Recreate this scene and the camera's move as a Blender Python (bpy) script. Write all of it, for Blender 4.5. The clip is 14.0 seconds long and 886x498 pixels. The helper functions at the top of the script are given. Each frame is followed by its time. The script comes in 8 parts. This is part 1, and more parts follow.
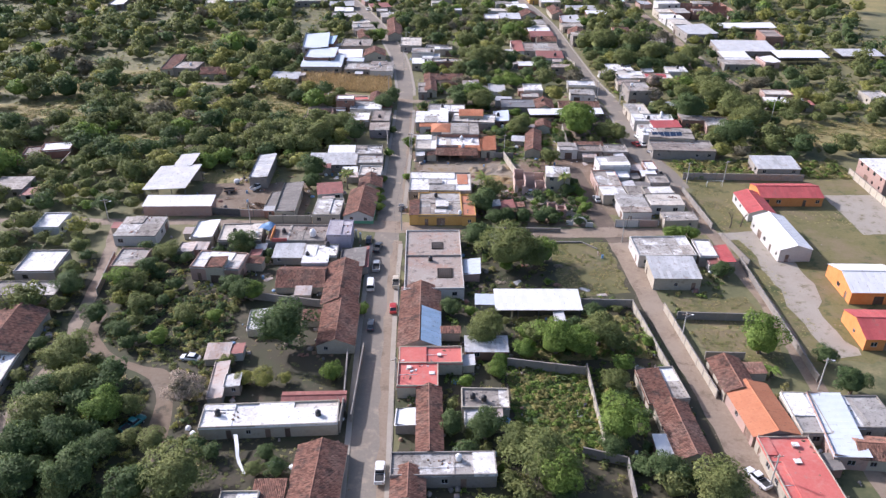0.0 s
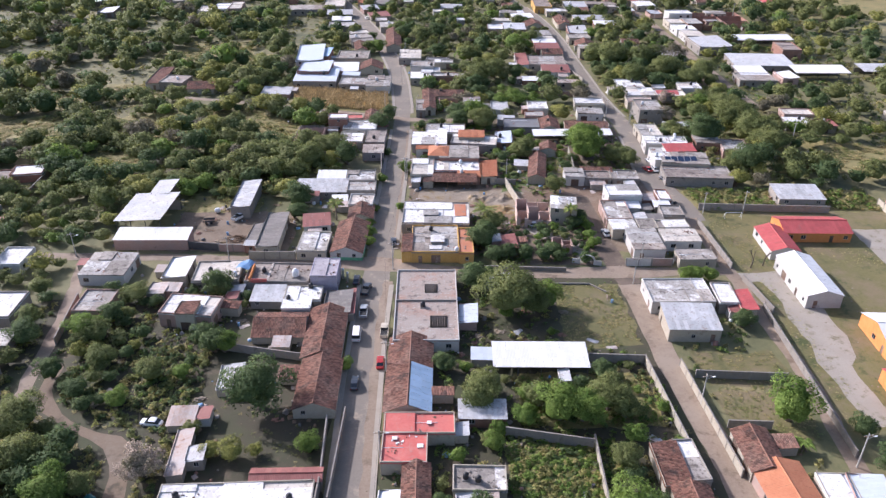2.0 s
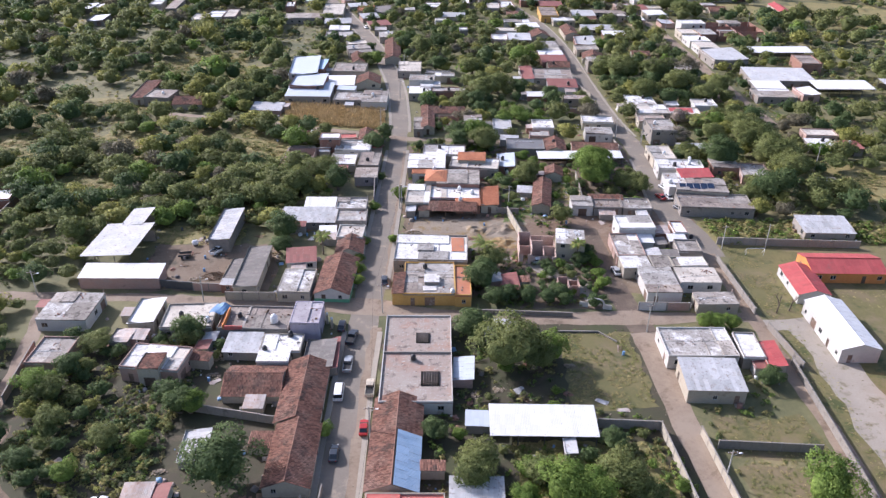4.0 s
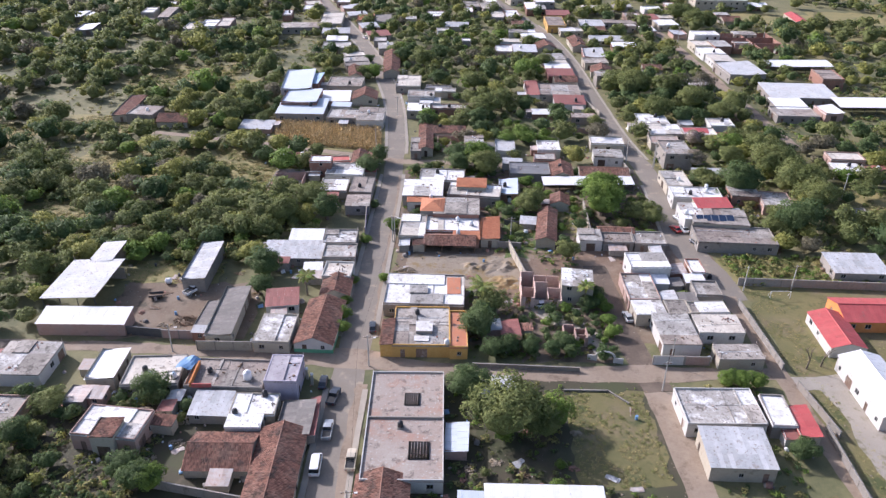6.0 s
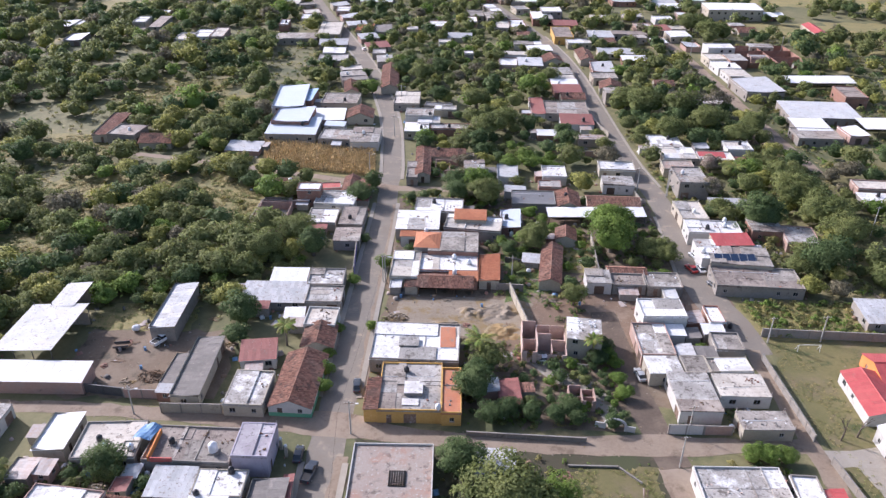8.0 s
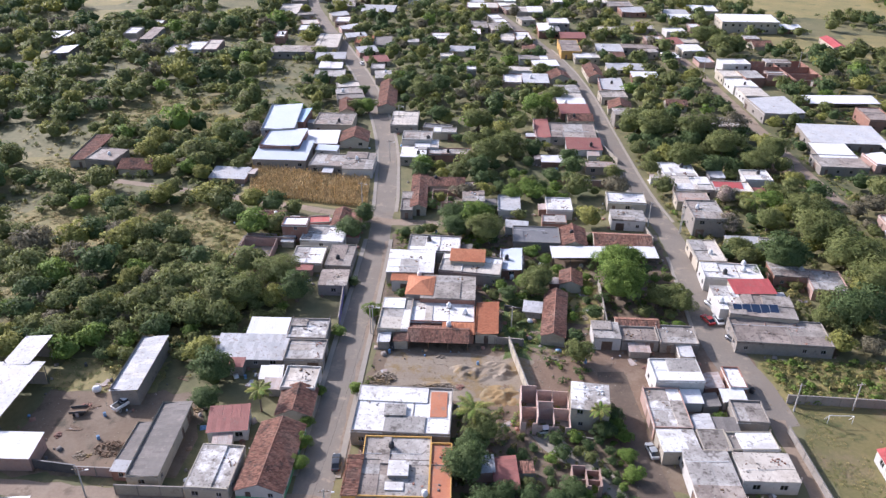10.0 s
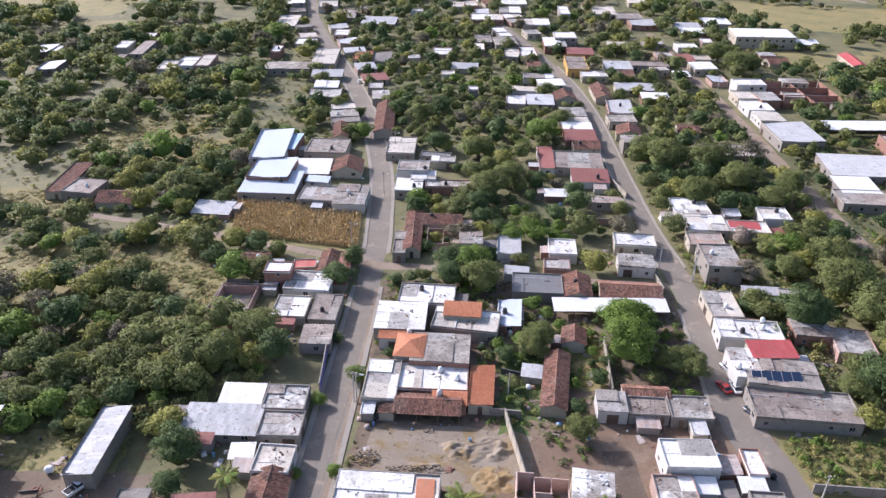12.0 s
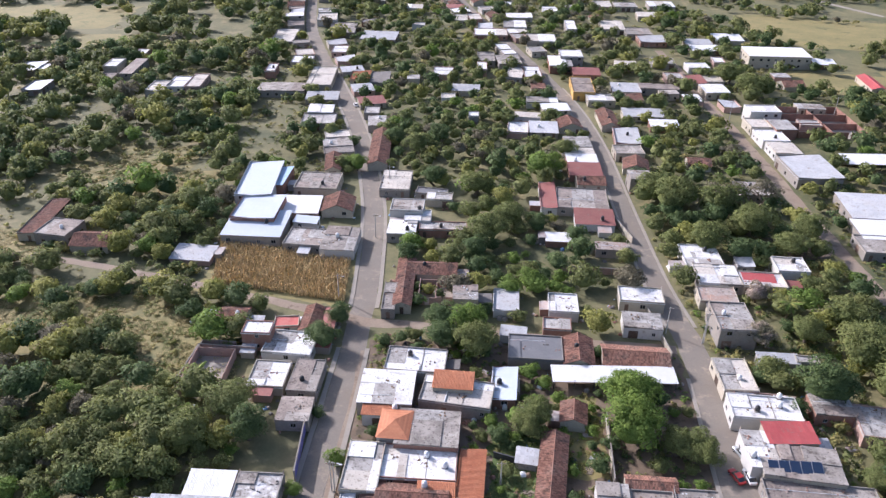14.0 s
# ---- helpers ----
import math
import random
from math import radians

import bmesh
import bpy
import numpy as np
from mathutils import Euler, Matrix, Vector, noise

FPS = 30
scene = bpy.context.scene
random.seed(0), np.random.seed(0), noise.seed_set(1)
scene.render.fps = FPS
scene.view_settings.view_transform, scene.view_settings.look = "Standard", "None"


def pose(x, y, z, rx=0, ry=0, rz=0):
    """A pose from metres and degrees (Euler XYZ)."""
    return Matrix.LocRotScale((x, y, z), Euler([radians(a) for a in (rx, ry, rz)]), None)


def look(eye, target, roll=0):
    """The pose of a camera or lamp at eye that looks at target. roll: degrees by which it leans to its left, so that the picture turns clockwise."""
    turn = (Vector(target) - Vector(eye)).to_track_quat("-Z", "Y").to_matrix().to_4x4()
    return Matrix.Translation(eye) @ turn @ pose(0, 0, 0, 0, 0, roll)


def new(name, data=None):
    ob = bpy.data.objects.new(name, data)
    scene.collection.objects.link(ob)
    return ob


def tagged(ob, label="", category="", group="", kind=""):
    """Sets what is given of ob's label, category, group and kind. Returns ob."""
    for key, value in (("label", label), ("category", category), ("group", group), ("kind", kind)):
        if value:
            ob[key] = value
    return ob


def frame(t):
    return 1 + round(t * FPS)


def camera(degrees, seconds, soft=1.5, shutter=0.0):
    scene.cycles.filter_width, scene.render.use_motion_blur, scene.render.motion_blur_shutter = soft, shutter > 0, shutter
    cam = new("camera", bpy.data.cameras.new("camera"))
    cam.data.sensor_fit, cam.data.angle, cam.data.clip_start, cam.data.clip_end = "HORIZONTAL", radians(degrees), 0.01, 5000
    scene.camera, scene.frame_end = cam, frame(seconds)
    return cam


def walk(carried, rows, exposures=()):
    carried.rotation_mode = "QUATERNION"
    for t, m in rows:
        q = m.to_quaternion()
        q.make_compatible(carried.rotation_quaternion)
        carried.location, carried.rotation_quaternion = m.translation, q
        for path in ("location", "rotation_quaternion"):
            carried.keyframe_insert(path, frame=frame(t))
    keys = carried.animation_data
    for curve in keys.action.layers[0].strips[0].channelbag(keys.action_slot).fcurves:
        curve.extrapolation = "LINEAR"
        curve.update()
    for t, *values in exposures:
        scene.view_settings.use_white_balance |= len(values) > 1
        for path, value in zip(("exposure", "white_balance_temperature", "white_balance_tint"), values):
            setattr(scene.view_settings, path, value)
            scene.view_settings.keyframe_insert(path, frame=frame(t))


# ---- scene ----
cam = camera(60.5, 14.0, soft=1.4)
PATH = [
    (0, pose(12.92, -191.65, 100.27, 60.23, 0, -1.51) @ pose(0, 0, 0, 0, 0, 0.36)),
    (0.5, pose(13.68, -186.68, 100.37, 60.24, 0, -1.41) @ pose(0, 0, 0, 0, 0, 0.38)),
    (1, pose(14.44, -181.72, 100.42, 60.26, 0, -1.30) @ pose(0, 0, 0, 0, 0, 0.41)),
    (1.5, pose(15.18, -176.78, 100.42, 60.28, 0, -1.18) @ pose(0, 0, 0, 0, 0, 0.43)),
    (2, pose(15.91, -171.84, 100.38, 60.31, 0, -1.07) @ pose(0, 0, 0, 0, 0, 0.45)),
    (2.5, pose(16.64, -166.92, 100.31, 60.33, 0, -0.95) @ pose(0, 0, 0, 0, 0, 0.46)),
    (3, pose(17.36, -162.01, 100.23, 60.36, 0, -0.82) @ pose(0, 0, 0, 0, 0, 0.48)),
    (3.5, pose(18.07, -157.11, 100.13, 60.39, 0, -0.70) @ pose(0, 0, 0, 0, 0, 0.49)),
    (4, pose(18.77, -152.21, 100.03, 60.42, 0, -0.57) @ pose(0, 0, 0, 0, 0, 0.51)),
    (4.5, pose(19.47, -147.32, 99.95, 60.46, 0, -0.44) @ pose(0, 0, 0, 0, 0, 0.52)),
    (5, pose(20.16, -142.44, 99.88, 60.49, 0, -0.30) @ pose(0, 0, 0, 0, 0, 0.53)),
    (5.5, pose(20.85, -137.56, 99.84, 60.52, 0, -0.17) @ pose(0, 0, 0, 0, 0, 0.54)),
    (6, pose(21.53, -132.69, 99.84, 60.55, 0, -0.03) @ pose(0, 0, 0, 0, 0, 0.55)),
    (6.5, pose(22.22, -127.81, 99.89, 60.57, 0, 0.11) @ pose(0, 0, 0, 0, 0, 0.56)),
    (7, pose(22.90, -122.94, 100.00, 60.59, 0, 0.25) @ pose(0, 0, 0, 0, 0, 0.56)),
    (7.5, pose(23.58, -118.07, 100.18, 60.61, 0, 0.39) @ pose(0, 0, 0, 0, 0, 0.57)),
    (8, pose(24.27, -113.20, 100.43, 60.62, 0, 0.54) @ pose(0, 0, 0, 0, 0, 0.58)),
    (8.5, pose(24.95, -108.32, 100.77, 60.63, 0, 0.69) @ pose(0, 0, 0, 0, 0, 0.59)),
    (9, pose(25.64, -103.44, 101.21, 60.63, 0, 0.84) @ pose(0, 0, 0, 0, 0, 0.60)),
    (9.5, pose(26.32, -98.56, 101.76, 60.63, 0, 0.99) @ pose(0, 0, 0, 0, 0, 0.61)),
    (10, pose(27.02, -93.67, 102.42, 60.61, 0, 1.14) @ pose(0, 0, 0, 0, 0, 0.62)),
    (10.5, pose(27.71, -88.77, 103.20, 60.59, 0, 1.29) @ pose(0, 0, 0, 0, 0, 0.64)),
    (11, pose(28.42, -83.87, 104.13, 60.56, 0, 1.44) @ pose(0, 0, 0, 0, 0, 0.65)),
    (11.5, pose(29.13, -78.96, 105.20, 60.52, 0, 1.60) @ pose(0, 0, 0, 0, 0, 0.67)),
    (12, pose(29.84, -74.04, 106.42, 60.47, 0, 1.76) @ pose(0, 0, 0, 0, 0, 0.69)),
    (12.5, pose(30.57, -69.10, 107.81, 60.41, 0, 1.91) @ pose(0, 0, 0, 0, 0, 0.71)),
    (13, pose(31.30, -64.16, 109.38, 60.34, 0, 2.07) @ pose(0, 0, 0, 0, 0, 0.73)),
    (13.5, pose(32.04, -59.20, 111.13, 60.25, 0, 2.23) @ pose(0, 0, 0, 0, 0, 0.76)),
    (14, pose(32.80, -54.22, 113.07, 60.15, 0, 2.38) @ pose(0, 0, 0, 0, 0, 0.79)),
]
walk(cam, PATH, exposures=((0.0, 0.44, 5760, 22), (14.0, 0.44, 5760, 22)))

# ---- world, sun ----
world = bpy.data.worlds.new("sky")
scene.world = world
world.use_nodes = True
wn = world.node_tree.nodes
sky = wn.new("ShaderNodeTexSky")
sky.sky_type = "NISHITA"
sky.sun_disc = False
SUN_EL, SUN_AZ = 31.0, 145.0          # elevation, and the bearing of the sun counter-clockwise from +x
sky.sun_elevation = radians(SUN_EL)
sky.sun_rotation = radians(90.0 - SUN_AZ)
sky.dust_density = 3.0
sky.air_density = 1.2
wn["Background"].inputs["Strength"].default_value = 0.125
world.node_tree.links.new(sky.outputs["Color"], wn["Background"].inputs["Color"])
sun_data = bpy.data.lights.new("sun", "SUN")
sun_data.energy = 4.2
sun_data.angle = radians(1.2)
sun_data.color = (1.0, 0.95, 0.88)
sun = new("sun", sun_data)
sun_dir = Vector((math.cos(radians(SUN_EL)) * math.cos(radians(SUN_AZ)), math.cos(radians(SUN_EL)) * math.sin(radians(SUN_AZ)), math.sin(radians(SUN_EL))))
sun.matrix_world = look(sun_dir * 300, (0, 0, 0))


# ---- materials ----
def mat(name, a, b, stain=None, big=0.12, fine=2.5, stain_at=0.58, rough=0.85, bump=0.25, spread=0.12, metal=0.0, island=False, stain_scale=0.5, blotch=None, speck=None):
    """A rough surface: two tones by broad and fine noise, stains on top, small changes from piece to piece."""
    m = bpy.data.materials.new(name)
    m.use_nodes = True
    nt = m.node_tree
    nodes, link = nt.nodes, nt.links.new
    bsdf = nodes["Principled BSDF"]
    geo = nodes.new("ShaderNodeNewGeometry")
    def noise_node(scale, detail=5.0, rough_=0.6):
        n = nodes.new("ShaderNodeTexNoise")
        n.inputs["Scale"].default_value = scale
        n.inputs["Detail"].default_value = detail
        n.inputs["Roughness"].default_value = rough_
        link(geo.outputs["Position"], n.inputs["Vector"])
        return n.outputs["Fac"]
    def ramp(fac, lo, hi):
        r = nodes.new("ShaderNodeMapRange")
        r.inputs["From Min"].default_value = lo
        r.inputs["From Max"].default_value = hi
        link(fac, r.inputs["Value"])
        return r.outputs["Result"]
    def mix(fac, x, y):
        n = nodes.new("ShaderNodeMix")
        n.data_type = "RGBA"
        for sock, v in ((n.inputs[0], fac), (n.inputs[6], x), (n.inputs[7], y)):
            if isinstance(v, tuple):
                sock.default_value = (*v, 1.0)
            elif isinstance(v, float):
                sock.default_value = v
            else:
                link(v, sock)
        return n.outputs[2]
    coarse, grain = noise_node(big), noise_node(fine, 8.0, 0.7)
    half = nodes.new("ShaderNodeMath")
    half.operation = "ADD"
    link(ramp(coarse, 0.35, 0.65), half.inputs[0])
    link(ramp(grain, 0.34, 0.66), half.inputs[1])
    tone = mix(ramp(half.outputs[0], 0.3, 1.7), a, b)
    if stain:
        tone = mix(ramp(noise_node(stain_scale, 7.0, 0.68), stain_at, stain_at + 0.1), tone, stain)
        if blotch:
            tone = mix(ramp(noise_node(stain_scale * 0.35, 8.0, 0.75), 0.5, 0.62), tone, blotch)
    if speck:
        tone = mix(ramp(noise_node(1.7, 3.0, 0.55), 0.6, 0.66), tone, speck)
    hsv = nodes.new("ShaderNodeHueSaturation")
    if island:
        rnd = geo.outputs["Random Per Island"]
    else:
        rnd = nodes.new("ShaderNodeObjectInfo").outputs["Random"]
    vary = nodes.new("ShaderNodeMapRange")
    vary.inputs["To Min"].default_value = 1.0 - spread
    vary.inputs["To Max"].default_value = 1.0 + spread
    link(rnd, vary.inputs["Value"])
    link(vary.outputs["Result"], hsv.inputs["Value"])
    link(tone, hsv.inputs["Color"])
    link(hsv.outputs["Color"], bsdf.inputs["Base Color"])
    bsdf.inputs["Roughness"].default_value = rough
    bsdf.inputs["Metallic"].default_value = metal
    if bump:
        bp = nodes.new("ShaderNodeBump")
        bp.inputs["Strength"].default_value = bump
        bp.inputs["Distance"].default_value = 0.08
        link(grain, bp.inputs["Height"])
        link(bp.outputs["Normal"], bsdf.inputs["Normal"])
    return m


def foliage(name, a, b, spread=0.2, through_light=0.4):
    """Leaves: tone changes from leaf to leaf and, more slowly, from tree to tree; some light comes through."""
    m = mat(name, a, b, big=0.12, fine=0.5, rough=0.7, bump=0.0, spread=spread, island=True)
    nt = m.node_tree
    bsdf, out = nt.nodes["Principled BSDF"], nt.nodes["Material Output"]
    colour = bsdf.inputs["Base Color"].links[0].from_socket
    bsdf.inputs["Specular IOR Level"].default_value = 0.22
    # fine leaf texture: light sprays, and shaded gaps between them painted into the colour
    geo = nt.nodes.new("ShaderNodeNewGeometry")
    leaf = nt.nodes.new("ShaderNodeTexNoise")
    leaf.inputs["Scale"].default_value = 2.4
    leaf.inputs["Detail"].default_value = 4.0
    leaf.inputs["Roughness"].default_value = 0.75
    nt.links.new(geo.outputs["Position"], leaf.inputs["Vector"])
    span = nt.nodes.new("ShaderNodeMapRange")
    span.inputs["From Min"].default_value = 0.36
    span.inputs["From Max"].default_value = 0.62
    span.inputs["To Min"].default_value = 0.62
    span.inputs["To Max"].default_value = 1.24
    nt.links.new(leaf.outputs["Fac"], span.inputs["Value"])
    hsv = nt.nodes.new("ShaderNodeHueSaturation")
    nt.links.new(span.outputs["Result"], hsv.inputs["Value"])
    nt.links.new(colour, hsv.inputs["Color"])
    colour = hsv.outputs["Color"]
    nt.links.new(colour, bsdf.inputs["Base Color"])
    tl = nt.nodes.new("ShaderNodeBsdfTranslucent")
    nt.links.new(colour, tl.inputs["Color"])
    mx = nt.nodes.new("ShaderNodeMixShader")
    mx.inputs[0].default_value = through_light
    nt.links.new(bsdf.outputs[0], mx.inputs[1])
    nt.links.new(tl.outputs[0], mx.inputs[2])
    nt.links.new(mx.outputs[0], out.inputs["Surface"])
    return m


def glass(name, colour, rough=0.08):
    m = bpy.data.materials.new(name)
    m.use_nodes = True
    b = m.node_tree.nodes["Principled BSDF"]
    b.inputs["Base Color"].default_value = (*colour, 1)
    b.inputs["Roughness"].default_value = rough
    b.inputs["Specular IOR Level"].default_value = 0.8
    return m


M = {
    "ground": mat("earth_and_weeds", (0.2, 0.178, 0.083), (0.13, 0.13, 0.055), stain=(0.27, 0.225, 0.11), big=0.03, fine=0.7, stain_scale=0.07, stain_at=0.55, bump=0.6, spread=0.0, blotch=(0.085, 0.095, 0.04)),
    "dirt": mat("packed_earth", (0.15, 0.106, 0.068), (0.2, 0.146, 0.097), stain=(0.085, 0.068, 0.042), blotch=(0.21, 0.162, 0.115), big=0.1, fine=1.5, stain_scale=0.22, stain_at=0.54, bump=0.5, spread=0.03),
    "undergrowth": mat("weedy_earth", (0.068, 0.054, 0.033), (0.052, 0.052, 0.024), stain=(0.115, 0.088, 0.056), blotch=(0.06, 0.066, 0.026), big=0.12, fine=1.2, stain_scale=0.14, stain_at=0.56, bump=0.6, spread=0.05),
    "dark_earth": mat("dark_earth_road", (0.1, 0.074, 0.054), (0.14, 0.104, 0.075), stain=(0.075, 0.056, 0.042), blotch=(0.165, 0.125, 0.09), big=0.1, fine=1.5, stain_scale=0.24, bump=0.4, spread=0.03),
    "ochre_earth": mat("ochre_earth", (0.25, 0.165, 0.07), (0.33, 0.225, 0.1), stain=(0.16, 0.115, 0.06), blotch=(0.3, 0.25, 0.15), big=0.2, fine=2.0, stain_scale=0.5, bump=0.7, spread=0.05),
    "red_earth": mat("reddish_earth", (0.165, 0.108, 0.07), (0.225, 0.153, 0.102), stain=(0.11, 0.075, 0.05), blotch=(0.25, 0.185, 0.13), big=0.1, fine=1.5, stain_scale=0.22, bump=0.5, spread=0.03),
    "lawn": mat("green_lawn", (0.075, 0.115, 0.03), (0.12, 0.165, 0.048), stain=(0.16, 0.15, 0.06), big=0.1, fine=1.5, stain_scale=0.3, bump=0.5, spread=0.03),
    "rubble": mat("rubble_earth", (0.235, 0.185, 0.13), (0.31, 0.26, 0.195), blotch=(0.24, 0.165, 0.07), stain=(0.17, 0.135, 0.09), big=0.2, fine=2.0, bump=0.8, spread=0.1),
    "grass": mat("mown_grass", (0.125, 0.118, 0.04), (0.185, 0.156, 0.062), blotch=(0.2, 0.155, 0.085), stain=(0.072, 0.084, 0.026), big=0.08, fine=1.2, stain_scale=0.2, stain_at=0.53, bump=0.5, spread=0.05),
    "meadow": mat("dry_meadow", (0.3, 0.24, 0.095), (0.19, 0.175, 0.066), stain=(0.11, 0.12, 0.045), big=0.07, fine=0.9, stain_scale=0.1, bump=0.6, spread=0.05),
    "gravel": mat("pale_gravel", (0.38, 0.335, 0.275), (0.3, 0.265, 0.21), stain=(0.2, 0.175, 0.105), blotch=(0.34, 0.295, 0.235), big=0.1, fine=3.0, stain_scale=0.4, stain_at=0.54, bump=0.4, spread=0.02),
    "asphalt": mat("worn_street", (0.2, 0.172, 0.14), (0.25, 0.216, 0.172), stain=(0.33, 0.272, 0.205), blotch=(0.22, 0.183, 0.143), big=0.1, fine=1.8, stain_scale=0.22, stain_at=0.54, bump=0.3, spread=0.02),
    "dirtroad": mat("dusty_road", (0.235, 0.176, 0.124), (0.3, 0.232, 0.168), stain=(0.165, 0.12, 0.083), blotch=(0.31, 0.245, 0.18), big=0.1, fine=1.5, stain_scale=0.24, stain_at=0.54, bump=0.4, spread=0.03),
    "pavement": mat("concrete_pavement", (0.295, 0.261, 0.215), (0.353, 0.316, 0.259), stain=(0.27, 0.25, 0.21), big=0.3, fine=3.0, bump=0.3, spread=0.05),
    # roofs
    "white": mat("whitewashed_slab", (0.68, 0.67, 0.645), (0.78, 0.775, 0.76), stain=(0.3, 0.275, 0.24), blotch=(0.58, 0.555, 0.52), speck=(0.4, 0.375, 0.34), big=0.3, fine=2.5, stain_scale=0.55, stain_at=0.57, spread=0.1, bump=0.15),
    "cream": mat("cream_slab", (0.52, 0.47, 0.4), (0.62, 0.575, 0.5), stain=(0.25, 0.205, 0.165), blotch=(0.44, 0.385, 0.32), speck=(0.3, 0.26, 0.22), big=0.3, fine=2.5, stain_scale=0.6, stain_at=0.56, spread=0.1, bump=0.15),
    "grey": mat("grey_slab", (0.28, 0.26, 0.235), (0.4, 0.378, 0.345), stain=(0.13, 0.115, 0.1), blotch=(0.52, 0.5, 0.465), speck=(0.16, 0.145, 0.13), big=0.3, fine=2.5, stain_scale=0.5, stain_at=0.54, spread=0.18, bump=0.2),
    "concrete": mat("weathered_slab", (0.235, 0.207, 0.178), (0.345, 0.313, 0.275), stain=(0.11, 0.092, 0.078), blotch=(0.43, 0.385, 0.335), speck=(0.13, 0.108, 0.09), big=0.35, fine=2.2, stain_scale=0.5, stain_at=0.53, spread=0.18, bump=0.2),
    "roofconc": mat("stained_red_grey_slab", (0.32, 0.243, 0.2), (0.39, 0.345, 0.3), stain=(0.17, 0.135, 0.115), blotch=(0.37, 0.235, 0.18), speck=(0.44, 0.41, 0.365), big=0.15, fine=2.4, stain_scale=0.6, stain_at=0.53, spread=0.05),
    "brown": mat("brown_grey_slab", (0.205, 0.165, 0.138), (0.31, 0.262, 0.225), stain=(0.1, 0.078, 0.065), blotch=(0.37, 0.315, 0.265), speck=(0.12, 0.095, 0.08), big=0.3, fine=2.2, stain_scale=0.5, stain_at=0.54, spread=0.18),
    "terracotta": mat("terracotta_sealed_slab", (0.42, 0.155, 0.08), (0.47, 0.2, 0.11), stain=(0.27, 0.19, 0.15), blotch=(0.4, 0.2, 0.13), big=0.3, fine=2.2, stain_scale=0.5, stain_at=0.55, spread=0.05),
    "redpaint": mat("red_sealed_slab", (0.5, 0.115, 0.095), (0.58, 0.165, 0.135), stain=(0.4, 0.2, 0.165), blotch=(0.54, 0.2, 0.165), big=0.2, fine=2.0, stain_scale=0.5, stain_at=0.58, spread=0.06, bump=0.1),
    "tar": mat("tar_felt_slab", (0.16, 0.16, 0.165), (0.2, 0.2, 0.2), stain=(0.32, 0.31, 0.3), big=0.2, fine=2.0, stain_at=0.64, spread=0.05),
    "patched": mat("patched_limewashed_slab", (0.3, 0.275, 0.245), (0.41, 0.385, 0.35), stain=(0.13, 0.112, 0.095), blotch=(0.72, 0.71, 0.69), speck=(0.2, 0.18, 0.16), big=0.3, fine=2.4, stain_scale=0.8, stain_at=0.54, spread=0.12, bump=0.2),
    "lilac": mat("lilac_grey_slab", (0.3, 0.27, 0.29), (0.4, 0.37, 0.39), stain=(0.19, 0.165, 0.17), blotch=(0.46, 0.43, 0.44), speck=(0.2, 0.18, 0.18), big=0.3, fine=2.2, stain_scale=0.5, spread=0.08),
    # sheets
    "white_sheet": mat("white_sheet_metal", (0.7, 0.695, 0.685), (0.78, 0.775, 0.765), stain=(0.55, 0.53, 0.5), big=0.15, fine=1.0, stain_at=0.61, rough=0.7, bump=0.0, spread=0.05),
    "silver": mat("galvanised_sheet", (0.4, 0.405, 0.405), (0.54, 0.54, 0.54), stain=(0.29, 0.25, 0.215), blotch=(0.47, 0.455, 0.435), speck=(0.3, 0.275, 0.25), big=0.2, fine=1.0, stain_at=0.58, rough=0.7, bump=0.0, spread=0.14),
    "bluewhite": mat("pale_blue_sheet", (0.51, 0.563, 0.625), (0.563, 0.607, 0.66), stain=(0.5, 0.54, 0.59), big=0.1, fine=1.0, stain_at=0.64, rough=0.78, bump=0.0, spread=0.04),
    "blue": mat("blue_sheet", (0.33, 0.47, 0.62), (0.42, 0.55, 0.68), big=0.3, fine=1.5, rough=0.78, bump=0.0, spread=0.08),
    "asbestos": mat("fibre_cement_sheet", (0.16, 0.145, 0.13), (0.22, 0.2, 0.18), stain=(0.28, 0.25, 0.22), big=0.2, fine=1.5, bump=0.1, spread=0.12),
    "rust": mat("rusty_sheet", (0.45, 0.42, 0.4), (0.4, 0.29, 0.23), stain=(0.25, 0.13, 0.085), big=0.3, fine=1.5, rough=0.7, bump=0.0, spread=0.2),
    "redbrown": mat("red_brown_sheet", (0.25, 0.085, 0.07), (0.31, 0.125, 0.1), stain=(0.24, 0.14, 0.11), big=0.2, fine=1.5, rough=0.7, bump=0.0, spread=0.15),
    "redsheet": mat("red_sheet_metal", (0.4, 0.07, 0.068), (0.46, 0.1, 0.092), stain=(0.33, 0.13, 0.11), big=0.2, fine=1.2, stain_at=0.58, rough=0.6, bump=0.0, spread=0.1),
    "orange": mat("orange_roof_tile", (0.45, 0.165, 0.078), (0.52, 0.215, 0.108), stain=(0.42, 0.14, 0.07), big=0.3, fine=1.5, rough=0.8, spread=0.1, island=True),
    "tile": mat("old_clay_tile", (0.205, 0.098, 0.066), (0.285, 0.145, 0.1), stain=(0.1, 0.064, 0.05), blotch=(0.25, 0.15, 0.11), big=0.25, fine=1.2, stain_scale=0.35, stain_at=0.53, rough=0.9, bump=0.0, spread=0.42, island=True),
    # walls
    "wall_white": mat("white_plaster", (0.496, 0.48, 0.448), (0.56, 0.544, 0.512), stain=(0.384, 0.36, 0.32), big=0.5, fine=2.0, spread=0.06),
    "wall_cream": mat("cream_plaster", (0.39, 0.345, 0.27), (0.45, 0.405, 0.323), stain=(0.3, 0.262, 0.203), big=0.5, fine=2.0, spread=0.1),
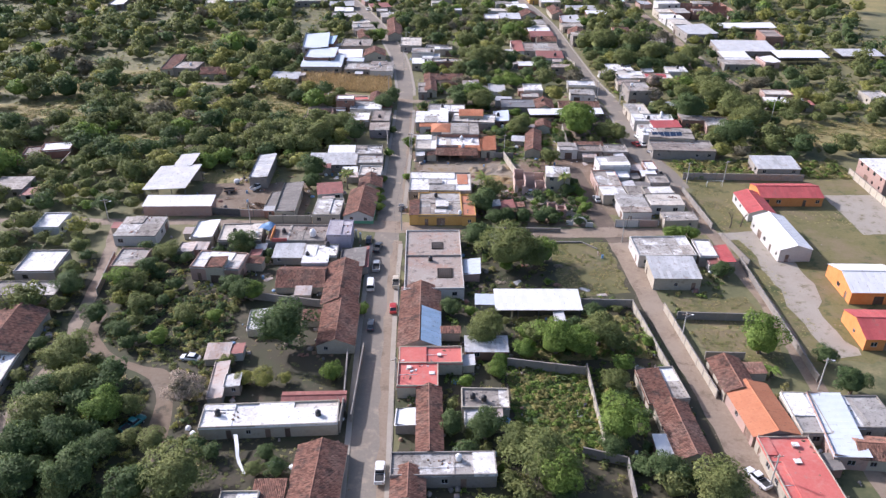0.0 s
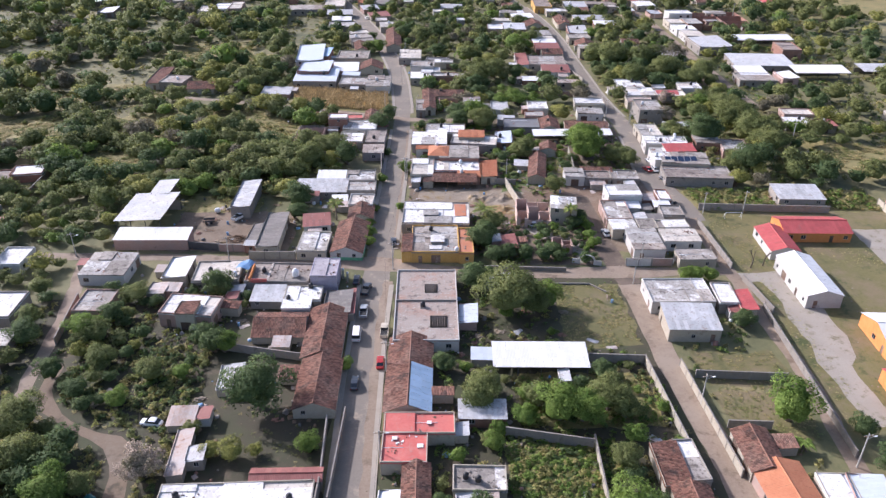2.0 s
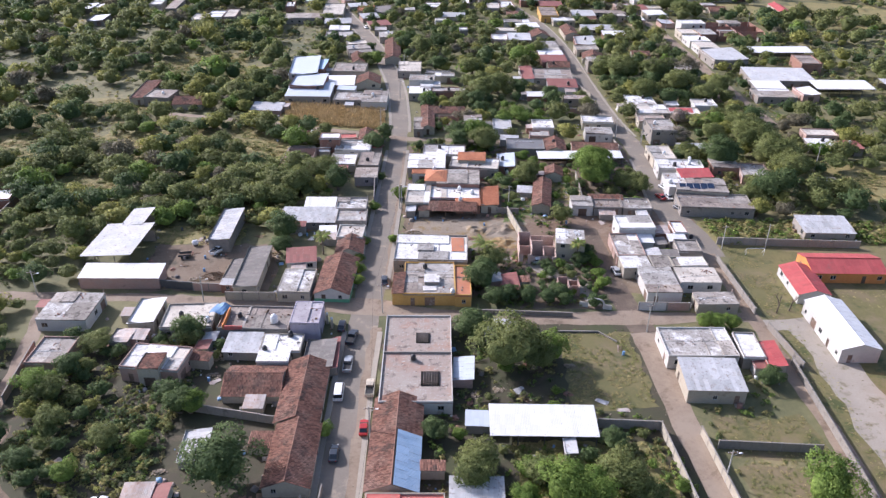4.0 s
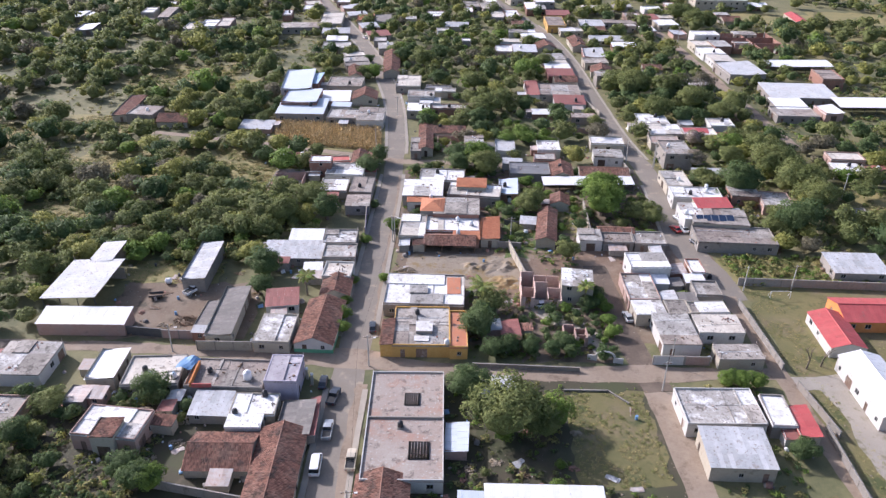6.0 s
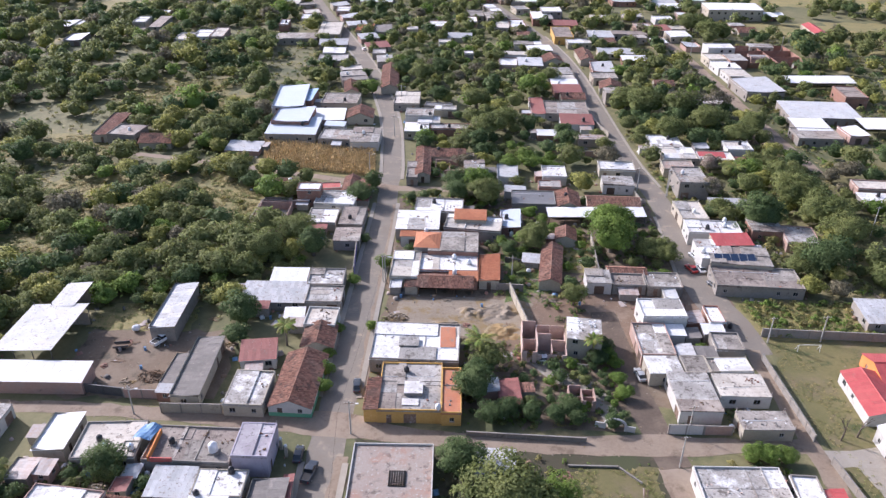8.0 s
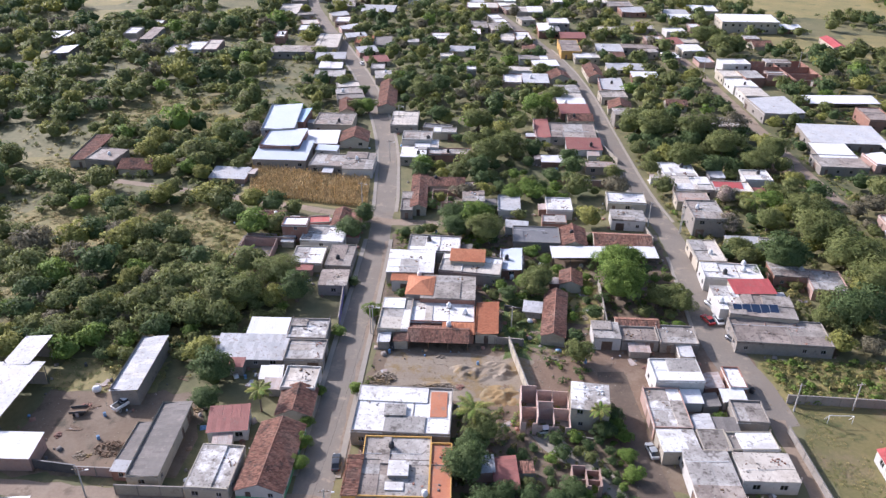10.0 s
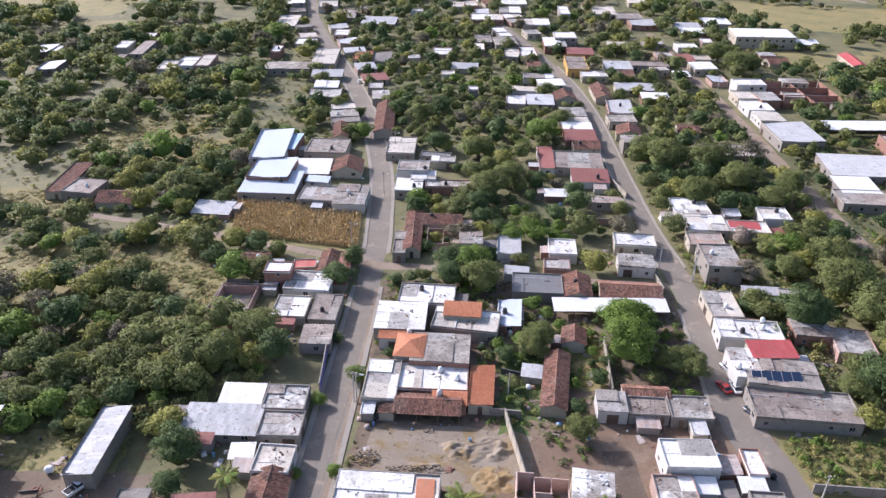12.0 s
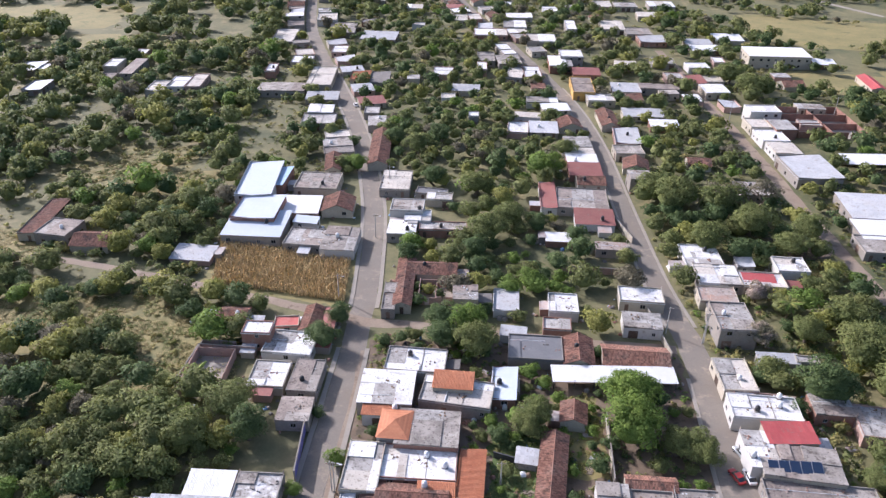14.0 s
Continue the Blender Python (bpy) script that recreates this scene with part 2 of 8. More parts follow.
    "wall_grey": mat("cement_render", (0.235, 0.213, 0.187), (0.3, 0.274, 0.243), stain=(0.155, 0.137, 0.117), blotch=(0.29, 0.25, 0.21), big=0.5, fine=2.0, spread=0.15),
    "wall_pink": mat("faded_pink_plaster", (0.37, 0.235, 0.19), (0.42, 0.29, 0.24), stain=(0.24, 0.17, 0.14), blotch=(0.36, 0.27, 0.23), big=0.5, fine=2.0, spread=0.12),
    "wall_brick": mat("bare_brick_wall", (0.27, 0.135, 0.095), (0.33, 0.185, 0.135), stain=(0.3, 0.24, 0.2), blotch=(0.22, 0.125, 0.095), big=0.5, fine=2.5, spread=0.15),
    "wall_mustard": mat("mustard_plaster", (0.55, 0.32, 0.085), (0.62, 0.38, 0.12), stain=(0.55, 0.43, 0.28), big=0.5, fine=2.0, stain_at=0.64, spread=0.05),
    "wall_orange": mat("orange_plaster", (0.6, 0.22, 0.06), (0.66, 0.27, 0.085), big=0.5, fine=2.0, spread=0.05),
    "wall_green": mat("green_plaster", (0.1, 0.3, 0.18), (0.13, 0.35, 0.21), big=0.5, fine=2.0, spread=0.05),
    "wall_purple": mat("violet_plaster", (0.16, 0.15, 0.38), (0.2, 0.18, 0.44), big=0.5, fine=2.0, spread=0.05),
    "wall_salmon": mat("pale_salmon_plaster", (0.52, 0.36, 0.3), (0.6, 0.45, 0.38), stain=(0.4, 0.32, 0.28), big=0.5, fine=2.0, spread=0.08),
    "wall_lilac": mat("lilac_plaster", (0.4, 0.36, 0.43), (0.47, 0.43, 0.5), stain=(0.33, 0.28, 0.3), big=0.5, fine=2.0, spread=0.05),
    "wood": mat("rough_wood", (0.16, 0.1, 0.06), (0.22, 0.15, 0.095), big=0.6, fine=4.0, spread=0.2),
    "pole": mat("concrete_pole", (0.42, 0.4, 0.37), (0.5, 0.48, 0.44), big=0.6, fine=4.0, spread=0.06),
    "steel": mat("dark_steel", (0.06, 0.06, 0.065), (0.1, 0.1, 0.1), big=0.6, fine=4.0, rough=0.5, spread=0.1),
    "black_plastic": mat("black_plastic", (0.025, 0.025, 0.028), (0.04, 0.04, 0.042), rough=0.5, bump=0.0),
    "white_plastic": mat("white_plastic", (0.75, 0.76, 0.76), (0.8, 0.8, 0.8), rough=0.5, bump=0.0, spread=0.04),
    "blue_cloth": mat("blue_tarpaulin", (0.13, 0.26, 0.45), (0.2, 0.34, 0.52), rough=0.6, big=0.5, fine=3.0),
    "window_frame": mat("painted_window_frame", (0.3, 0.29, 0.28), (0.5, 0.49, 0.47), big=0.6, fine=3.0, spread=0.3, bump=0.0),
    "door": mat("painted_steel_door", (0.14, 0.09, 0.065), (0.2, 0.14, 0.105), stain=(0.3, 0.28, 0.26), big=0.5, fine=2.0, spread=0.5, bump=0.05),
    "pane": glass("window_glass", (0.02, 0.025, 0.03)),
    "solar": glass("solar_glass", (0.02, 0.035, 0.07), 0.15),
    "bark": mat("bark", (0.13, 0.1, 0.075), (0.19, 0.155, 0.12), fine=5.0, spread=0.15),
    "corn": mat("dry_maize", (0.5, 0.36, 0.165), (0.6, 0.46, 0.24), stain=(0.34, 0.27, 0.11), big=0.15, fine=2.0, spread=0.3, island=True, bump=0.0),
    "rubber": mat("rubber", (0.02, 0.02, 0.02), (0.035, 0.035, 0.035), bump=0.1),
    "rim": mat("wheel_rim", (0.5, 0.5, 0.5), (0.6, 0.6, 0.6), rough=0.35, metal=0.6, bump=0.0),
    "lamp_red": mat("red_lamp", (0.4, 0.02, 0.02), (0.5, 0.03, 0.03), rough=0.3, bump=0.0),
    "lamp_clear": mat("clear_lamp", (0.6, 0.6, 0.58), (0.7, 0.7, 0.68), rough=0.2, bump=0.0),
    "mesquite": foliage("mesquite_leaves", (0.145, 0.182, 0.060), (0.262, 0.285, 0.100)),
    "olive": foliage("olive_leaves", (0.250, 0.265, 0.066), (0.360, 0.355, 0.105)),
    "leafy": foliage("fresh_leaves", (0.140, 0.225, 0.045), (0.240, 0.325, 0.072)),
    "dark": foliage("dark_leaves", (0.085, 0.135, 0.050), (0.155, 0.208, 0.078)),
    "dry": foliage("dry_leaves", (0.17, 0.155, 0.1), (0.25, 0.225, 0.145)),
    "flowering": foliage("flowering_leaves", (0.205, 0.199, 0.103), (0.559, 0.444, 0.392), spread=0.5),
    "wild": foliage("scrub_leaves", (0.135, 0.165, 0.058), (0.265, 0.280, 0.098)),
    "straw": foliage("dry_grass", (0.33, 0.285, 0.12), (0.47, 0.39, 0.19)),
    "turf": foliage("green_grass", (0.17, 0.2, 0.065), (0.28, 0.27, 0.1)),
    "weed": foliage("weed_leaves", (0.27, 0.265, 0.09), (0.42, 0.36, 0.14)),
}


# ---- mesh helpers ----
def link_mesh(name, verts, faces, material, parent=None, label="", smooth=False, at=None):
    me = bpy.data.meshes.new(name)
    me.from_pydata([tuple(v) for v in verts], [], [tuple(f) for f in faces])
    me.materials.append(material)
    if smooth:
        me.polygons.foreach_set("use_smooth", [True] * len(me.polygons))
    me.update()
    return link_data(name, me, parent, label, at)


def link_data(name, me, parent=None, label="", at=None):
    ob = new(name, me)
    if parent is not None:
        ob.parent = parent
    if at is not None:
        ob.matrix_basis = at
    if label:
        ob["label"] = label
    return ob


def empty(name, m):
    ob = new(name)
    ob.empty_display_size = 0.2
    ob.matrix_basis = m
    return ob


class Shape:
    """Verts and faces gathered from boxes, prisms and quads."""

    def __init__(self):
        self.v, self.f = [], []

    def quad(self, *pts):
        n = len(self.v)
        self.v += [tuple(p) for p in pts]
        self.f.append(tuple(range(n, n + len(pts))))

    def box(self, x0, y0, z0, x1, y1, z1):
        n = len(self.v)
        self.v += [(x0, y0, z0), (x1, y0, z0), (x1, y1, z0), (x0, y1, z0), (x0, y0, z1), (x1, y0, z1), (x1, y1, z1), (x0, y1, z1)]
        self.f += [tuple(n + i for i in q) for q in ((3, 2, 1, 0), (4, 5, 6, 7), (0, 1, 5, 4), (1, 2, 6, 5), (2, 3, 7, 6), (3, 0, 4, 7))]

    def bar(self, p, q, r0, r1=None, sides=6):
        """A round bar from p to q."""
        p, q, r1 = Vector(p), Vector(q), r0 if r1 is None else r1
        turn = (q - p).to_track_quat("Z", "Y").to_matrix()
        n = len(self.v)
        for c, r in ((p, r0), (q, r1)):
            for i in range(sides):
                a = 2 * math.pi * i / sides
                self.v.append(tuple(c + turn @ Vector((r * math.cos(a), r * math.sin(a), 0))))
        for i in range(sides):
            j = (i + 1) % sides
            self.f.append((n + i, n + j, n + sides + j, n + sides + i))
        self.f.append(tuple(n + i for i in reversed(range(sides))))
        self.f.append(tuple(n + sides + i for i in range(sides)))

    def lathe(self, profile, sides=14, x=0.0, y=0.0):
        """Rings of (radius, height) about an upright axis, closed at both ends."""
        n = len(self.v)
        for r, z in profile:
            for i in range(sides):
                a = 2 * math.pi * i / sides
                self.v.append((x + r * math.cos(a), y + r * math.sin(a), z))
        for k in range(len(profile) - 1):
            for i in range(sides):
                j = (i + 1) % sides
                self.f.append((n + k * sides + i, n + k * sides + j, n + (k + 1) * sides + j, n + (k + 1) * sides + i))
        self.f.append(tuple(n + i for i in reversed(range(sides))))
        self.f.append(tuple(n + (len(profile) - 1) * sides + i for i in range(sides)))

    def wall(self, p, q, z0, z1, openings=(), depth=0.18):
        """An upright wall from p to q, outside to the right of the way, with openings (u0, u1, v0, v1) and their reveals."""
        p, q = Vector((p[0], p[1], 0)), Vector((q[0], q[1], 0))
        length = (q - p).length
        along = (q - p) / length
        inward = Vector((-along.y, along.x, 0)) * depth
        us = sorted({0.0, length, *(o for u in openings for o in u[:2])})
        vs = sorted({z0, z1, *(o for u in openings for o in u[2:])})
        at = lambda u, v: p + along * u + Vector((0, 0, v))
        for u0, u1 in zip(us, us[1:]):
            for v0, v1 in zip(vs, vs[1:]):
                mu, mv = (u0 + u1) / 2, (v0 + v1) / 2
                if not any(o[0] < mu < o[1] and o[2] < mv < o[3] for o in openings):
                    self.quad(at(u0, v0), at(u1, v0), at(u1, v1), at(u0, v1))
        for u0, u1, v0, v1 in openings:
            ring = [at(u0, v0), at(u1, v0), at(u1, v1), at(u0, v1)]
            for i in range(4):
                a, b = ring[i], ring[(i + 1) % 4]
                self.quad(a, b, b + inward, a + inward)

    def weld(self):
        """Joins corners that meet."""
        seen, where = {}, []
        for v in self.v:
            where.append(seen.setdefault(tuple(round(c, 3) for c in v), len(seen)))
        self.v = list(seen)
        self.f = [q for q in (tuple(dict.fromkeys(where[i] for i in f)) for f in self.f) if len(q) > 2]
        return self

    def make(self, name, material, parent=None, label="", smooth=False, at=None):
        return link_mesh(name, self.v, self.f, material, parent, label, smooth, at)


# ---- ground, roads, pavements ----
rng = random.Random(11)
half = 2600
g = Shape()
g.quad((-half, -half, 0), (half, -half, 0), (half, half, 0), (-half, half, 0))
tagged(g.make("ground", M["ground"]), "brown earth with weeds and dry grass reaching the horizon", "ground", kind="structure")


def smooth_line(pts, step=3.0):
    """A gently bending line of points through the given ones (x, y, width)."""
    out = []
    pts = [Vector(p) for p in pts]
    for i in range(len(pts) - 1):
        p0, p1, p2, p3 = pts[max(i - 1, 0)], pts[i], pts[i + 1], pts[min(i + 2, len(pts) - 1)]
        n = max(2, int((p2 - p1).length / step))
        for k in range(n):
            s = k / n
            out.append(0.5 * ((2 * p1) + (p2 - p0) * s + (2 * p0 - 5 * p1 + 4 * p2 - p3) * s * s + (3 * p1 - p0 - 3 * p2 + p3) * s ** 3))
    return out + [pts[-1]]


def ribbon(name, pts, material, z, label, category, shift=0.0, width=None, rough_edge=0.25, height=0.0):
    """A strip along a line of (x, y, width); with a height it is a raised kerb or pavement."""
    line = smooth_line(pts)
    r = random.Random(len(line) * 7 + int(10 * z) + int(shift * 10))
    s = Shape()
    rows = []
    for i, p in enumerate(line):
        d = (line[min(i + 1, len(line) - 1)] - line[max(i - 1, 0)])
        d = Vector((d.x, d.y)).normalized()
        n = Vector((-d.y, d.x))
        w = (width if width else p.z) / 2
        c = Vector((p.x, p.y)) + n * (shift * (p.z / 2 + (width or 0) / 2) if shift else 0)
        a = c + n * (w + r.uniform(-1, 1) * rough_edge)
        b = c - n * (w + r.uniform(-1, 1) * rough_edge)
        rows.append((a, b))
    for a, b in rows:
        s.v += [(a.x, a.y, z), (b.x, b.y, z)]
        if height:
            s.v += [(a.x, a.y, z - height), (b.x, b.y, z - height)]
    k = 4 if height else 2
    for i in range(len(rows) - 1):
        o = i * k
        s.f.append((o, o + 1, o + k + 1, o + k))
        if height:
            s.f.append((o + 2, o, o + k, o + k + 2))
            s.f.append((o + 1, o + 3, o + k + 3, o + k + 1))
    return tagged(s.make(name, material), label, category, kind="structure")


MAIN = [(2.6, -230, 6.6), (2.4, -115, 6.6), (1.9, -45, 6.6), (2.8, 4, 6.8), (4.4, 56, 6.4), (5.2, 98, 6), (4.4, 128, 6.2), (-0.7, 176, 6.2), (-16.7, 245, 6.4), (-49, 344, 6.6), (-70, 418, 6.4), (-95, 560, 6)]
EAST = [(72, -230, 5.8), (70.8, -115, 5.8), (70, -91, 5.8), (68.6, -67, 5.6), (66.4, -43.7, 5.2), (65.4, -13.6, 6), (62.5, 6, 6), (61.5, 22, 6), (60.5, 36, 6)]
EAST2 = [(92.5, 20, 5), (90, 32, 8), (87.4, 43, 9), (87.2, 60, 8), (88.2, 93, 7), (84.8, 128, 6), (83, 177, 5.6), (81.2, 233, 5), (73.2, 289, 5.6), (54, 365, 6), (28, 460, 5.6), (5, 560, 5)]
LANE = [(91.5, -115, 3.8), (92, -75, 3.8), (93.6, -50, 3.6), (92.6, -23, 3.6), (91.5, 5, 3.4), (90.8, 22, 3.4)]
CROSS = [(-110, 1, 3.4), (-60, 0, 3.4), (-31, -1.4, 3.8), (-12, -3, 5), (3, -3.4, 7), (16, -6.2, 4.6), (30, -7.6, 4.2), (46, -8.2, 4.6), (62, -8, 6), (76, -7.8, 4), (92, -7.4, 4)]
NORTH = [(-95, 131, 2.6), (-59, 122.8, 2.8), (-29, 114.6, 3), (-8, 108.4, 3.2), (6, 104, 4), (20, 103.2, 3.2), (43, 100.6, 3), (64, 98.6, 3), (84, 97, 3.4)]
FAR = [(133, 372, 4), (136, 338, 4.4), (137, 302, 4.6), (138.5, 270, 4.8), (140, 250, 5), (141, 224, 5), (142, 202, 5), (143, 170, 5), (146, 120, 4)]
WEST = [(-74, 0, 3.0), (-71.6, -10, 3.0), (-69.4, -21, 3.0), (-67.6, -32, 3.0), (-66.2, -46, 3.0), (-65.2, -59, 2.8), (-66, -72, 2.8), (-68, -90, 2.8), (-70, -130, 2.8)]
YARD_PATH = [(-62, -44, 2.2), (-60, -56, 2.3), (-50, -64, 2.6), (-40, -70, 4.2), (-38, -82, 3.6), (-36, -92, 2.6)]
ribbon("road", MAIN, M["asphalt"], 0.03, "worn grey asphalt street with dusty patches", "street")
ribbon("road", EAST[:6], M["dirtroad"], 0.034, "dusty pale unpaved road between walls", "road")
# the northern stretch has a darker earth colour than the southern one
ribbon("road", EAST[5:], M["dark_earth"], 0.035, "dark earth road beside the garden", "road")
ribbon("road", EAST2, M["asphalt"], 0.038, "worn pale street running past the houses", "street")
ribbon("road", LANE, M["dirtroad"], 0.042, "narrow earth lane beside the fence", "lane")
ribbon("road", CROSS, M["dirtroad"], 0.046, "dusty cross street of worn concrete", "street", rough_edge=0.35)
ribbon("road", NORTH, M["dirtroad"], 0.05, "narrow dirt lane between yards", "lane")
ribbon("road", FAR, M["dirtroad"], 0.034, "pale dirt road in the distance", "road")
ribbon("road", [(265, 640, 5), (262, 560, 5), (275, 515, 5), (300, 470, 4)], M["gravel"], 0.034, "pale dirt track across the far fields", "track")
ribbon("road", WEST, M["dirtroad"], 0.054, "narrow dirt lane between yard walls", "lane", rough_edge=0.4)
ribbon("road", YARD_PATH, M["dirt"], 0.03, "bare earth path winding through the yard", "path", rough_edge=0.6)
for a, b, pts in ((-230, -9, MAIN), (2, 96, MAIN), (106, 330, MAIN)):
    for side in (1, -1):
        run = [p for p in smooth_line(pts, 6) if a < p.y < b]
        ribbon("pavement", run, M["pavement"], 0.17, "raised concrete pavement with a kerb along the street", "pavement", shift=side, width=1.1, rough_edge=0.04, height=0.17)
for pts, a, b in ((EAST2, 45, 92), (EAST2, 100, 300)):
    for side in (1, -1):
        run = [p for p in smooth_line(pts, 6) if a < p.y < b]
        ribbon("pavement", run, M["pavement"], 0.16, "narrow raised pavement beside the road", "pavement", shift=side, width=0.9, rough_edge=0.04, height=0.16)


ribbon("verge", [(5.1, -104, 1.9), (4.6, -45, 2.2), (5.4, -12, 2.4)], M["dirtroad"], 0.036, "sandy verge along the street", "verge", rough_edge=0.4)
ribbon("verge", [(7.0, 4, 1.6), (7.2, 30, 2.2), (7.6, 60, 1.8), (8.0, 92, 1.6)], M["dirtroad"], 0.036, "sandy verge along the street", "verge", rough_edge=0.4)


LAYERS = [0]


def patch(name, x0, y0, x1, y1, material, label, category, z=0.015, turn=0.0, wobble=0.9):
    """A worn-edged piece of ground cover; each lies a hair above the last."""
    LAYERS[0] += 1
    z += 0.0004 * LAYERS[0]
    r = random.Random(int(x0 * 13 + y0 * 7))
    cx, cy, c, s_ = (x0 + x1) / 2, (y0 + y1) / 2, math.cos(radians(turn)), math.sin(radians(turn))
    step = max(1.5, 2.6 * wobble)
    nx, ny = max(3, int((x1 - x0) / step)), max(3, int((y1 - y0) / step))
    s = Shape()
    for j in range(ny + 1):
        for i in range(nx + 1):
            rim = i in (0, nx) or j in (0, ny)
            px = x0 + (x1 - x0) * i / nx + (r.uniform(-wobble, wobble) if rim else 0) - cx
            py = y0 + (y1 - y0) * j / ny + (r.uniform(-wobble, wobble) if rim else 0) - cy
            s.v.append((cx + c * px - s_ * py, cy + s_ * px + c * py, z))
    for j in range(ny):
        for i in range(nx):
            o = j * (nx + 1) + i
            s.f.append((o, o + 1, o + nx + 2, o + nx + 1))
    return tagged(s.make(name, material), label, category, kind="structure")


patch("ground_lot", 46, -39, 62, -14, M["grass"], "grassy vacant lot with short weeds", "grass lot")
patch("ground_lot", 33, -64, 60, -48, M["meadow"], "weedy yard behind the shed", "yard")
patch("ground_lot", 30, -90, 46, -68, M["lawn"], "overgrown walled lot with green weeds", "yard")
patch("ground_lot", 72, -52, 90, -41, M["grass"], "walled grass lot", "yard")
patch("ground_lot", 73, -68, 89, -54, M["grass"], "second walled grass lot", "yard")
patch("ground_lot", 95, -66, 150, 26, M["grass"], "school grounds with dry yellow-green grass", "school yard")
patch("ground_lot", 12, 25, 46, 41, M["rubble"], "vacant lot of rubble and pale earth", "vacant lot")
patch("ground_lot", -56, 3, -22, 26, M["dirt"], "bare dusty yard of the workshop", "yard")
patch("ground_lot", -57, 26, -34, 36, M["meadow"], "weedy end of the workshop yard", "yard")
patch("ground_lot", 44, 22, 92, 44, M["red_earth"], "bare earth area where the lanes meet", "open ground", z=0.018)
patch("ground_lot", 38, -4, 58, 14, M["dirt"], "earth yard with a curved drive", "yard")
patch("ground_lot", 93, 26, 150, 41, M["meadow"], "overgrown lot behind the school wall", "lot")
patch("ground_lot", 38, 40, 49, 66, M["lawn"], "green grass yard between houses", "yard")
patch("ground_lot", 52, 54, 62, 78, M["meadow"], "maize and weeds in a narrow yard", "yard")
patch("ground_lot", -41, 113, 1, 142, M["meadow"], "field of dry maize", "field", turn=-6)
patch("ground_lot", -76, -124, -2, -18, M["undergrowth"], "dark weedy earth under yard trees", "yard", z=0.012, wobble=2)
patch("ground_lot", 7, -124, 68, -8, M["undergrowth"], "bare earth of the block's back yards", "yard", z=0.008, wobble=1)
patch("ground_lot", 9, 2, 84, 96, M["dirt"], "bare earth of the houses' back yards", "yard", z=0.006, wobble=1)
ribbon("path", [(101, -8, 6), (103.5, -22, 9), (103.5, -38, 9.5), (101.5, -49, 6.5), (104, -64, 6)], M["gravel"], 0.03, "pale gravel path across the school yard", "path", rough_edge=0.9)
patch("ground_lot", 94, -12.6, 104.5, -8.4, M["pavement"], "cracked concrete slab beside the lane", "slab", z=0.034, wobble=0.2)
patch("ground_lot", 134, -10, 152, 15, M["gravel"], "concrete sports court of the school", "court", z=0.03, wobble=0.2)
for i, (x, y, w, d, t) in enumerate(((-135, 90, 44, 32, 10), (-142, 125, 36, 28, -12), (-107, 136, 32, 20, 5), (-84, 97, 34, 24, 0), (-43, 94, 22, 16, 20), (-88, 204, 36, 24, 0), (-75, 183, 40, 24, 0), (-103, 190, 28, 22, 0), (-172, 362, 74, 32, 0), (-106, 365, 48, 22, 8), (-253, 419, 130, 60, 0), (170, 64, 76, 30, -8), (209, 318, 60, 38, -12), (250, 420, 110, 76, -10), (130, 140, 22, 18, 0), (280, 300, 90, 76, -10), (-90, 63, 24, 14, 10), (-58, 104, 34, 16, 5), (-38, 87, 18, 24, 0), (-72, 78, 22, 14, 10))):
    patch("meadow", x - w / 2, y - d / 2, x + w / 2, y + d / 2, M["meadow"], "clearing of yellow-green dry grass", "meadow", z=0.01 + 0.001 * i, turn=t, wobble=2.5)
patch("meadow", 118, 143, 140, 156, M["dirt"], "strip of reddish ploughed earth", "field", z=0.03, wobble=1.5)


ribbon("drive", [(42.0, 21.7, 4), (44.1, 17.1, 4.6), (47.8, 11.6, 4.6), (52.8, 8.8, 4.2), (55.4, 3.4, 4), (56.5, -2.9, 3.4)], M["pavement"], 0.056, "curved concrete drive through the garden", "drive", rough_edge=0.2)


# ---- houses ----
FOOT = []          # what stands on the ground: centre, half sizes, turn
WINDOWS, DOORS = {}, {}


def window_meshes(w, h):
    """A frame with a bar down its middle, a pane and a sill, shared by all windows of that size."""
    if (w, h) not in WINDOWS:
        s, t, u = Shape(), Shape(), Shape()
        e = 0.07
        s.wall((0, 0.05), (w, 0.05), 0, h, ((e, w / 2 - 0.03, e, h - e), (w / 2 + 0.03, w - e, e, h - e)), 0.07)
        t.quad((0.02, 0.11, 0.02), (w - 0.02, 0.11, 0.02), (w - 0.02, 0.11, h - 0.02), (0.02, 0.11, h - 0.02))
        u.box(-0.08, -0.07, -0.09, w + 0.08, 0.05, -0.01)
        made = [s.weld().make("window", M["window_frame"]), t.make("pane", M["pane"]), u.make("sill", M["pavement"])]
        WINDOWS[(w, h)] = [o.data for o in made]
        for o in made:
            bpy.data.objects.remove(o)
    return WINDOWS[(w, h)]


def door_mesh(w, h):
    """A steel door of one or more leaves with sunk panels."""
    if (w, h) not in DOORS:
        s = Shape()
        n = max(1, round(w / 0.8))
        panels = []
        for i in range(n):
            for v0, v1 in ((0.12, h * 0.45), (h * 0.5, h - 0.12)):
                panels.append((w * i / n + 0.08, w * (i + 1) / n - 0.08, v0, v1))
        s.wall((0, 0.06), (w, 0.06), 0, h, panels, 0.05)
        for u0, u1, v0, v1 in panels:
            s.quad((u0, 0.11, v0), (u1, 0.11, v0), (u1, 0.11, v1), (u0, 0.11, v1))
        a = s.weld().make("door", M["door"])
        DOORS[(w, h)] = a.data
        bpy.data.objects.remove(a)
    return DOORS[(w, h)]


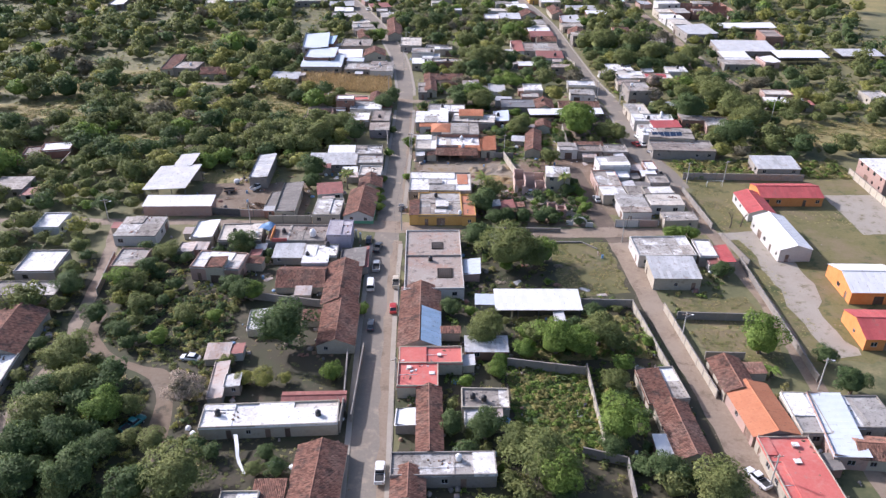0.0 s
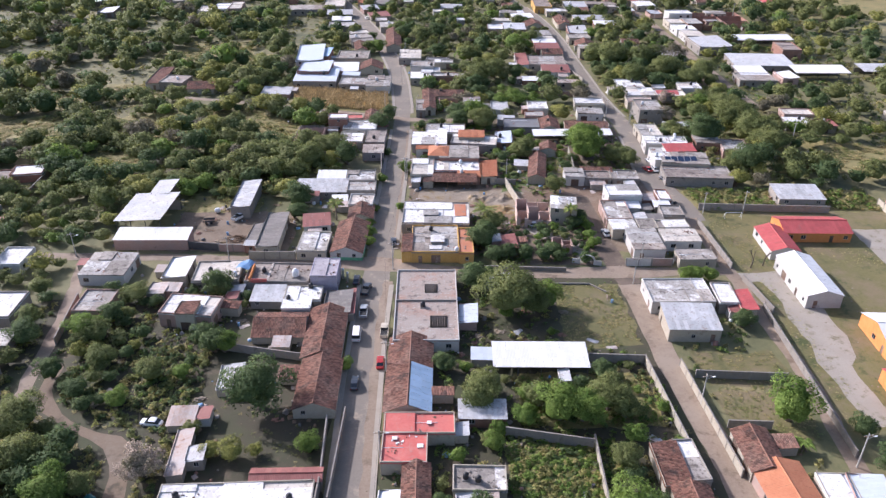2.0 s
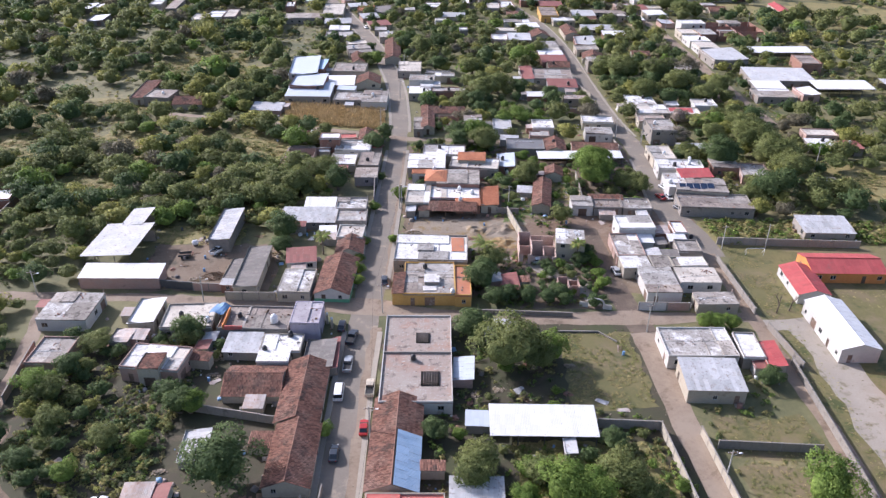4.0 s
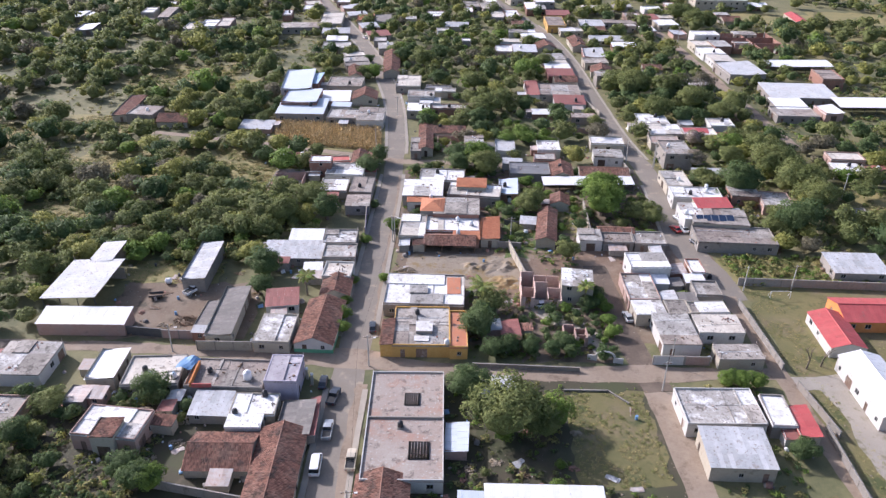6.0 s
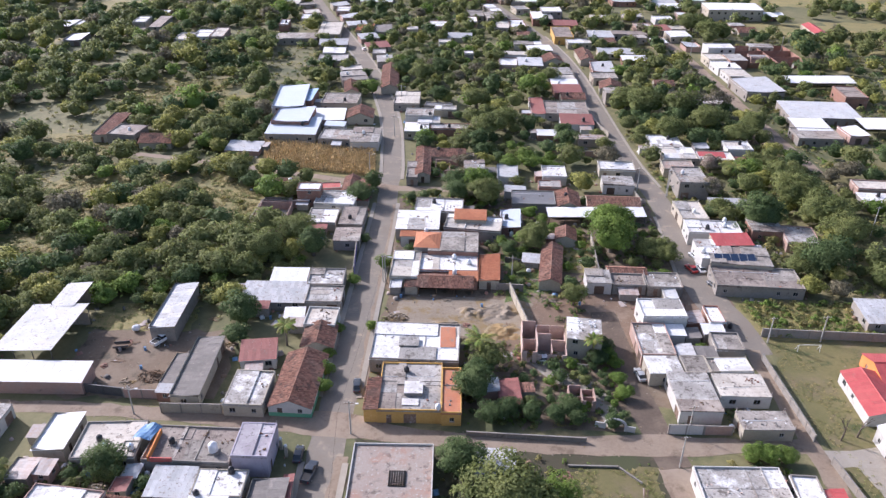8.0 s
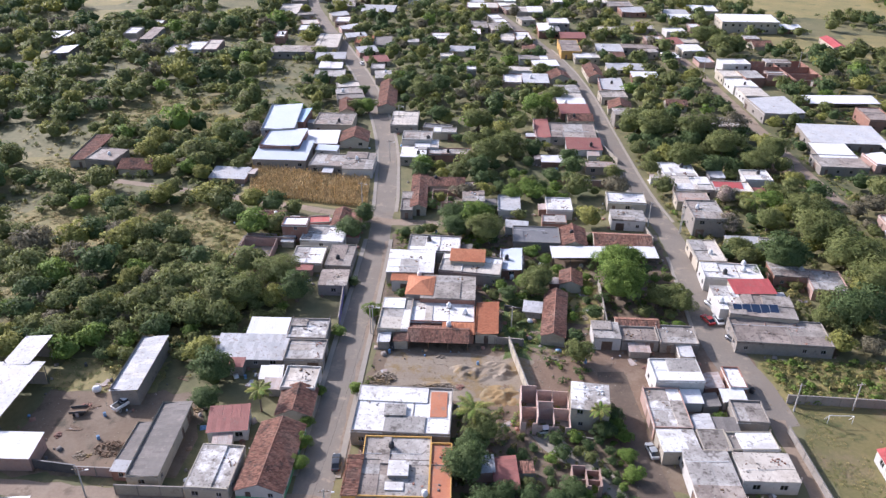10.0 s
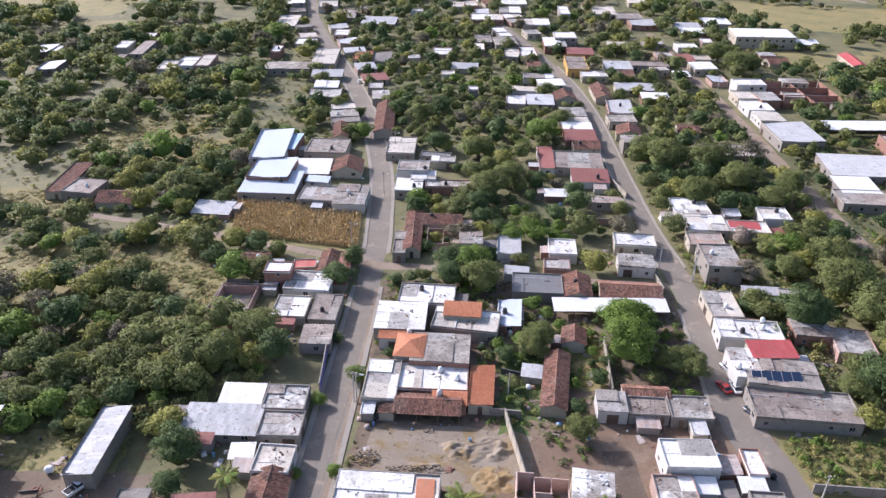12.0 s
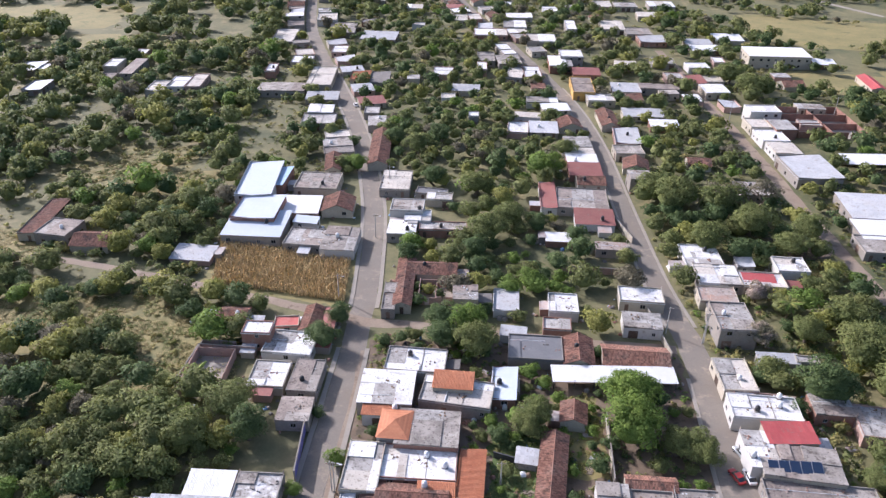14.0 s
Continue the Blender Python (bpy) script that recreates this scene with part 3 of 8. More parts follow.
def sheet_slope(name, root, material, x0, x1, low, high, r, at, single, label=""):
    """One slope of corrugated sheets, overlapping in rows: low and high are (y, z) of its edges. Single sheets are parts of their own; a far roof is one sheet."""
    rise = Vector((0, high[0] - low[0], high[1] - low[1]))
    n = max(1, math.ceil((x1 - x0) / 0.95))
    rows = max(1, math.ceil(rise.length / 3.6))
    wide, long = (x1 - x0) / n, rise.length / rows
    s, k = Shape(), 6
    across = n if not single else 1
    for f in (0.0, 1.0):
        for q in range(k * across + 1):
            s.v.append((wide * q / k, f * (long * 1.03 if single else rise.length), 0.022 if q % 2 else 0.0))
    m = k * across + 1
    for q in range(k * across):
        s.f.append((q, q + 1, m + q + 1, m + q))
    tilt = Matrix.Rotation(math.atan2(rise.z, rise.y), 4, "X")
    if rise.y < 0:
        tilt = Matrix.Rotation(math.pi, 4, "Z") @ Matrix.Rotation(math.atan2(rise.z, -rise.y), 4, "X")
    start = x0 if rise.y > 0 else x1
    step = 1 if rise.y > 0 else -1
    if not single:
        s.make(name, material, root, label, at=at @ Matrix.Translation((start, low[0], low[1])) @ tilt)
        return
    first = s.make(name, material, root, label)
    for i in range(n):
        for j in range(rows):
            p = Vector((start + step * wide * i, low[0], low[1])) + rise * (j / rows)
            m = at @ Matrix.Translation(p) @ tilt @ Matrix.Translation((0, 0, 0.02 * ((i + j) % 2) + r.uniform(0, 0.015))) @ Matrix.Rotation(r.uniform(-0.004, 0.004), 4, "Z")
            if i == 0 and j == 0:
                first.matrix_basis = m
            else:
                link_data(name, first.data, root, "", m)


def tile_slope(s, x0, x1, low, high, r, wide=0.3, deep=0.5, old=True):
    """Rows of barrel tiles over one slope, each a little arch of its own."""
    run = math.hypot(high[0] - low[0], high[1] - low[1])
    n, rows = max(1, int((x1 - x0) / wide)), max(1, int(run / deep))
    up = Vector((0, -(high[1] - low[1]), high[0] - low[0])).normalized()
    if up.z < 0:
        up = -up
    w = (x1 - x0) / n
    wave = [r.uniform(-0.05, 0.05) if old else 0 for _ in range(8)]
    for i in range(n):
        for j in range(rows):
            if old and r.random() < 0.012:
                continue
            f0, f1 = j / rows, (j + 1.18) / rows
            x = x0 + w * (i + 0.5) + (r.uniform(-0.03, 0.03) if old else 0)
            sag = wave[(i * 7 // n) % 8] * math.sin(math.pi * (j + 0.5) / rows)
            jit = (r.uniform(-0.02, 0.025) if old else 0) + sag
            o = len(s.v)
            for f, lift in ((f0, 0.07), (min(f1, 1.0), 0.02)):
                for dx, dz in ((-0.5, 0.0), (-0.22, 0.085), (0.22, 0.085), (0.5, 0.0)):
                    z = dz + lift + jit
                    s.v.append((x + dx * w, low[0] + (high[0] - low[0]) * f + up.y * z, low[1] + (high[1] - low[1]) * f + up.z * z))
            for q in range(3):
                s.f.append((o + q, o + q + 1, o + 5 + q, o + 4 + q))


LOOK = {
    "white": ("white", "white"), "cream": ("cream", "cream-coloured"), "grey": ("grey", "grey concrete"), "concrete": ("concrete", "weathered concrete"),
    "brown": ("brown", "brown-grey concrete"), "redpaint": ("redpaint", "red painted"), "terracotta": ("terracotta", "terracotta-coloured"), "asphalt": ("tar", "dark tar-covered"), "pink": ("cream", "pinkish"),
    "mustard": ("concrete", "weathered concrete"), "roofconc": ("roofconc", "stained reddish concrete"), "brickwhite": ("white", "white"),
    "lilac": ("lilac", "faded lilac-grey"), "patched": ("patched", "patchily limewashed concrete"), "tile": ("tile", "old clay tile"), "tileblue": ("tile", "old clay tile"), "orange": ("orange", "orange tile"), "silver": ("silver", "galvanised sheet"),
    "asbestos": ("asbestos", "dark fibre-cement sheet"), "rust": ("rust", "rusty sheet"), "redbrown": ("redbrown", "red-brown sheet"),
    "redsheet": ("redsheet", "red sheet metal"), "blue": ("blue", "blue sheet"), "bluewhite": ("bluewhite", "pale blue sheet"),
}
WALLS = {"brickwhite": "wall_pink", "mustard": "wall_mustard", "pink": "wall_pink", "brown": "wall_grey", "terracotta": "wall_mustard", "tile": "wall_cream", "tileblue": "wall_cream", "redpaint": "wall_cream", "asphalt": "wall_grey"}
WALL_WORDS = {"wall_brick": "brick-walled", "wall_white": "white-walled", "wall_cream": "cream-walled", "wall_grey": "cement-walled", "wall_pink": "brick-pink", "wall_mustard": "mustard yellow", "wall_orange": "orange-walled", "wall_green": "green-walled", "wall_purple": "violet-walled", "wall_lilac": "lilac-walled"}
COUNT = [0]


def clear_of_houses(x, y, w, d):
    for cx, cy, hw, hd, a, h in FOOT:
        if abs(cx - x) < hw + w / 2 - 0.2 and abs(cy - y) < hd + d / 2 - 0.2:
            return False
    return True


def house(style, x, y, w, d, turn, h, look_, walls="", opened=False, ridge="", parapet=None, plain=False, holes=(), drop=0.0):
    """One building on its own base: walls with windows and doors, and its roof. w along x, d along y, h to the roof's edge."""
    COUNT[0] += 1
    r = random.Random(COUNT[0] * 31 + int(x * 10) + int(y * 7))
    roof_mat, roof_words = LOOK[look_]
    if look_ == "white" and style in ("sheet", "sheet_gable"):
        roof_mat, roof_words = "white_sheet", "white sheet metal"
    wall_mat = walls or WALLS.get(look_) or r.choice(("wall_white", "wall_cream", "wall_grey", "wall_grey", "wall_cream", "wall_brick", "wall_pink", "wall_grey"))
    root = empty("open_shed" if opened else "lean_to" if h < 2.75 and style == "sheet" else {"flat": "house", "tile_gable": "tiled_house", "hip": "tiled_house"}.get(style, "metal_roofed_house"), pose(x, y, 0, 0, 0, turn))
    FOOT.append([x, y, w / 2, d / 2, radians(turn), h])
    hw, hd = w / 2, d / 2
    storeys = "two-storey" if h > 5.2 and style == "flat" else "low"
    if opened:
        words = f"open shed with a {roof_words} roof on posts"
    else:
        kind = {"flat": "flat", "sheet": "sloping", "tile_gable": "pitched", "sheet_gable": "gabled", "hip": "hipped"}[style]
        words = f"{storeys} {WALL_WORDS[wall_mat]} house with a {kind} {roof_words} roof"
    tagged(root, words, "shed" if opened else "house")
    far = y > 205 or x < -75 or x > 130
    near = y < 66 and -60 < x < 128 and w > 3
    # roof form
    along_x = w >= d if not ridge else ridge == "x"
    top = h
    rise = 0.0
    if style in ("tile_gable", "sheet_gable"):
        rise = 0.5 * min(w, d) * (0.42 if style == "tile_gable" else 0.3)
        top = h - 0.35 * rise
    elif style == "sheet":
        rise = min(0.09 * min(w, d), 0.7) + drop
        top = h - rise
    elif style == "flat":
        lip = (r.random() < 0.75 if parapet is None else parapet)
        top = h - (0.4 if lip else 0.0)
    FOOT[-1][5] = top + (0.02 if style == "flat" else rise * 0.5)
    # walls and openings
    corners = [(-hw, -hd), (hw, -hd), (hw, hd), (-hw, hd)]
    if opened:
        for px in [(-hw + 0.2) + (2 * hw - 0.4) * k / max(1, round(w / 4.5)) for k in range(max(1, round(w / 4.5)) + 1)]:
            for py in (-hd + 0.2, hd - 0.2):
                s = Shape()
                s.bar((px, py, 0), (px, py, top + 0.05 + (rise if py > 0 and style == "sheet" else 0) * 0.95), 0.1, sides=6)
                s.make("post", M["wood"] if look_ == "tile" else M["steel"], root)
        s = Shape()
        s.wall((hw - 0.3, hd - 0.45), (-hw + 0.3, hd - 0.45), 0, top * 0.7)
        s.wall((-hw + 0.3, hd - 0.47), (hw - 0.3, hd - 0.47), 0, top * 0.7)
        s.make("back_wall", M["wall_grey"], root)
    else:
        s = Shape()
        for k in range(4):
            p, q = Vector(corners[k]), Vector(corners[(k + 1) % 4])
            length = (q - p).length
            openings = []
            if not plain and k != 2 and length > 2.6 and not (far and k == (1 if x > 20 else 3)):
                n = max(1, int(length / 3.6))
                for f in range(3 if top > 7.5 else 2 if top > 4.9 else 1):
                    base = f * 2.9
                    for i in range(n):
                        if r.random() < 0.3:
                            continue
                        mid = length * (i + 0.5) / n + r.uniform(-0.3, 0.3)
                        if f == 0 and r.random() < 0.4:
                            dw, dh = r.choice(((1.0, 2.1), (2.4, 2.3), (1.0, 2.1))) if length / n > 3 else (1.0, 2.1)
                            if base + dh < top - 0.2:
                                openings.append((mid - dw / 2, mid + dw / 2, 0.0, dh, "door"))
                        else:
                            ww, wh = r.choice(((1.2, 1.1), (1.4, 1.2), (0.9, 1.0)))
                            if base + 1.0 + wh < top - 0.15:
                                openings.append((mid - ww / 2, mid + ww / 2, base + 1.0, base + 1.0 + wh, "window"))
            s.wall(p, q, 0, top, [o[:4] for o in openings])
            ang = math.atan2(q.y - p.y, q.x - p.x)
            for u0, u1, v0, v1, what in openings:
                c = p + (q - p) / length * u0
                m = Matrix.Translation((c.x, c.y, v0)) @ Matrix.Rotation(ang, 4, "Z")
                if what == "door":
                    link_data("door", door_mesh(round(u1 - u0, 2), v1), root, "", m)
                else:
                    a, b, c = window_meshes(round(u1 - u0, 2), round(v1 - v0, 2))
                    if far:
                        link_data("window", b, root, "dark window", m)
                    else:
                        win = link_data("window", a, root, "", m)
                        link_data("pane", b, win)
                        if abs(y) < 70 and abs(x) < 60:
                            link_data("sill", c, win)
        if style in ("tile_gable", "sheet_gable"):
            if along_x:
                for sx in (-hw, hw):
                    s.quad((sx, -hd, top), (sx, hd, top), (sx, 0, top + rise))
            else:
                for sy in (-hd, hd):
                    s.quad((-hw, sy, top), (hw, sy, top), (0, sy, top + rise))
        elif style == "sheet":
            if along_x:
                s.quad((-hw, hd, top), (hw, hd, top), (hw, hd, top + rise), (-hw, hd, top + rise))
                for sx in (-hw, hw):
                    s.quad((sx, -hd, top), (sx, hd, top), (sx, hd, top + rise))
            else:
                s.quad((-hw, -hd, top), (-hw, hd, top), (-hw, hd, top + rise), (-hw, -hd, top + rise))
                for sy in (-hd, hd):
                    s.quad((-hw, sy, top), (hw, sy, top), (-hw, sy, top + rise))
        s.weld().make("wall", M[wall_mat], root)
    # roof
    s = Shape()
    o = 0.22
    if style == "flat":
        if holes:
            xs = sorted({-hw - 0.08, hw + 0.08, *(v for q in holes for v in (q[0], q[2]))})
            ys = sorted({-hd - 0.08, hd + 0.08, *(v for q in holes for v in (q[1], q[3]))})
            for a, b in zip(xs, xs[1:]):
                for c, e in zip(ys, ys[1:]):
                    if not any(q[0] < (a + b) / 2 < q[2] and q[1] < (c + e) / 2 < q[3] for q in holes):
                        s.quad((a, c, top + 0.02), (b, c, top + 0.02), (b, e, top + 0.02), (a, e, top + 0.02))
            s.wall((xs[0], ys[0]), (xs[-1], ys[0]), top - 0.16, top + 0.02)
            s.wall((xs[-1], ys[0]), (xs[-1], ys[-1]), top - 0.16, top + 0.02)
            s.wall((xs[-1], ys[-1]), (xs[0], ys[-1]), top - 0.16, top + 0.02)
            s.wall((xs[0], ys[-1]), (xs[0], ys[0]), top - 0.16, top + 0.02)
            s.weld()
            for q in holes:
                t = Shape()
                for a, b in (((q[0], q[1]), (q[2], q[1])), ((q[2], q[1]), (q[2], q[3])), ((q[2], q[3]), (q[0], q[3])), ((q[0], q[3]), (q[0], q[1]))):
                    t.wall(b, a, 0.02, top + 0.25)
                    t.wall(a, b, top, top + 0.25)
                t.make("light_well", M["wall_grey"], root, "open light well in the roof")
                for i in range(1, 7):
                    b = Shape()
                    xx = q[0] + (q[2] - q[0]) * i / 7
                    b.bar((xx, q[1], top + 0.22), (xx, q[3], top + 0.22), 0.03, sides=5)
                    b.make("grille_bar", M["rust"], root)
            s.make("roof", M[roof_mat], root, f"{roof_words} flat roof")
        else:
            # bays of the slab, cast and painted at different times
            cuts_x = [-hw - 0.08] + sorted(hw * r.uniform(-0.6, 0.6) for _ in range(int(w > 5 and not far) + int(w > 10) + int(w > 15))) + [hw + 0.08]
            cuts_y = [-hd - 0.08] + sorted(hd * r.uniform(-0.5, 0.5) for _ in range(int(d > 6 and not far) + int(d > 12 and not far))) + [hd + 0.08]
            other = {"patched": ("patched", "patched", "white", "concrete"), "white": ("white", "white", "white", "white", "grey", "cream"), "concrete": ("concrete", "concrete", "brown", "grey"), "grey": ("grey", "concrete", "grey", "white"), "brown": ("brown", "concrete", "brown")}.get(roof_mat, (roof_mat,))
            for a, b in zip(cuts_x, cuts_x[1:]):
                for c, e in zip(cuts_y, cuts_y[1:]):
                    s = Shape()
                    s.box(a, c, top - 0.16, b, e, top + 0.02 + (r.choice((0, 0.03, 0.06, 0.1, 0.28)) if len(cuts_x) + len(cuts_y) > 4 else 0))
                    m_ = r.choice(other)
                    s.make("roof", M[m_], root, f"{roof_words} flat roof" if m_ == roof_mat else "greyer bay of the flat roof")
        if not far:
            for cx, cy in corners:
                if r.random() < 0.4:
                    b = Shape()
                    for dx, dy in ((0.04, 0.04), (-0.04, 0.04), (0.04, -0.04), (-0.04, -0.04)):
                        b.bar((cx * 0.975 + dx, cy * 0.975 + dy, top), (cx * 0.975 + dx * 2, cy * 0.975 + dy * 2, top + r.uniform(0.8, 1.2)), 0.02, sides=4)
                    tagged(b.make("rebar", M["rust"], root, "rusty steel rods left standing"), kind="stuff")
            if not holes and w * d > 40:
                for what in r.sample(("wall_brick", "wall_grey", "rust", "wood", "white_plastic", "wood", "asbestos"), 2):
                    b = Shape()
                    for _ in range(r.randrange(1, 4)):
                        mx_, my_ = r.uniform(-0.85, 0.85) * hw, r.uniform(-0.85, 0.85) * hd
                        for _ in range(r.randrange(2, 7)):
                            px, py = mx_ + r.gauss(0, 0.6), my_ + r.gauss(0, 0.6)
                            if abs(px) > hw - 0.5 or abs(py) > hd - 0.5:
                                continue
                            a_, c_, t_ = r.uniform(0.06, 0.3), r.uniform(0.05, 0.22), r.uniform(0, 3.14)
                            z_ = top + r.uniform(0.06, 0.32)
                            foot = [(px + u * a_ * math.cos(t_) - v * c_ * math.sin(t_), py + u * a_ * math.sin(t_) + v * c_ * math.cos(t_)) for u, v in ((-1, -1), (1, -1), (1, 1), (-1, 1))]
                            n_ = len(b.v)
                            b.v += [(*f_, top) for f_ in foot] + [(px + (f_[0] - px) * 0.85, py + (f_[1] - py) * 0.85, z_ + r.uniform(-0.04, 0.04)) for f_ in foot]
                            b.f += [tuple(n_ + i for i in q_) for q_ in ((4, 5, 6, 7), (0, 1, 5, 4), (1, 2, 6, 5), (2, 3, 7, 6), (3, 0, 4, 7))]
                    if b.v:
                        tagged(b.make("roof_clutter", M[what], root, "odd things kept on the roof"), kind="stuff")
                if r.random() < 0.5:
                    b = Shape()
                    py = r.uniform(-0.6, 0.6) * hd
                    b.bar((-hw + 0.3, py, top + 0.12), (hw * r.uniform(0.2, 0.9), py + 0.2, top + 0.12), 0.05, sides=5)
                    b.make("pipe", M["white_plastic"], root)
        if lip:
            t = Shape()
            e, z0, z1 = 0.16, top + 0.02, h
            outer = [(cx + math.copysign(0.02, cx), cy + math.copysign(0.02, cy)) for cx, cy in corners]
            inner = [(cx - math.copysign(e, cx), cy - math.copysign(e, cy)) for cx, cy in corners]
            for i in range(4):
                j = (i + 1) % 4
                t.quad((*outer[i], z0), (*outer[j], z0), (*outer[j], z1), (*outer[i], z1))
                t.quad((*outer[i], z1), (*outer[j], z1), (*inner[j], z1), (*inner[i], z1))
                t.quad((*inner[j], z0), (*inner[i], z0), (*inner[i], z1), (*inner[j], z1))
            t.weld()
            if max(w, d) > 13 and not holes:
                t2 = Shape()
                if w > d:
                    t2.box(w * 0.1, -hd + e, z0, w * 0.1 + 0.15, hd - e, z0 + 0.14)
                else:
                    t2.box(-hw + e, d * 0.1, z0, hw - e, d * 0.1 + 0.15, z0 + 0.14)
                t2.make("upstand", M["wall_grey"], root)
            t.make("parapet", M[wall_mat], root)
    elif style in ("tile_gable", "sheet_gable"):
        span = hd if along_x else hw
        long = hw if along_x else hd
        eave = top - o * rise / span
        turn_m = Matrix.Identity(4) if along_x else Matrix.Rotation(radians(90), 4, "Z")
        u = Shape()
        for sgn in (-1, 1):
            if look_ == "tileblue" and sgn == -1:
                tile_slope(s, 0.12 * long, long + o, (sgn * (span + o), eave), (0, top + rise), r)
                sheet_slope("sheet_patch", root, M["blue"], -long - o, 0.12 * long, (sgn * (span + o), eave + 0.08), (sgn * 0.4, top + rise * 0.92 + 0.1), r, turn_m, True, "pale blue sheet over part of the roof")
            elif style == "tile_gable":
                tile_slope(s, -long - o, long + o, (sgn * (span + o), eave), (0, top + rise), r)
            else:
                sheet_slope("roof_sheet", root, M[roof_mat], -long - o, long + o, (sgn * (span + o), eave), (0, top + rise), r, turn_m, near, f"{roof_words} of the pitched roof")
            u.quad((-long - o, sgn * (span + o), eave), (long + o, sgn * (span + o), eave), (long + o, 0, top + rise), (-long - o, 0, top + rise))
        if s.v:
            tagged(s.make("roof", M[roof_mat], root, f"{roof_words} pitched roof", at=turn_m), kind="stuff")
        u.make("roof_deck", M["wood"], root, at=turn_m)
        c = Shape()
        c.bar((-long - o, 0, top + rise + 0.04), (long + o, 0, top + rise + 0.04), 0.15, sides=7)
        c.make("ridge", M[roof_mat], root, at=turn_m)
    elif style == "sheet":
        span, long = (hd, hw) if along_x else (hw, hd)
        turn_m = Matrix.Identity(4) if along_x else Matrix.Rotation(radians(-90), 4, "Z")
        lo, hi = (-span - o, top - 0.05 + 0.03), (span + o, top + rise + 0.05)
        if roof_mat in ("tile", "orange"):
            tile_slope(s, -long - o, long + o, lo, hi, r, old=roof_mat == "tile")
            u = Shape()
            u.quad((-long - o, lo[0], lo[1]), (long + o, lo[0], lo[1]), (long + o, hi[0], hi[1]), (-long - o, hi[0], hi[1]))
            u.make("roof_deck", M["wood"], root, at=turn_m)
        else:
            sheet_slope("roof_sheet", root, M[roof_mat], -long - o, long + o, lo, hi, r, turn_m, near, f"{roof_words}")
        if s.v:
            tagged(s.make("roof", M[roof_mat], root, f"{roof_words} roof", at=turn_m), kind="stuff")
        for i in range(4 if opened else 0):
            b = Shape()
            yy = -span + 2 * span * i / 3
            zz = lo[1] + (hi[1] - lo[1]) * (yy - lo[0]) / (hi[0] - lo[0])
            b.box(-long - 0.1, yy - 0.05, zz - 0.16, long + 0.1, yy + 0.05, zz - 0.03)
            b.make("purlin", M["steel"], root, at=turn_m)
    elif style == "hip":
        rise = 1.3
        for a, b in ((corners[0], corners[1]), (corners[1], corners[2]), (corners[2], corners[3]), (corners[3], corners[0])):
            n = 9
            for j in range(n):
                f0, f1 = j / n, (j + 1.15) / n
                f1 = min(f1, 1)
                p = lambda c, f, lift: (c[0] * 1.06 * (1 - f), c[1] * 1.06 * (1 - f), top + rise * f + lift)
                s.quad(p(a, f0, 0.05), p(b, f0, 0.05), p(b, f1, 0.02), p(a, f1, 0.02))
        s.make("roof", M[roof_mat], root, "orange tiled hipped roof")
    return root


house("flat", -16.3, -83.1, 25.3, 6.3, 2, 3.12, "white", walls="wall_cream")
house("sheet_gable", -8.8, -77.9, 12.1, 3.1, 1, 2.62, "redbrown")
house("tile_gable", -5.9, -97.5, 8.5, 13.5, -2, 2.79, "tile")
house("sheet", -30.8, -62.6, 4.8, 4.6, 2, 2.3, "rust")
house("sheet", -28.6, -71.9, 2.8, 11.1, 4, 2.3, "rust")
house("tile_gable", -6.4, -53.6, 8.0, 15.4, 0, 2.95, "tile")
house("tile_gable", -7.1, -36.5, 8.2, 18.0, 0, 2.95, "tile")
house("sheet", -5.6, -24.7, 6.0, 9.2, 0, 2.79, "asbestos")
house("sheet", -2.5, -23.9, 1.5, 10.3, 2, 2.3, "redbrown")
house("flat", -36.2, -11.8, 11.1, 9.2, 3, 3.28, "cream")
house("flat", -21.1, -12.6, 15.4, 8.7, -2, 3.28, "brown")
house("flat", -9.7, -13.1, 6.3, 8.3, -1, 5.04, "lilac", walls="wall_lilac")
house("sheet", -46.4, -9.8, 5.6, 9.4, 0, 3.28, "white")
house("flat", -64.1, -8.3, 11.1, 10.9, -1, 3.12, "patched", walls="wall_white")
house("sheet", -22.3, -21.0, 7.3, 6.1, -2, 2.79, "silver")
house("flat", -14.0, -21.2, 8.5, 6.0, 0, 2.79, "white")
house("flat", -14.9, -26.1, 6.5, 3.5, 0, 2.62, "white")
house("tile_gable", -17.3, -33.0, 11.4, 9.2, 0, 2.62, "tile")
house("flat", -38.4, -27.7, 12.2, 7.8, -7, 3.94, "brickwhite")
house("flat", -82.8, -26.3, 9.7, 10.4, 1, 3.28, "patched")
house("tile_gable", -77.6, -55.5, 10.8, 16.0, 1, 3.28, "tile")
house("flat", -75.0, -68.9, 7.0, 10.9, 4, 2.62, "grey")
house("flat", -81.5, -38.1, 15.6, 6.2, -1, 2.62, "concrete")
house("flat", -61.8, -23.5, 7.6, 9.0, -1, 2.46, "concrete")
house("sheet", -63.1, 19.8, 12.5, 16.9, -2, 5.4, "silver", opened=True)
house("sheet", -62.3, 32.4, 5.6, 9.6, -1, 5.4, "silver", opened=True)
house("sheet", -57.8, 6.6, 19.2, 5.7, 0, 3.69, "white", walls="wall_pink", plain=True)
house("sheet", -38.2, 30.8, 5.4, 17.8, 0, 4.1, "silver", walls="wall_grey", plain=True)
house("sheet", -26.8, 10.0, 5.6, 19.1, 0, 3.28, "asbestos")
house("sheet", -15.6, 15.5, 7.3, 6.3, 8, 3.28, "redbrown")
house("flat", -14.7, 3.3, 7.7, 10.4, -2, 3.12, "patched")
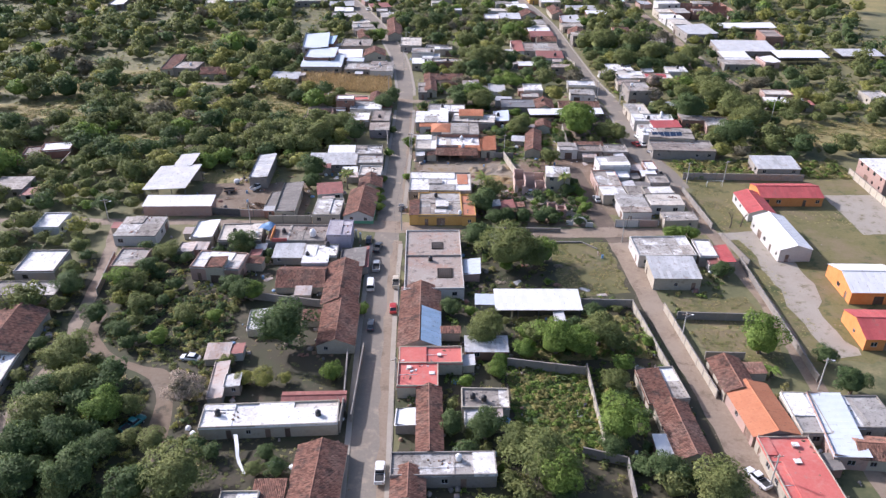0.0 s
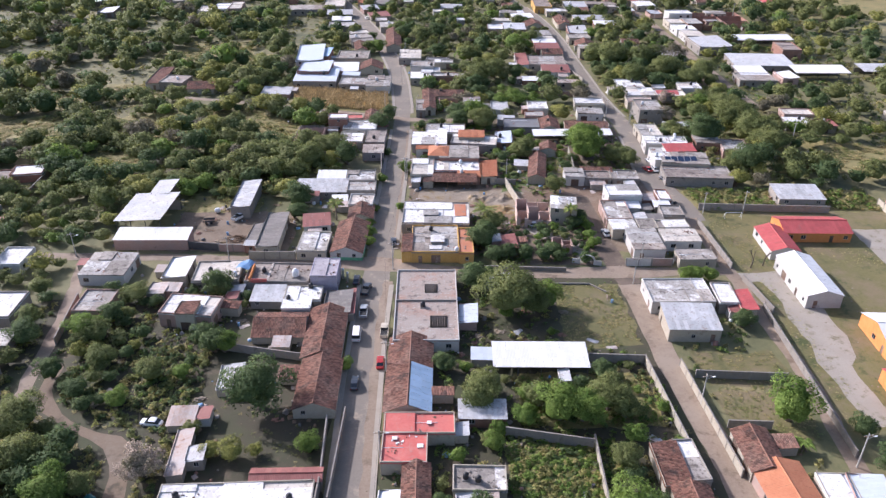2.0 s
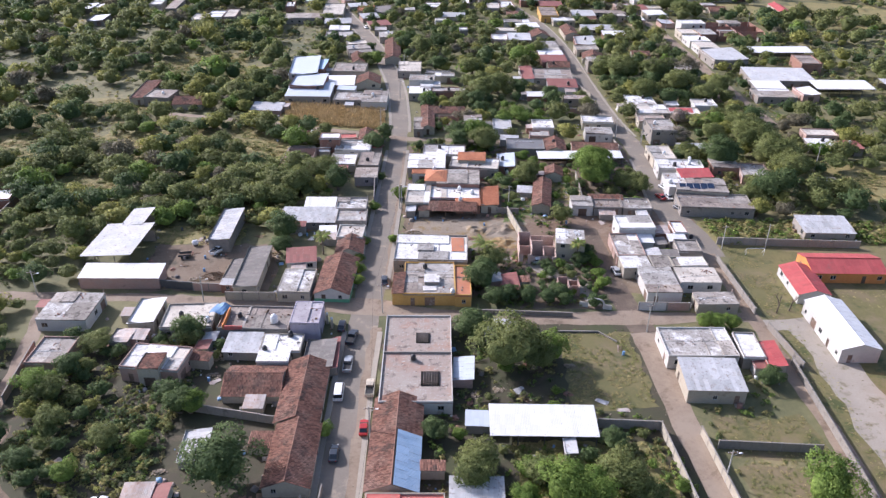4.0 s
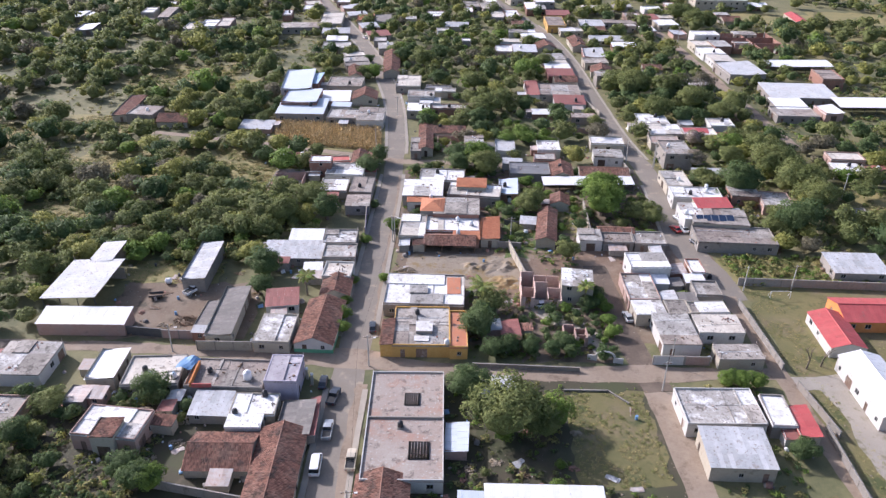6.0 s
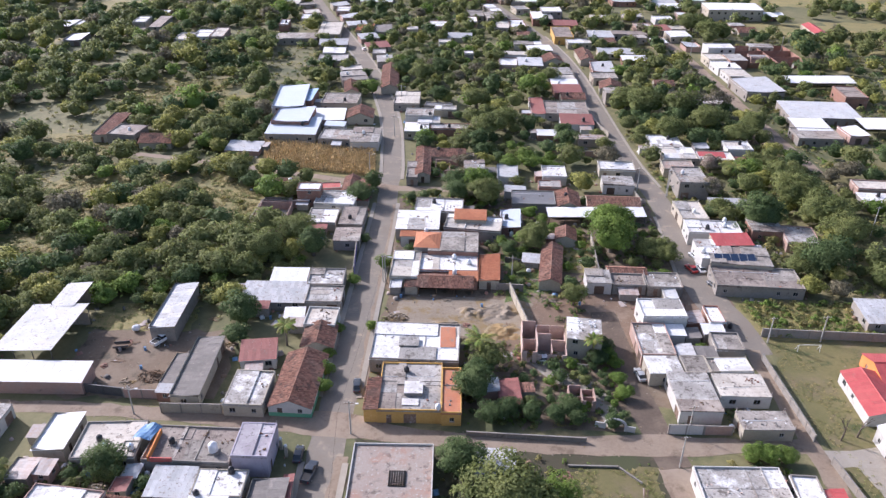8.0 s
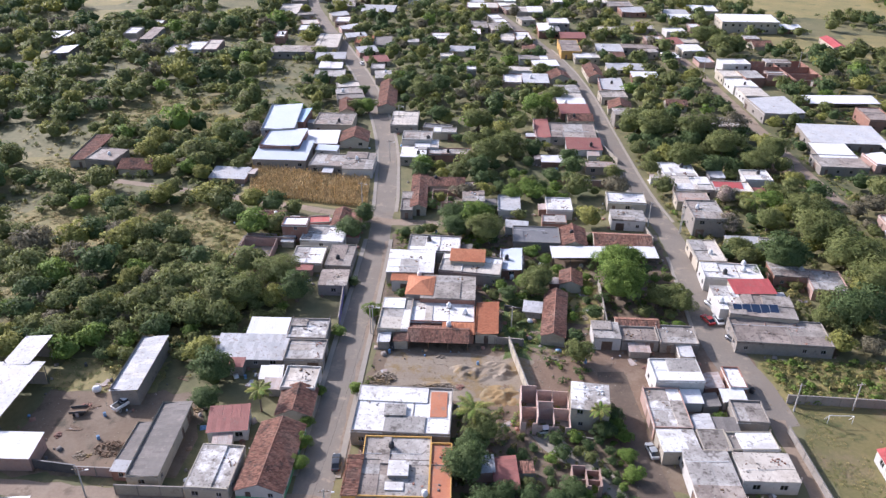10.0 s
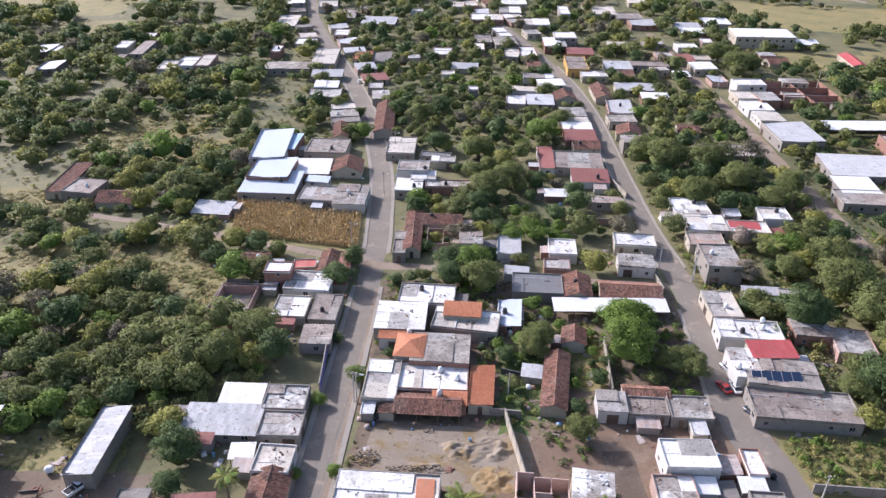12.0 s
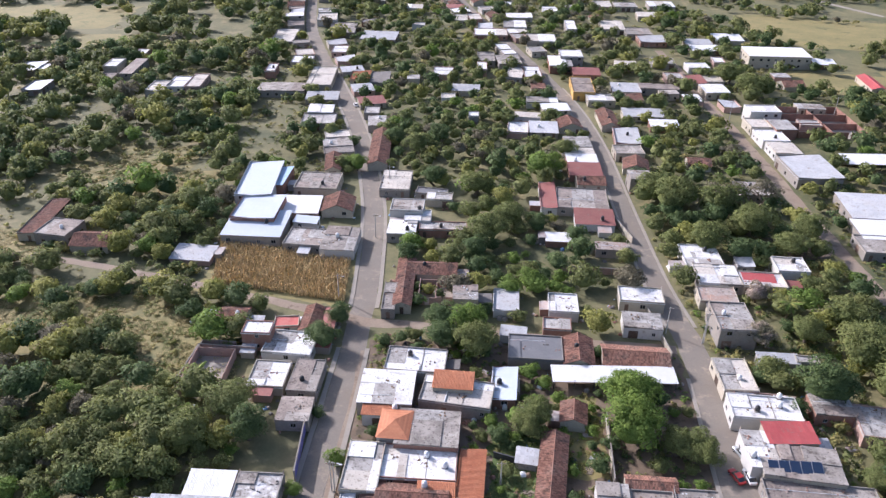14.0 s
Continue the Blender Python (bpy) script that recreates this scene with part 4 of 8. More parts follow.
corner_house = house("tile_gable", -5.5, 6.7, 8.3, 16.9, -3, 2.95, "tile", walls="wall_white", ridge="y")
band = Shape()
band.box(-4.17, -8.475, 0.0, 4.17, -8.452, 0.95)
band.box(4.152, -8.475, 0.0, 4.175, 8.4, 0.95)
band.make("painted_band", M["wall_green"], corner_house, "green painted lower wall")
house("tile_gable", -3.8, 21.6, 6.9, 8.0, 0, 2.79, "tile")
house("flat", -4.2, 28.1, 7.0, 7.0, -2, 3.28, "cream")
house("sheet", -16.9, 38.4, 15.0, 7.8, 0, 3.12, "silver")
house("flat", -4.9, 37.4, 8.4, 7.0, 0, 3.28, "concrete")
house("sheet", -14.8, 45.8, 8.6, 6.0, 0, 3.12, "white")
house("flat", -5.6, 45.2, 8.6, 7.4, 0, 3.28, "patched")
house("flat", -11.7, 79.0, 8.3, 9.1, -1, 2.79, "white")
house("flat", -3.1, 78.5, 6.6, 11.1, -2, 3.12, "brown")
house("flat", -3.3, 67.3, 7.0, 7.4, 1, 2.95, "brown")
house("flat", -17.6, 92.6, 6.8, 4.9, 0, 5.58, "white")
house("flat", -9.4, 90.6, 11.8, 8.9, -4, 2.95, "patched")
house("tile_gable", -6.4, 101.2, 4.5, 10.4, -1, 2.79, "tile")
house("sheet", -2.1, 101.1, 3.6, 10.1, 1, 2.79, "redbrown")
house("flat", -12.3, 99.1, 6.0, 4.4, 8, 2.95, "redpaint")
house("tile_gable", -26.5, 101.5, 7.4, 7.0, 0, 2.79, "tile")
house("sheet", -32.7, 148.6, 17.8, 15.7, -1, 4.1, "bluewhite")
house("sheet", -34.3, 157.0, 13.7, 16.0, -1, 5.4, "bluewhite")
house("sheet", -39.0, 177.3, 11.8, 26.7, 4, 5.85, "bluewhite")
house("sheet", -32.6, 181.0, 4.5, 15.1, -2, 4.95, "blue")
house("flat", -15.8, 142.0, 12.4, 10.3, -4, 3.28, "concrete")
house("flat", -5.8, 141.3, 10.0, 13.9, -1, 3.28, "concrete")
house("sheet", -22.1, 163.6, 11.8, 11.1, 2, 3.28, "white")
house("tile_gable", -10.4, 165.4, 9.9, 10.3, 2, 3.28, "tile")
house("flat", -19.9, 181.0, 14.5, 13.1, -1, 3.69, "concrete")
house("tile_gable", -18.0, 198.5, 5.4, 14.6, 8, 3.28, "tile")
house("sheet", -99.7, 150.0, 6.5, 23.0, 2, 3.28, "tile")
house("flat", -90.8, 141.3, 10.2, 10.1, -8, 4.1, "brown")
house("tile_gable", -78.6, 137.5, 11.3, 8.7, 0, 2.95, "tile")
house("sheet", -47.0, 132.2, 11.8, 7.5, -4, 2.46, "silver")
house("flat", 17.1, 4.2, 12.2, 14.4, 0, 3.44, "mustard")
house("sheet", 9.8, 1.7, 2.5, 9.2, -1, 3.44, "tile", walls="wall_mustard")
house("flat", 25.1, 3.2, 3.8, 13.5, 0, 3.44, "terracotta", walls="wall_mustard")
house("flat", 17.5, 18.6, 18.5, 13.1, -2, 3.77, "white")
house("tile_gable", 23.5, 45.4, 13.4, 6.1, -1, 2.62, "tile", opened=True, ridge="x")
house("flat", 13.4, 52.0, 7.1, 12.8, -2, 3.28, "white")
house("sheet", 34.5, 51.4, 4.9, 12.6, -3, 2.95, "orange")
house("sheet", 27.9, 46.7, 6.9, 3.7, -1, 2.95, "orange")
house("flat", 24.2, 53.8, 14.8, 9.0, -1, 2.95, "white")
house("hip", 18.6, 62.7, 6.4, 8.2, -3, 4.1, "orange")
house("sheet", 14.8, 69.0, 7.2, 5.8, -1, 3.77, "orange")
house("flat", 15.6, 74.6, 11.8, 11.2, -1, 3.94, "white")
house("flat", 21.2, 84.9, 13.8, 8.7, -3, 3.77, "white")
house("sheet", 30.1, 76.8, 8.7, 5.3, -3, 4.86, "orange")
house("flat", 31.0, 74.4, 15.6, 8.6, -8, 3.61, "white")
house("flat", 25.4, 62.3, 12.9, 10.4, -2, 3.94, "concrete")
house("sheet", 41.4, 78.8, 5.4, 11.1, -4, 2.95, "bluewhite")
house("tile_gable", 50.3, 54.1, 5.2, 18.7, -8, 2.95, "tile")
house("tile_gable", 56.0, 70.2, 5.4, 6.3, -7, 2.79, "tile")
house("sheet", 66.4, 83.4, 27.9, 5.0, 2, 2.95, "white", opened=True)
house("flat", 49.1, 92.2, 12.8, 9.4, -2, 3.12, "asphalt")
house("tile_gable", 59.2, 91.7, 7.0, 10.5, -3, 3.12, "tile")
house("tile_gable", 72.4, 90.2, 15.3, 8.8, -3, 3.12, "tile")
house("flat", 78.3, 116.5, 11.5, 7.1, -4, 3.44, "white")
house("flat", 76.5, 104.5, 9.5, 7.0, -4, 3.28, "grey")
house("flat", 57.4, 111.5, 7.6, 8.5, -2, 3.28, "white")
house("sheet", 42.6, 112.9, 6.4, 10.0, -2, 2.79, "silver")
house("sheet", 57.9, 175.8, 5.1, 19.6, -1, 3.44, "redbrown")
house("flat", 69.1, 174.1, 16.7, 15.2, -3, 3.28, "concrete")
house("sheet", 71.6, 161.5, 12.2, 9.6, -2, 3.28, "redbrown")
house("sheet", 59.5, 148.2, 8.0, 4.7, -1, 2.62, "white")
house("flat", 74.3, 142.8, 9.2, 4.6, -3, 2.95, "roofconc")
house("tile_gable", 22.4, 127.2, 13.7, 6.8, 0, 3.12, "tile")
house("tile_gable", 15.3, 119.8, 4.7, 23.6, 1, 3.12, "tile")
house("flat", 12.1, 111.9, 3.5, 12.7, 1, 3.12, "brown")
house("flat", 31.9, 111.9, 6.5, 6.7, 1, 4.95, "concrete")
house("flat", 11.8, 149.7, 8.6, 8.8, -1, 3.28, "white")
house("flat", 12.4, 162.0, 10.4, 8.1, -1, 4.95, "grey")
house("flat", 16.0, 157.2, 8.3, 7.4, 1, 3.69, "white")
house("flat", 24.2, 151.9, 14.6, 5.2, 1, 3.12, "grey")
house("flat", 6.5, 184.2, 10.2, 15.5, 0, 3.28, "cream")
house("tile_gable", -2.7, 214.4, 7.2, 33.4, 3, 3.28, "tile")
house("flat", 61.0, 46.9, 6.0, 6.2, -2, 3.28, "grey")
house("tile_gable", 68.8, 51.0, 9.6, 3.6, -2, 2.79, "tile")
house("flat", 68.3, 46.4, 8.0, 5.4, -2, 2.95, "brown")
house("flat", 76.8, 46.4, 8.4, 6.8, -2, 2.95, "concrete")
house("flat", 11.2, -72.1, 8.1, 7.4, -1, 3.28, "redpaint")
house("flat", 13.8, -65.9, 13.0, 5.5, 0, 3.28, "redpaint")
house("tile_gable", 11.6, -50.4, 9.0, 23.2, -1, 2.95, "tileblue")
house("flat", 14.9, -26.2, 14.2, 28.8, 0, 3.28, "roofconc", parapet=True, holes=((-0.4, 4.6, 2.5, 8.0), (0.9, -9.4, 4.6, -5.2)))
house("sheet", 38.7, -45.4, 19.5, 7.3, -1, 3.28, "white", opened=True)
house("sheet", 25.7, -61.7, 8.9, 4.7, -1, 2.79, "silver")
house("tile_gable", 13.4, -84.5, 4.6, 17.8, 0, 2.95, "tile")
house("sheet", 9.3, -83.7, 4.2, 4.3, -3, 2.62, "white")
house("flat", 24.2, -79.1, 9.1, 5.6, -2, 2.95, "patched")
house("flat", 15.7, -96.3, 18.2, 5.4, 0, 3.28, "patched")
house("tile_gable", 9.7, -100.2, 5.6, 7.2, -1, 2.79, "tile")
house("tile_gable", 59.8, -88.2, 6.3, 14.5, 2, 2.95, "tile")
house("sheet", 57.7, -75.9, 4.6, 10.3, 1, 2.79, "tile")
house("flat", 61.6, -75.0, 3.8, 9.8, 4, 2.79, "grey")
house("sheet", 57.1, -92.0, 6.1, 5.0, -1, 2.46, "white")
house("flat", 53.7, 21.7, 7.3, 8.0, -7, 5.2, "patched", walls="wall_cream")
house("sheet", 36.5, 3.9, 4.0, 7.6, 3, 2.62, "redbrown")
house("flat", 72.8, 3.9, 8.2, 11.7, 0, 3.28, "concrete")
house("flat", 82.8, 6.2, 9.9, 6.8, 0, 3.1, "cream", parapet=False)
house("flat", 84.1, -3.7, 9.4, 5.1, 0, 2.79, "concrete")
house("flat", 68.8, 21.5, 7.3, 11.6, 0, 3.28, "patched")
house("flat", 68.8, 12.2, 6.9, 5.7, 2, 3.28, "patched")
house("flat", 75.4, 12.7, 5.1, 5.6, 0, 3.28, "patched")
house("flat", 82.4, 12.7, 8.7, 4.6, 2, 3.28, "patched")
house("flat", 72.8, 31.5, 9.9, 7.3, 1, 4.68, "white")
house("flat", 84.9, 31.3, 3.5, 6.7, -1, 3.28, "white")
house("flat", 84.6, 20.9, 6.1, 6.3, -2, 3.28, "patched")
house("sheet", 74.0, -32.8, 11.4, 9.1, -2, 4.1, "silver", walls="wall_cream")
house("flat", 74.5, -21.3, 14.8, 10.1, 0, 3.44, "patched")
house("flat", 85.3, -22.2, 4.5, 8.8, -3, 3.28, "white")
house("sheet", 89.0, -24.9, 3.7, 8.3, -2, 3.12, "redsheet")
house("sheet_gable", 121.2, 12.4, 18.3, 9.8, -1, 3.44, "redsheet", walls="wall_orange")
house("sheet_gable", 108.6, 4.8, 7.5, 13.4, -2, 3.12, "redsheet", walls="wall_white")
house("sheet_gable", 108.3, -15.0, 8.4, 18.7, 0, 4.1, "white", walls="wall_white")
house("sheet_gable", 119.9, -37.9, 13.3, 13.0, -2, 4.1, "white", walls="wall_orange")
house("sheet_gable", 113.3, -56.6, 11.2, 11.2, -3, 3.69, "redsheet", walls="wall_orange")
house("tile_gable", 74.4, -72.8, 6.4, 10.3, 1, 3.12, "tile")
house("sheet_gable", 76.2, -83.0, 8.7, 14.0, 3, 3.12, "orange")
house("flat", 77.2, -98.3, 9.3, 15.1, 0, 3.12, "redpaint")
house("flat", 84.3, -84.4, 5.5, 11.3, -3, 3.12, "white")
house("sheet", 88.5, -87.7, 5.9, 16.8, -8, 3.44, "bluewhite")
house("flat", 94.3, -84.3, 11.4, 8.9, -1, 3.12, "grey")
house("tile_gable", 93.6, -93.8, 8.7, 5.8, -7, 3.12, "tile")
house("flat", 100.1, 47.8, 20.8, 9.4, -4, 3.28, "brown")
house("flat", 98.6, 56.9, 15.1, 9.1, -7, 4.0, "brown", walls="wall_cream")
house("flat", 91.8, 60.1, 5.7, 10.2, -2, 4.2, "white", walls="wall_white")
house("sheet", 99.1, 64.6, 9.9, 5.5, 3, 4.8, "redsheet", walls="wall_cream")
house("flat", 96.7, 72.8, 14.4, 7.5, -4, 4.1, "white")
house("flat", 93.8, 84.5, 7.6, 11.4, 0, 3.44, "white")
house("flat", 98.5, 104.4, 9.0, 12.1, 0, 5.85, "concrete")
house("flat", 101.5, 128.5, 11.7, 10.5, -2, 3.28, "white")
house("sheet", 126.3, 33.6, 13.6, 8.8, -2, 3.28, "silver")
house("flat", 123.1, 133.9, 8.7, 7.9, -2, 4.1, "white")
house("sheet", 153.6, 203.8, 16.0, 20.5, 3, 4.6, "silver", walls="wall_grey")
house("sheet", 167.6, 173.7, 27.0, 17.1, -3, 4.1, "silver")
house("sheet", 184.0, 213.2, 29.3, 8.1, 2, 4.4, "white", opened=True)
house("flat", 154.6, 261.0, 13.0, 9.0, 2, 6.2, "white", walls="wall_white")
house("flat", 149.4, 249.6, 8.6, 11.0, 2, 4.0, "cream")
house("flat", 158.2, 246.6, 8.4, 11.4, 2, 4.4, "grey", walls="wall_brick")
house("flat", 150.8, 236.4, 10.6, 12.4, 2, 3.69, "white")
house("flat", 151.6, 223.6, 10.4, 11.0, 2, 3.3, "cream")
house("sheet", 189.0, 349.7, 31.6, 15.5, 0, 7.2, "white")
house("sheet", -185.7, 303.9, 10.1, 15.4, 1, 3.28, "white")
house("sheet", -180.1, 305.7, 5.3, 10.6, 4, 2.87, "white")
house("sheet", -167.6, 275.4, 8.7, 14.2, 4, 3.28, "white")
house("flat", -144.6, 306.1, 6.7, 13.7, 4, 5.4, "white")
house("flat", -132.6, 300.6, 5.9, 25.2, 4, 5.4, "brown")
house("flat", -140.9, 331.1, 6.2, 9.9, 4, 4.1, "white")
house("flat", -142.1, 290.1, 7.2, 12.8, 4, 3.28, "brown")
house("flat", -112.3, 278.9, 8.8, 15.0, 2, 3.28, "cream")
house("flat", -105.4, 285.5, 8.2, 15.5, 2, 3.28, "white")
house("flat", -97.7, 288.3, 7.0, 19.7, 4, 3.28, "white")
house("flat", -67.6, 309.2, 4.9, 12.5, 4, 4.1, "white")
house("flat", -55.8, 281.2, 21.9, 11.6, 1, 3.28, "brown")
house("sheet", -35.6, 271.9, 14.2, 9.2, 4, 3.28, "silver")
house("flat", -32.5, 252.6, 10.5, 9.9, 4, 3.69, "white")
house("flat", -31.5, 242.1, 13.7, 12.3, 4, 3.28, "grey")
house("flat", -41.1, 300.3, 11.7, 28.8, 3, 3.28, "cream")
house("flat", -75.9, 374.0, 12.3, 29.0, 4, 3.28, "cream")
house("flat", -56.3, 327.5, 10.5, 12.3, 3, 3.28, "white")
house("sheet", -22.9, 302.8, 9.3, 13.6, 3, 3.28, "orange")
house("sheet", -13.0, 299.7, 9.0, 17.0, 3, 3.69, "asbestos")
house("flat", -11.0, 254.1, 6.4, 8.5, 3, 3.28, "white")
house("flat", -7.2, 241.1, 7.5, 11.3, 7, 3.28, "white")
house("flat", -59.7, 417.5, 11.9, 17.9, 8, 4.1, "cream")
house("flat", -46.3, 394.4, 15.1, 23.9, 4, 3.28, "brown")
house("flat", -40.4, 348.5, 8.0, 13.4, 3, 3.28, "white")
house("sheet", -23.0, 379.6, 19.8, 15.4, -3, 3.28, "silver")
house("flat", 2.7, 301.8, 5.9, 6.3, 3, 3.28, "white")
house("flat", 16.5, 313.3, 9.6, 13.3, 0, 3.28, "white")
house("sheet", 28.2, 288.4, 12.5, 7.6, -2, 3.28, "silver")
house("flat", 32.3, 248.1, 4.2, 5.5, 1, 4.95, "white")
house("flat", 35.5, 321.4, 4.7, 12.8, 1, 4.1, "white")
house("flat", 37.6, 340.9, 8.7, 17.0, 2, 3.28, "grey")
house("flat", 49.1, 335.6, 11.9, 16.4, 7, 3.28, "brown")
house("flat", 52.0, 313.7, 7.9, 17.4, -8, 3.28, "cream")
house("flat", 60.1, 315.8, 8.5, 18.8, 3, 3.28, "white")
house("sheet", 61.8, 293.3, 6.6, 6.0, 1, 3.28, "tile")
house("flat", 62.4, 273.6, 13.8, 7.1, 0, 3.28, "grey")
house("flat", 50.5, 239.4, 8.4, 12.9, -4, 3.12, "brickwhite")
house("sheet", 60.8, 240.0, 11.3, 11.1, -1, 3.28, "silver")
house("flat", 68.5, 378.7, 16.0, 16.3, 0, 4.1, "white")
house("flat", 75.2, 332.0, 11.5, 17.6, 0, 4.1, "white")
house("flat", 81.4, 341.4, 11.6, 13.0, 0, 5.85, "grey")
house("sheet", 86.9, 318.1, 13.3, 9.7, -1, 3.69, "redbrown")
house("flat", 82.3, 294.5, 10.0, 23.2, -1, 4.1, "mustard")
house("flat", 88.8, 279.3, 12.1, 10.2, 2, 3.28, "grey")
house("sheet", 104.1, 280.6, 7.0, 10.6, -3, 3.28, "tile")
house("sheet", 102.7, 295.2, 13.1, 11.4, -2, 3.28, "silver")
house("flat", 118.2, 296.5, 18.0, 7.8, 0, 3.28, "brown")
house("tile_gable", 88.3, 253.0, 7.2, 18.4, 2, 3.28, "tile")
house("sheet", 104.5, 260.8, 17.1, 8.7, 0, 3.28, "silver")
house("sheet", 110.9, 248.2, 11.6, 6.8, -1, 3.28, "white")
house("sheet", 93.2, 233.1, 9.7, 17.3, -4, 3.28, "silver")
house("tile_gable", 92.0, 204.9, 9.0, 9.8, -8, 3.28, "tile")
house("tile_gable", 115.8, 209.6, 8.3, 7.1, -3, 2.95, "tile")
house("flat", 40.3, 392.8, 19.1, 15.9, 1, 3.28, "white")
house("flat", 22.1, 427.1, 7.9, 16.6, 1, 3.28, "white")
house("flat", 30.4, 430.9, 8.0, 16.6, 8, 3.28, "cream")
house("sheet", 37.1, 407.4, 8.3, 14.1, 0, 3.28, "silver")
house("flat", 54.9, 412.4, 13.4, 18.6, 0, 3.69, "white")
house("flat", 58.3, 435.2, 16.0, 12.4, 2, 3.28, "white")
house("flat", 79.2, 456.6, 9.3, 13.4, 1, 3.28, "white")
house("flat", 87.5, 405.7, 6.0, 22.5, -1, 5.4, "grey")
house("flat", 129.0, 341.2, 11.6, 10.9, -3, 3.28, "white")
house("sheet", 157.6, 369.1, 15.6, 9.4, 1, 3.28, "white")
house("sheet", 156.8, 382.2, 14.6, 9.0, -1, 3.28, "silver")
house("sheet", 176.5, 394.2, 16.3, 13.0, 0, 3.28, "white")
house("flat", 158.5, 345.4, 5.7, 10.1, -4, 3.28, "white")
house("sheet", 138.4, 310.6, 8.1, 13.5, 2, 3.28, "redbrown")
house("flat", 147.2, 311.8, 8.7, 10.9, 0, 3.28, "white")
house("flat", 143.7, 295.4, 11.0, 12.5, 3, 3.28, "white")
house("sheet", 213.4, 347.2, 11.3, 8.9, -3, 3.28, "white")
house("sheet_gable", 223.1, 312.7, 7.0, 21.8, -4, 3.28, "redsheet")
house("flat", 113.7, 416.5, 13.8, 23.2, -2, 3.28, "cream")
house("flat", 126.6, 402.5, 15.1, 16.2, 1, 3.28, "brown")
house("sheet", 131.6, 386.1, 14.9, 15.2, 1, 3.28, "silver")
house("flat", 143.6, 446.2, 19.7, 13.1, -2, 3.28, "white")
house("flat", 130.6, 474.7, 15.1, 14.3, -1, 3.28, "grey")
house("flat", 154.9, 478.1, 17.0, 16.3, -2, 3.28, "white")
house("flat", 115.5, 474.9, 11.3, 17.9, -2, 3.28, "cream")
house("flat", -8.4, 450.3, 10.1, 11.6, 2, 4.1, "white")
house("flat", 50.1, 471.5, 9.4, 10.6, 0, 3.28, "white")
house("sheet", 158.0, 158.2, 12.4, 11.4, -1, 3.69, "white")
house("flat", 156.5, 148.9, 15.7, 11.0, -3, 3.28, "brown")
house("flat", 155.8, 104.4, 11.2, 6.7, -4, 3.28, "cream")
house("flat", 129.2, 186.0, 12.4, 10.5, 0, 3.28, "concrete")
house("tile_gable", 10.6, -109.4, 7.0, 6.0, 0, 2.95, "tile")
house("flat", -18.0, -103.9, 6.3, 4.3, 0, 3.12, "grey")
house("sheet", -13.4, -101.2, 5.1, 4.3, 0, 2.62, "tile")
house("sheet", 33.1, -14.5, 6.8, 5.4, -3, 2.13, "silver")
house("sheet", 24.4, -29.2, 3.9, 7.2, -3, 2.46, "bluewhite")
house("sheet", 26.9, -44.2, 4.8, 3.5, -3, 2.46, "bluewhite")
house("sheet", -24.4, -51.0, 4.5, 7.6, 4, 2.3, "silver")
house("flat", 41.8, 78.6, 5.9, 4.9, -3, 2.62, "white")
house("sheet", -31.2, 9.4, 3.5, 10.2, -3, 2.46, "asbestos")
house("sheet", -49.1, -18.3, 4.1, 4.7, -4, 2.46, "rust")
house("sheet", -30.0, -18.4, 2.8, 3.2, -2, 2.3, "silver")
house("sheet", -10.8, 30.4, 4.4, 3.6, 4, 2.5, "white", opened=True)
house("flat", 98.5, 77.5, 13.0, 2.0, -7, 3.12, "white")
house("sheet", 96.6, 75.9, 7.3, 2.4, -3, 3.28, "orange")
house("flat", 111.9, 75.4, 8.4, 7.1, -3, 3.28, "concrete")
house("flat", 119.8, 70.5, 8.6, 9.9, -7, 3.28, "concrete")
house("flat", 112.6, 91.5, 5.1, 2.6, -3, 3.12, "grey")
house("sheet", 106.0, 91.8, 9.3, 3.2, -2, 2.95, "silver")
house("flat", 98.8, 118.5, 10.0, 7.6, -4, 3.12, "roofconc")
house("flat", 113.1, 126.6, 12.0, 7.6, -3, 3.28, "white")
house("sheet", 112.4, 126.9, 8.5, 4.6, -3, 3.28, "redsheet")
house("flat", 99.4, 138.5, 10.8, 12.9, 0, 3.28, "white")
house("sheet", 111.2, 136.5, 4.7, 5.2, -4, 2.95, "silver")
house("sheet", -18.5, 153.2, 7.4, 3.8, -7, 3.12, "bluewhite")
house("flat", 22.0, 172.7, 8.5, 5.2, -3, 3.12, "grey")
house("flat", 19.2, 176.8, 10.6, 4.5, -8, 2.95, "asphalt")
house("sheet", 44.1, 98.8, 6.2, 3.6, -7, 2.79, "silver")
house("flat", 55.1, 102.4, 6.9, 5.0, -3, 2.95, "grey")
house("sheet", -38.4, -30.2, 4.3, 4.8, -4, 4.86, "tile")

# western edge of the village
house("flat", -110.6, 50.2, 9.6, 7.6, 10, 3.0, "white", walls="wall_brick")
house("flat", -117.0, 46.4, 5.6, 7.6, 10, 2.8, "brown", walls="wall_brick")
house("flat", -111.6, 20.0, 10.0, 9.0, 0, 3.2, "concrete")
house("sheet", -104.4, 15.4, 3.6, 5.0, 0, 2.7, "redbrown")
house("flat", -89.6, -4.2, 7.0, 8.6, 0, 3.2, "white", walls="wall_white")
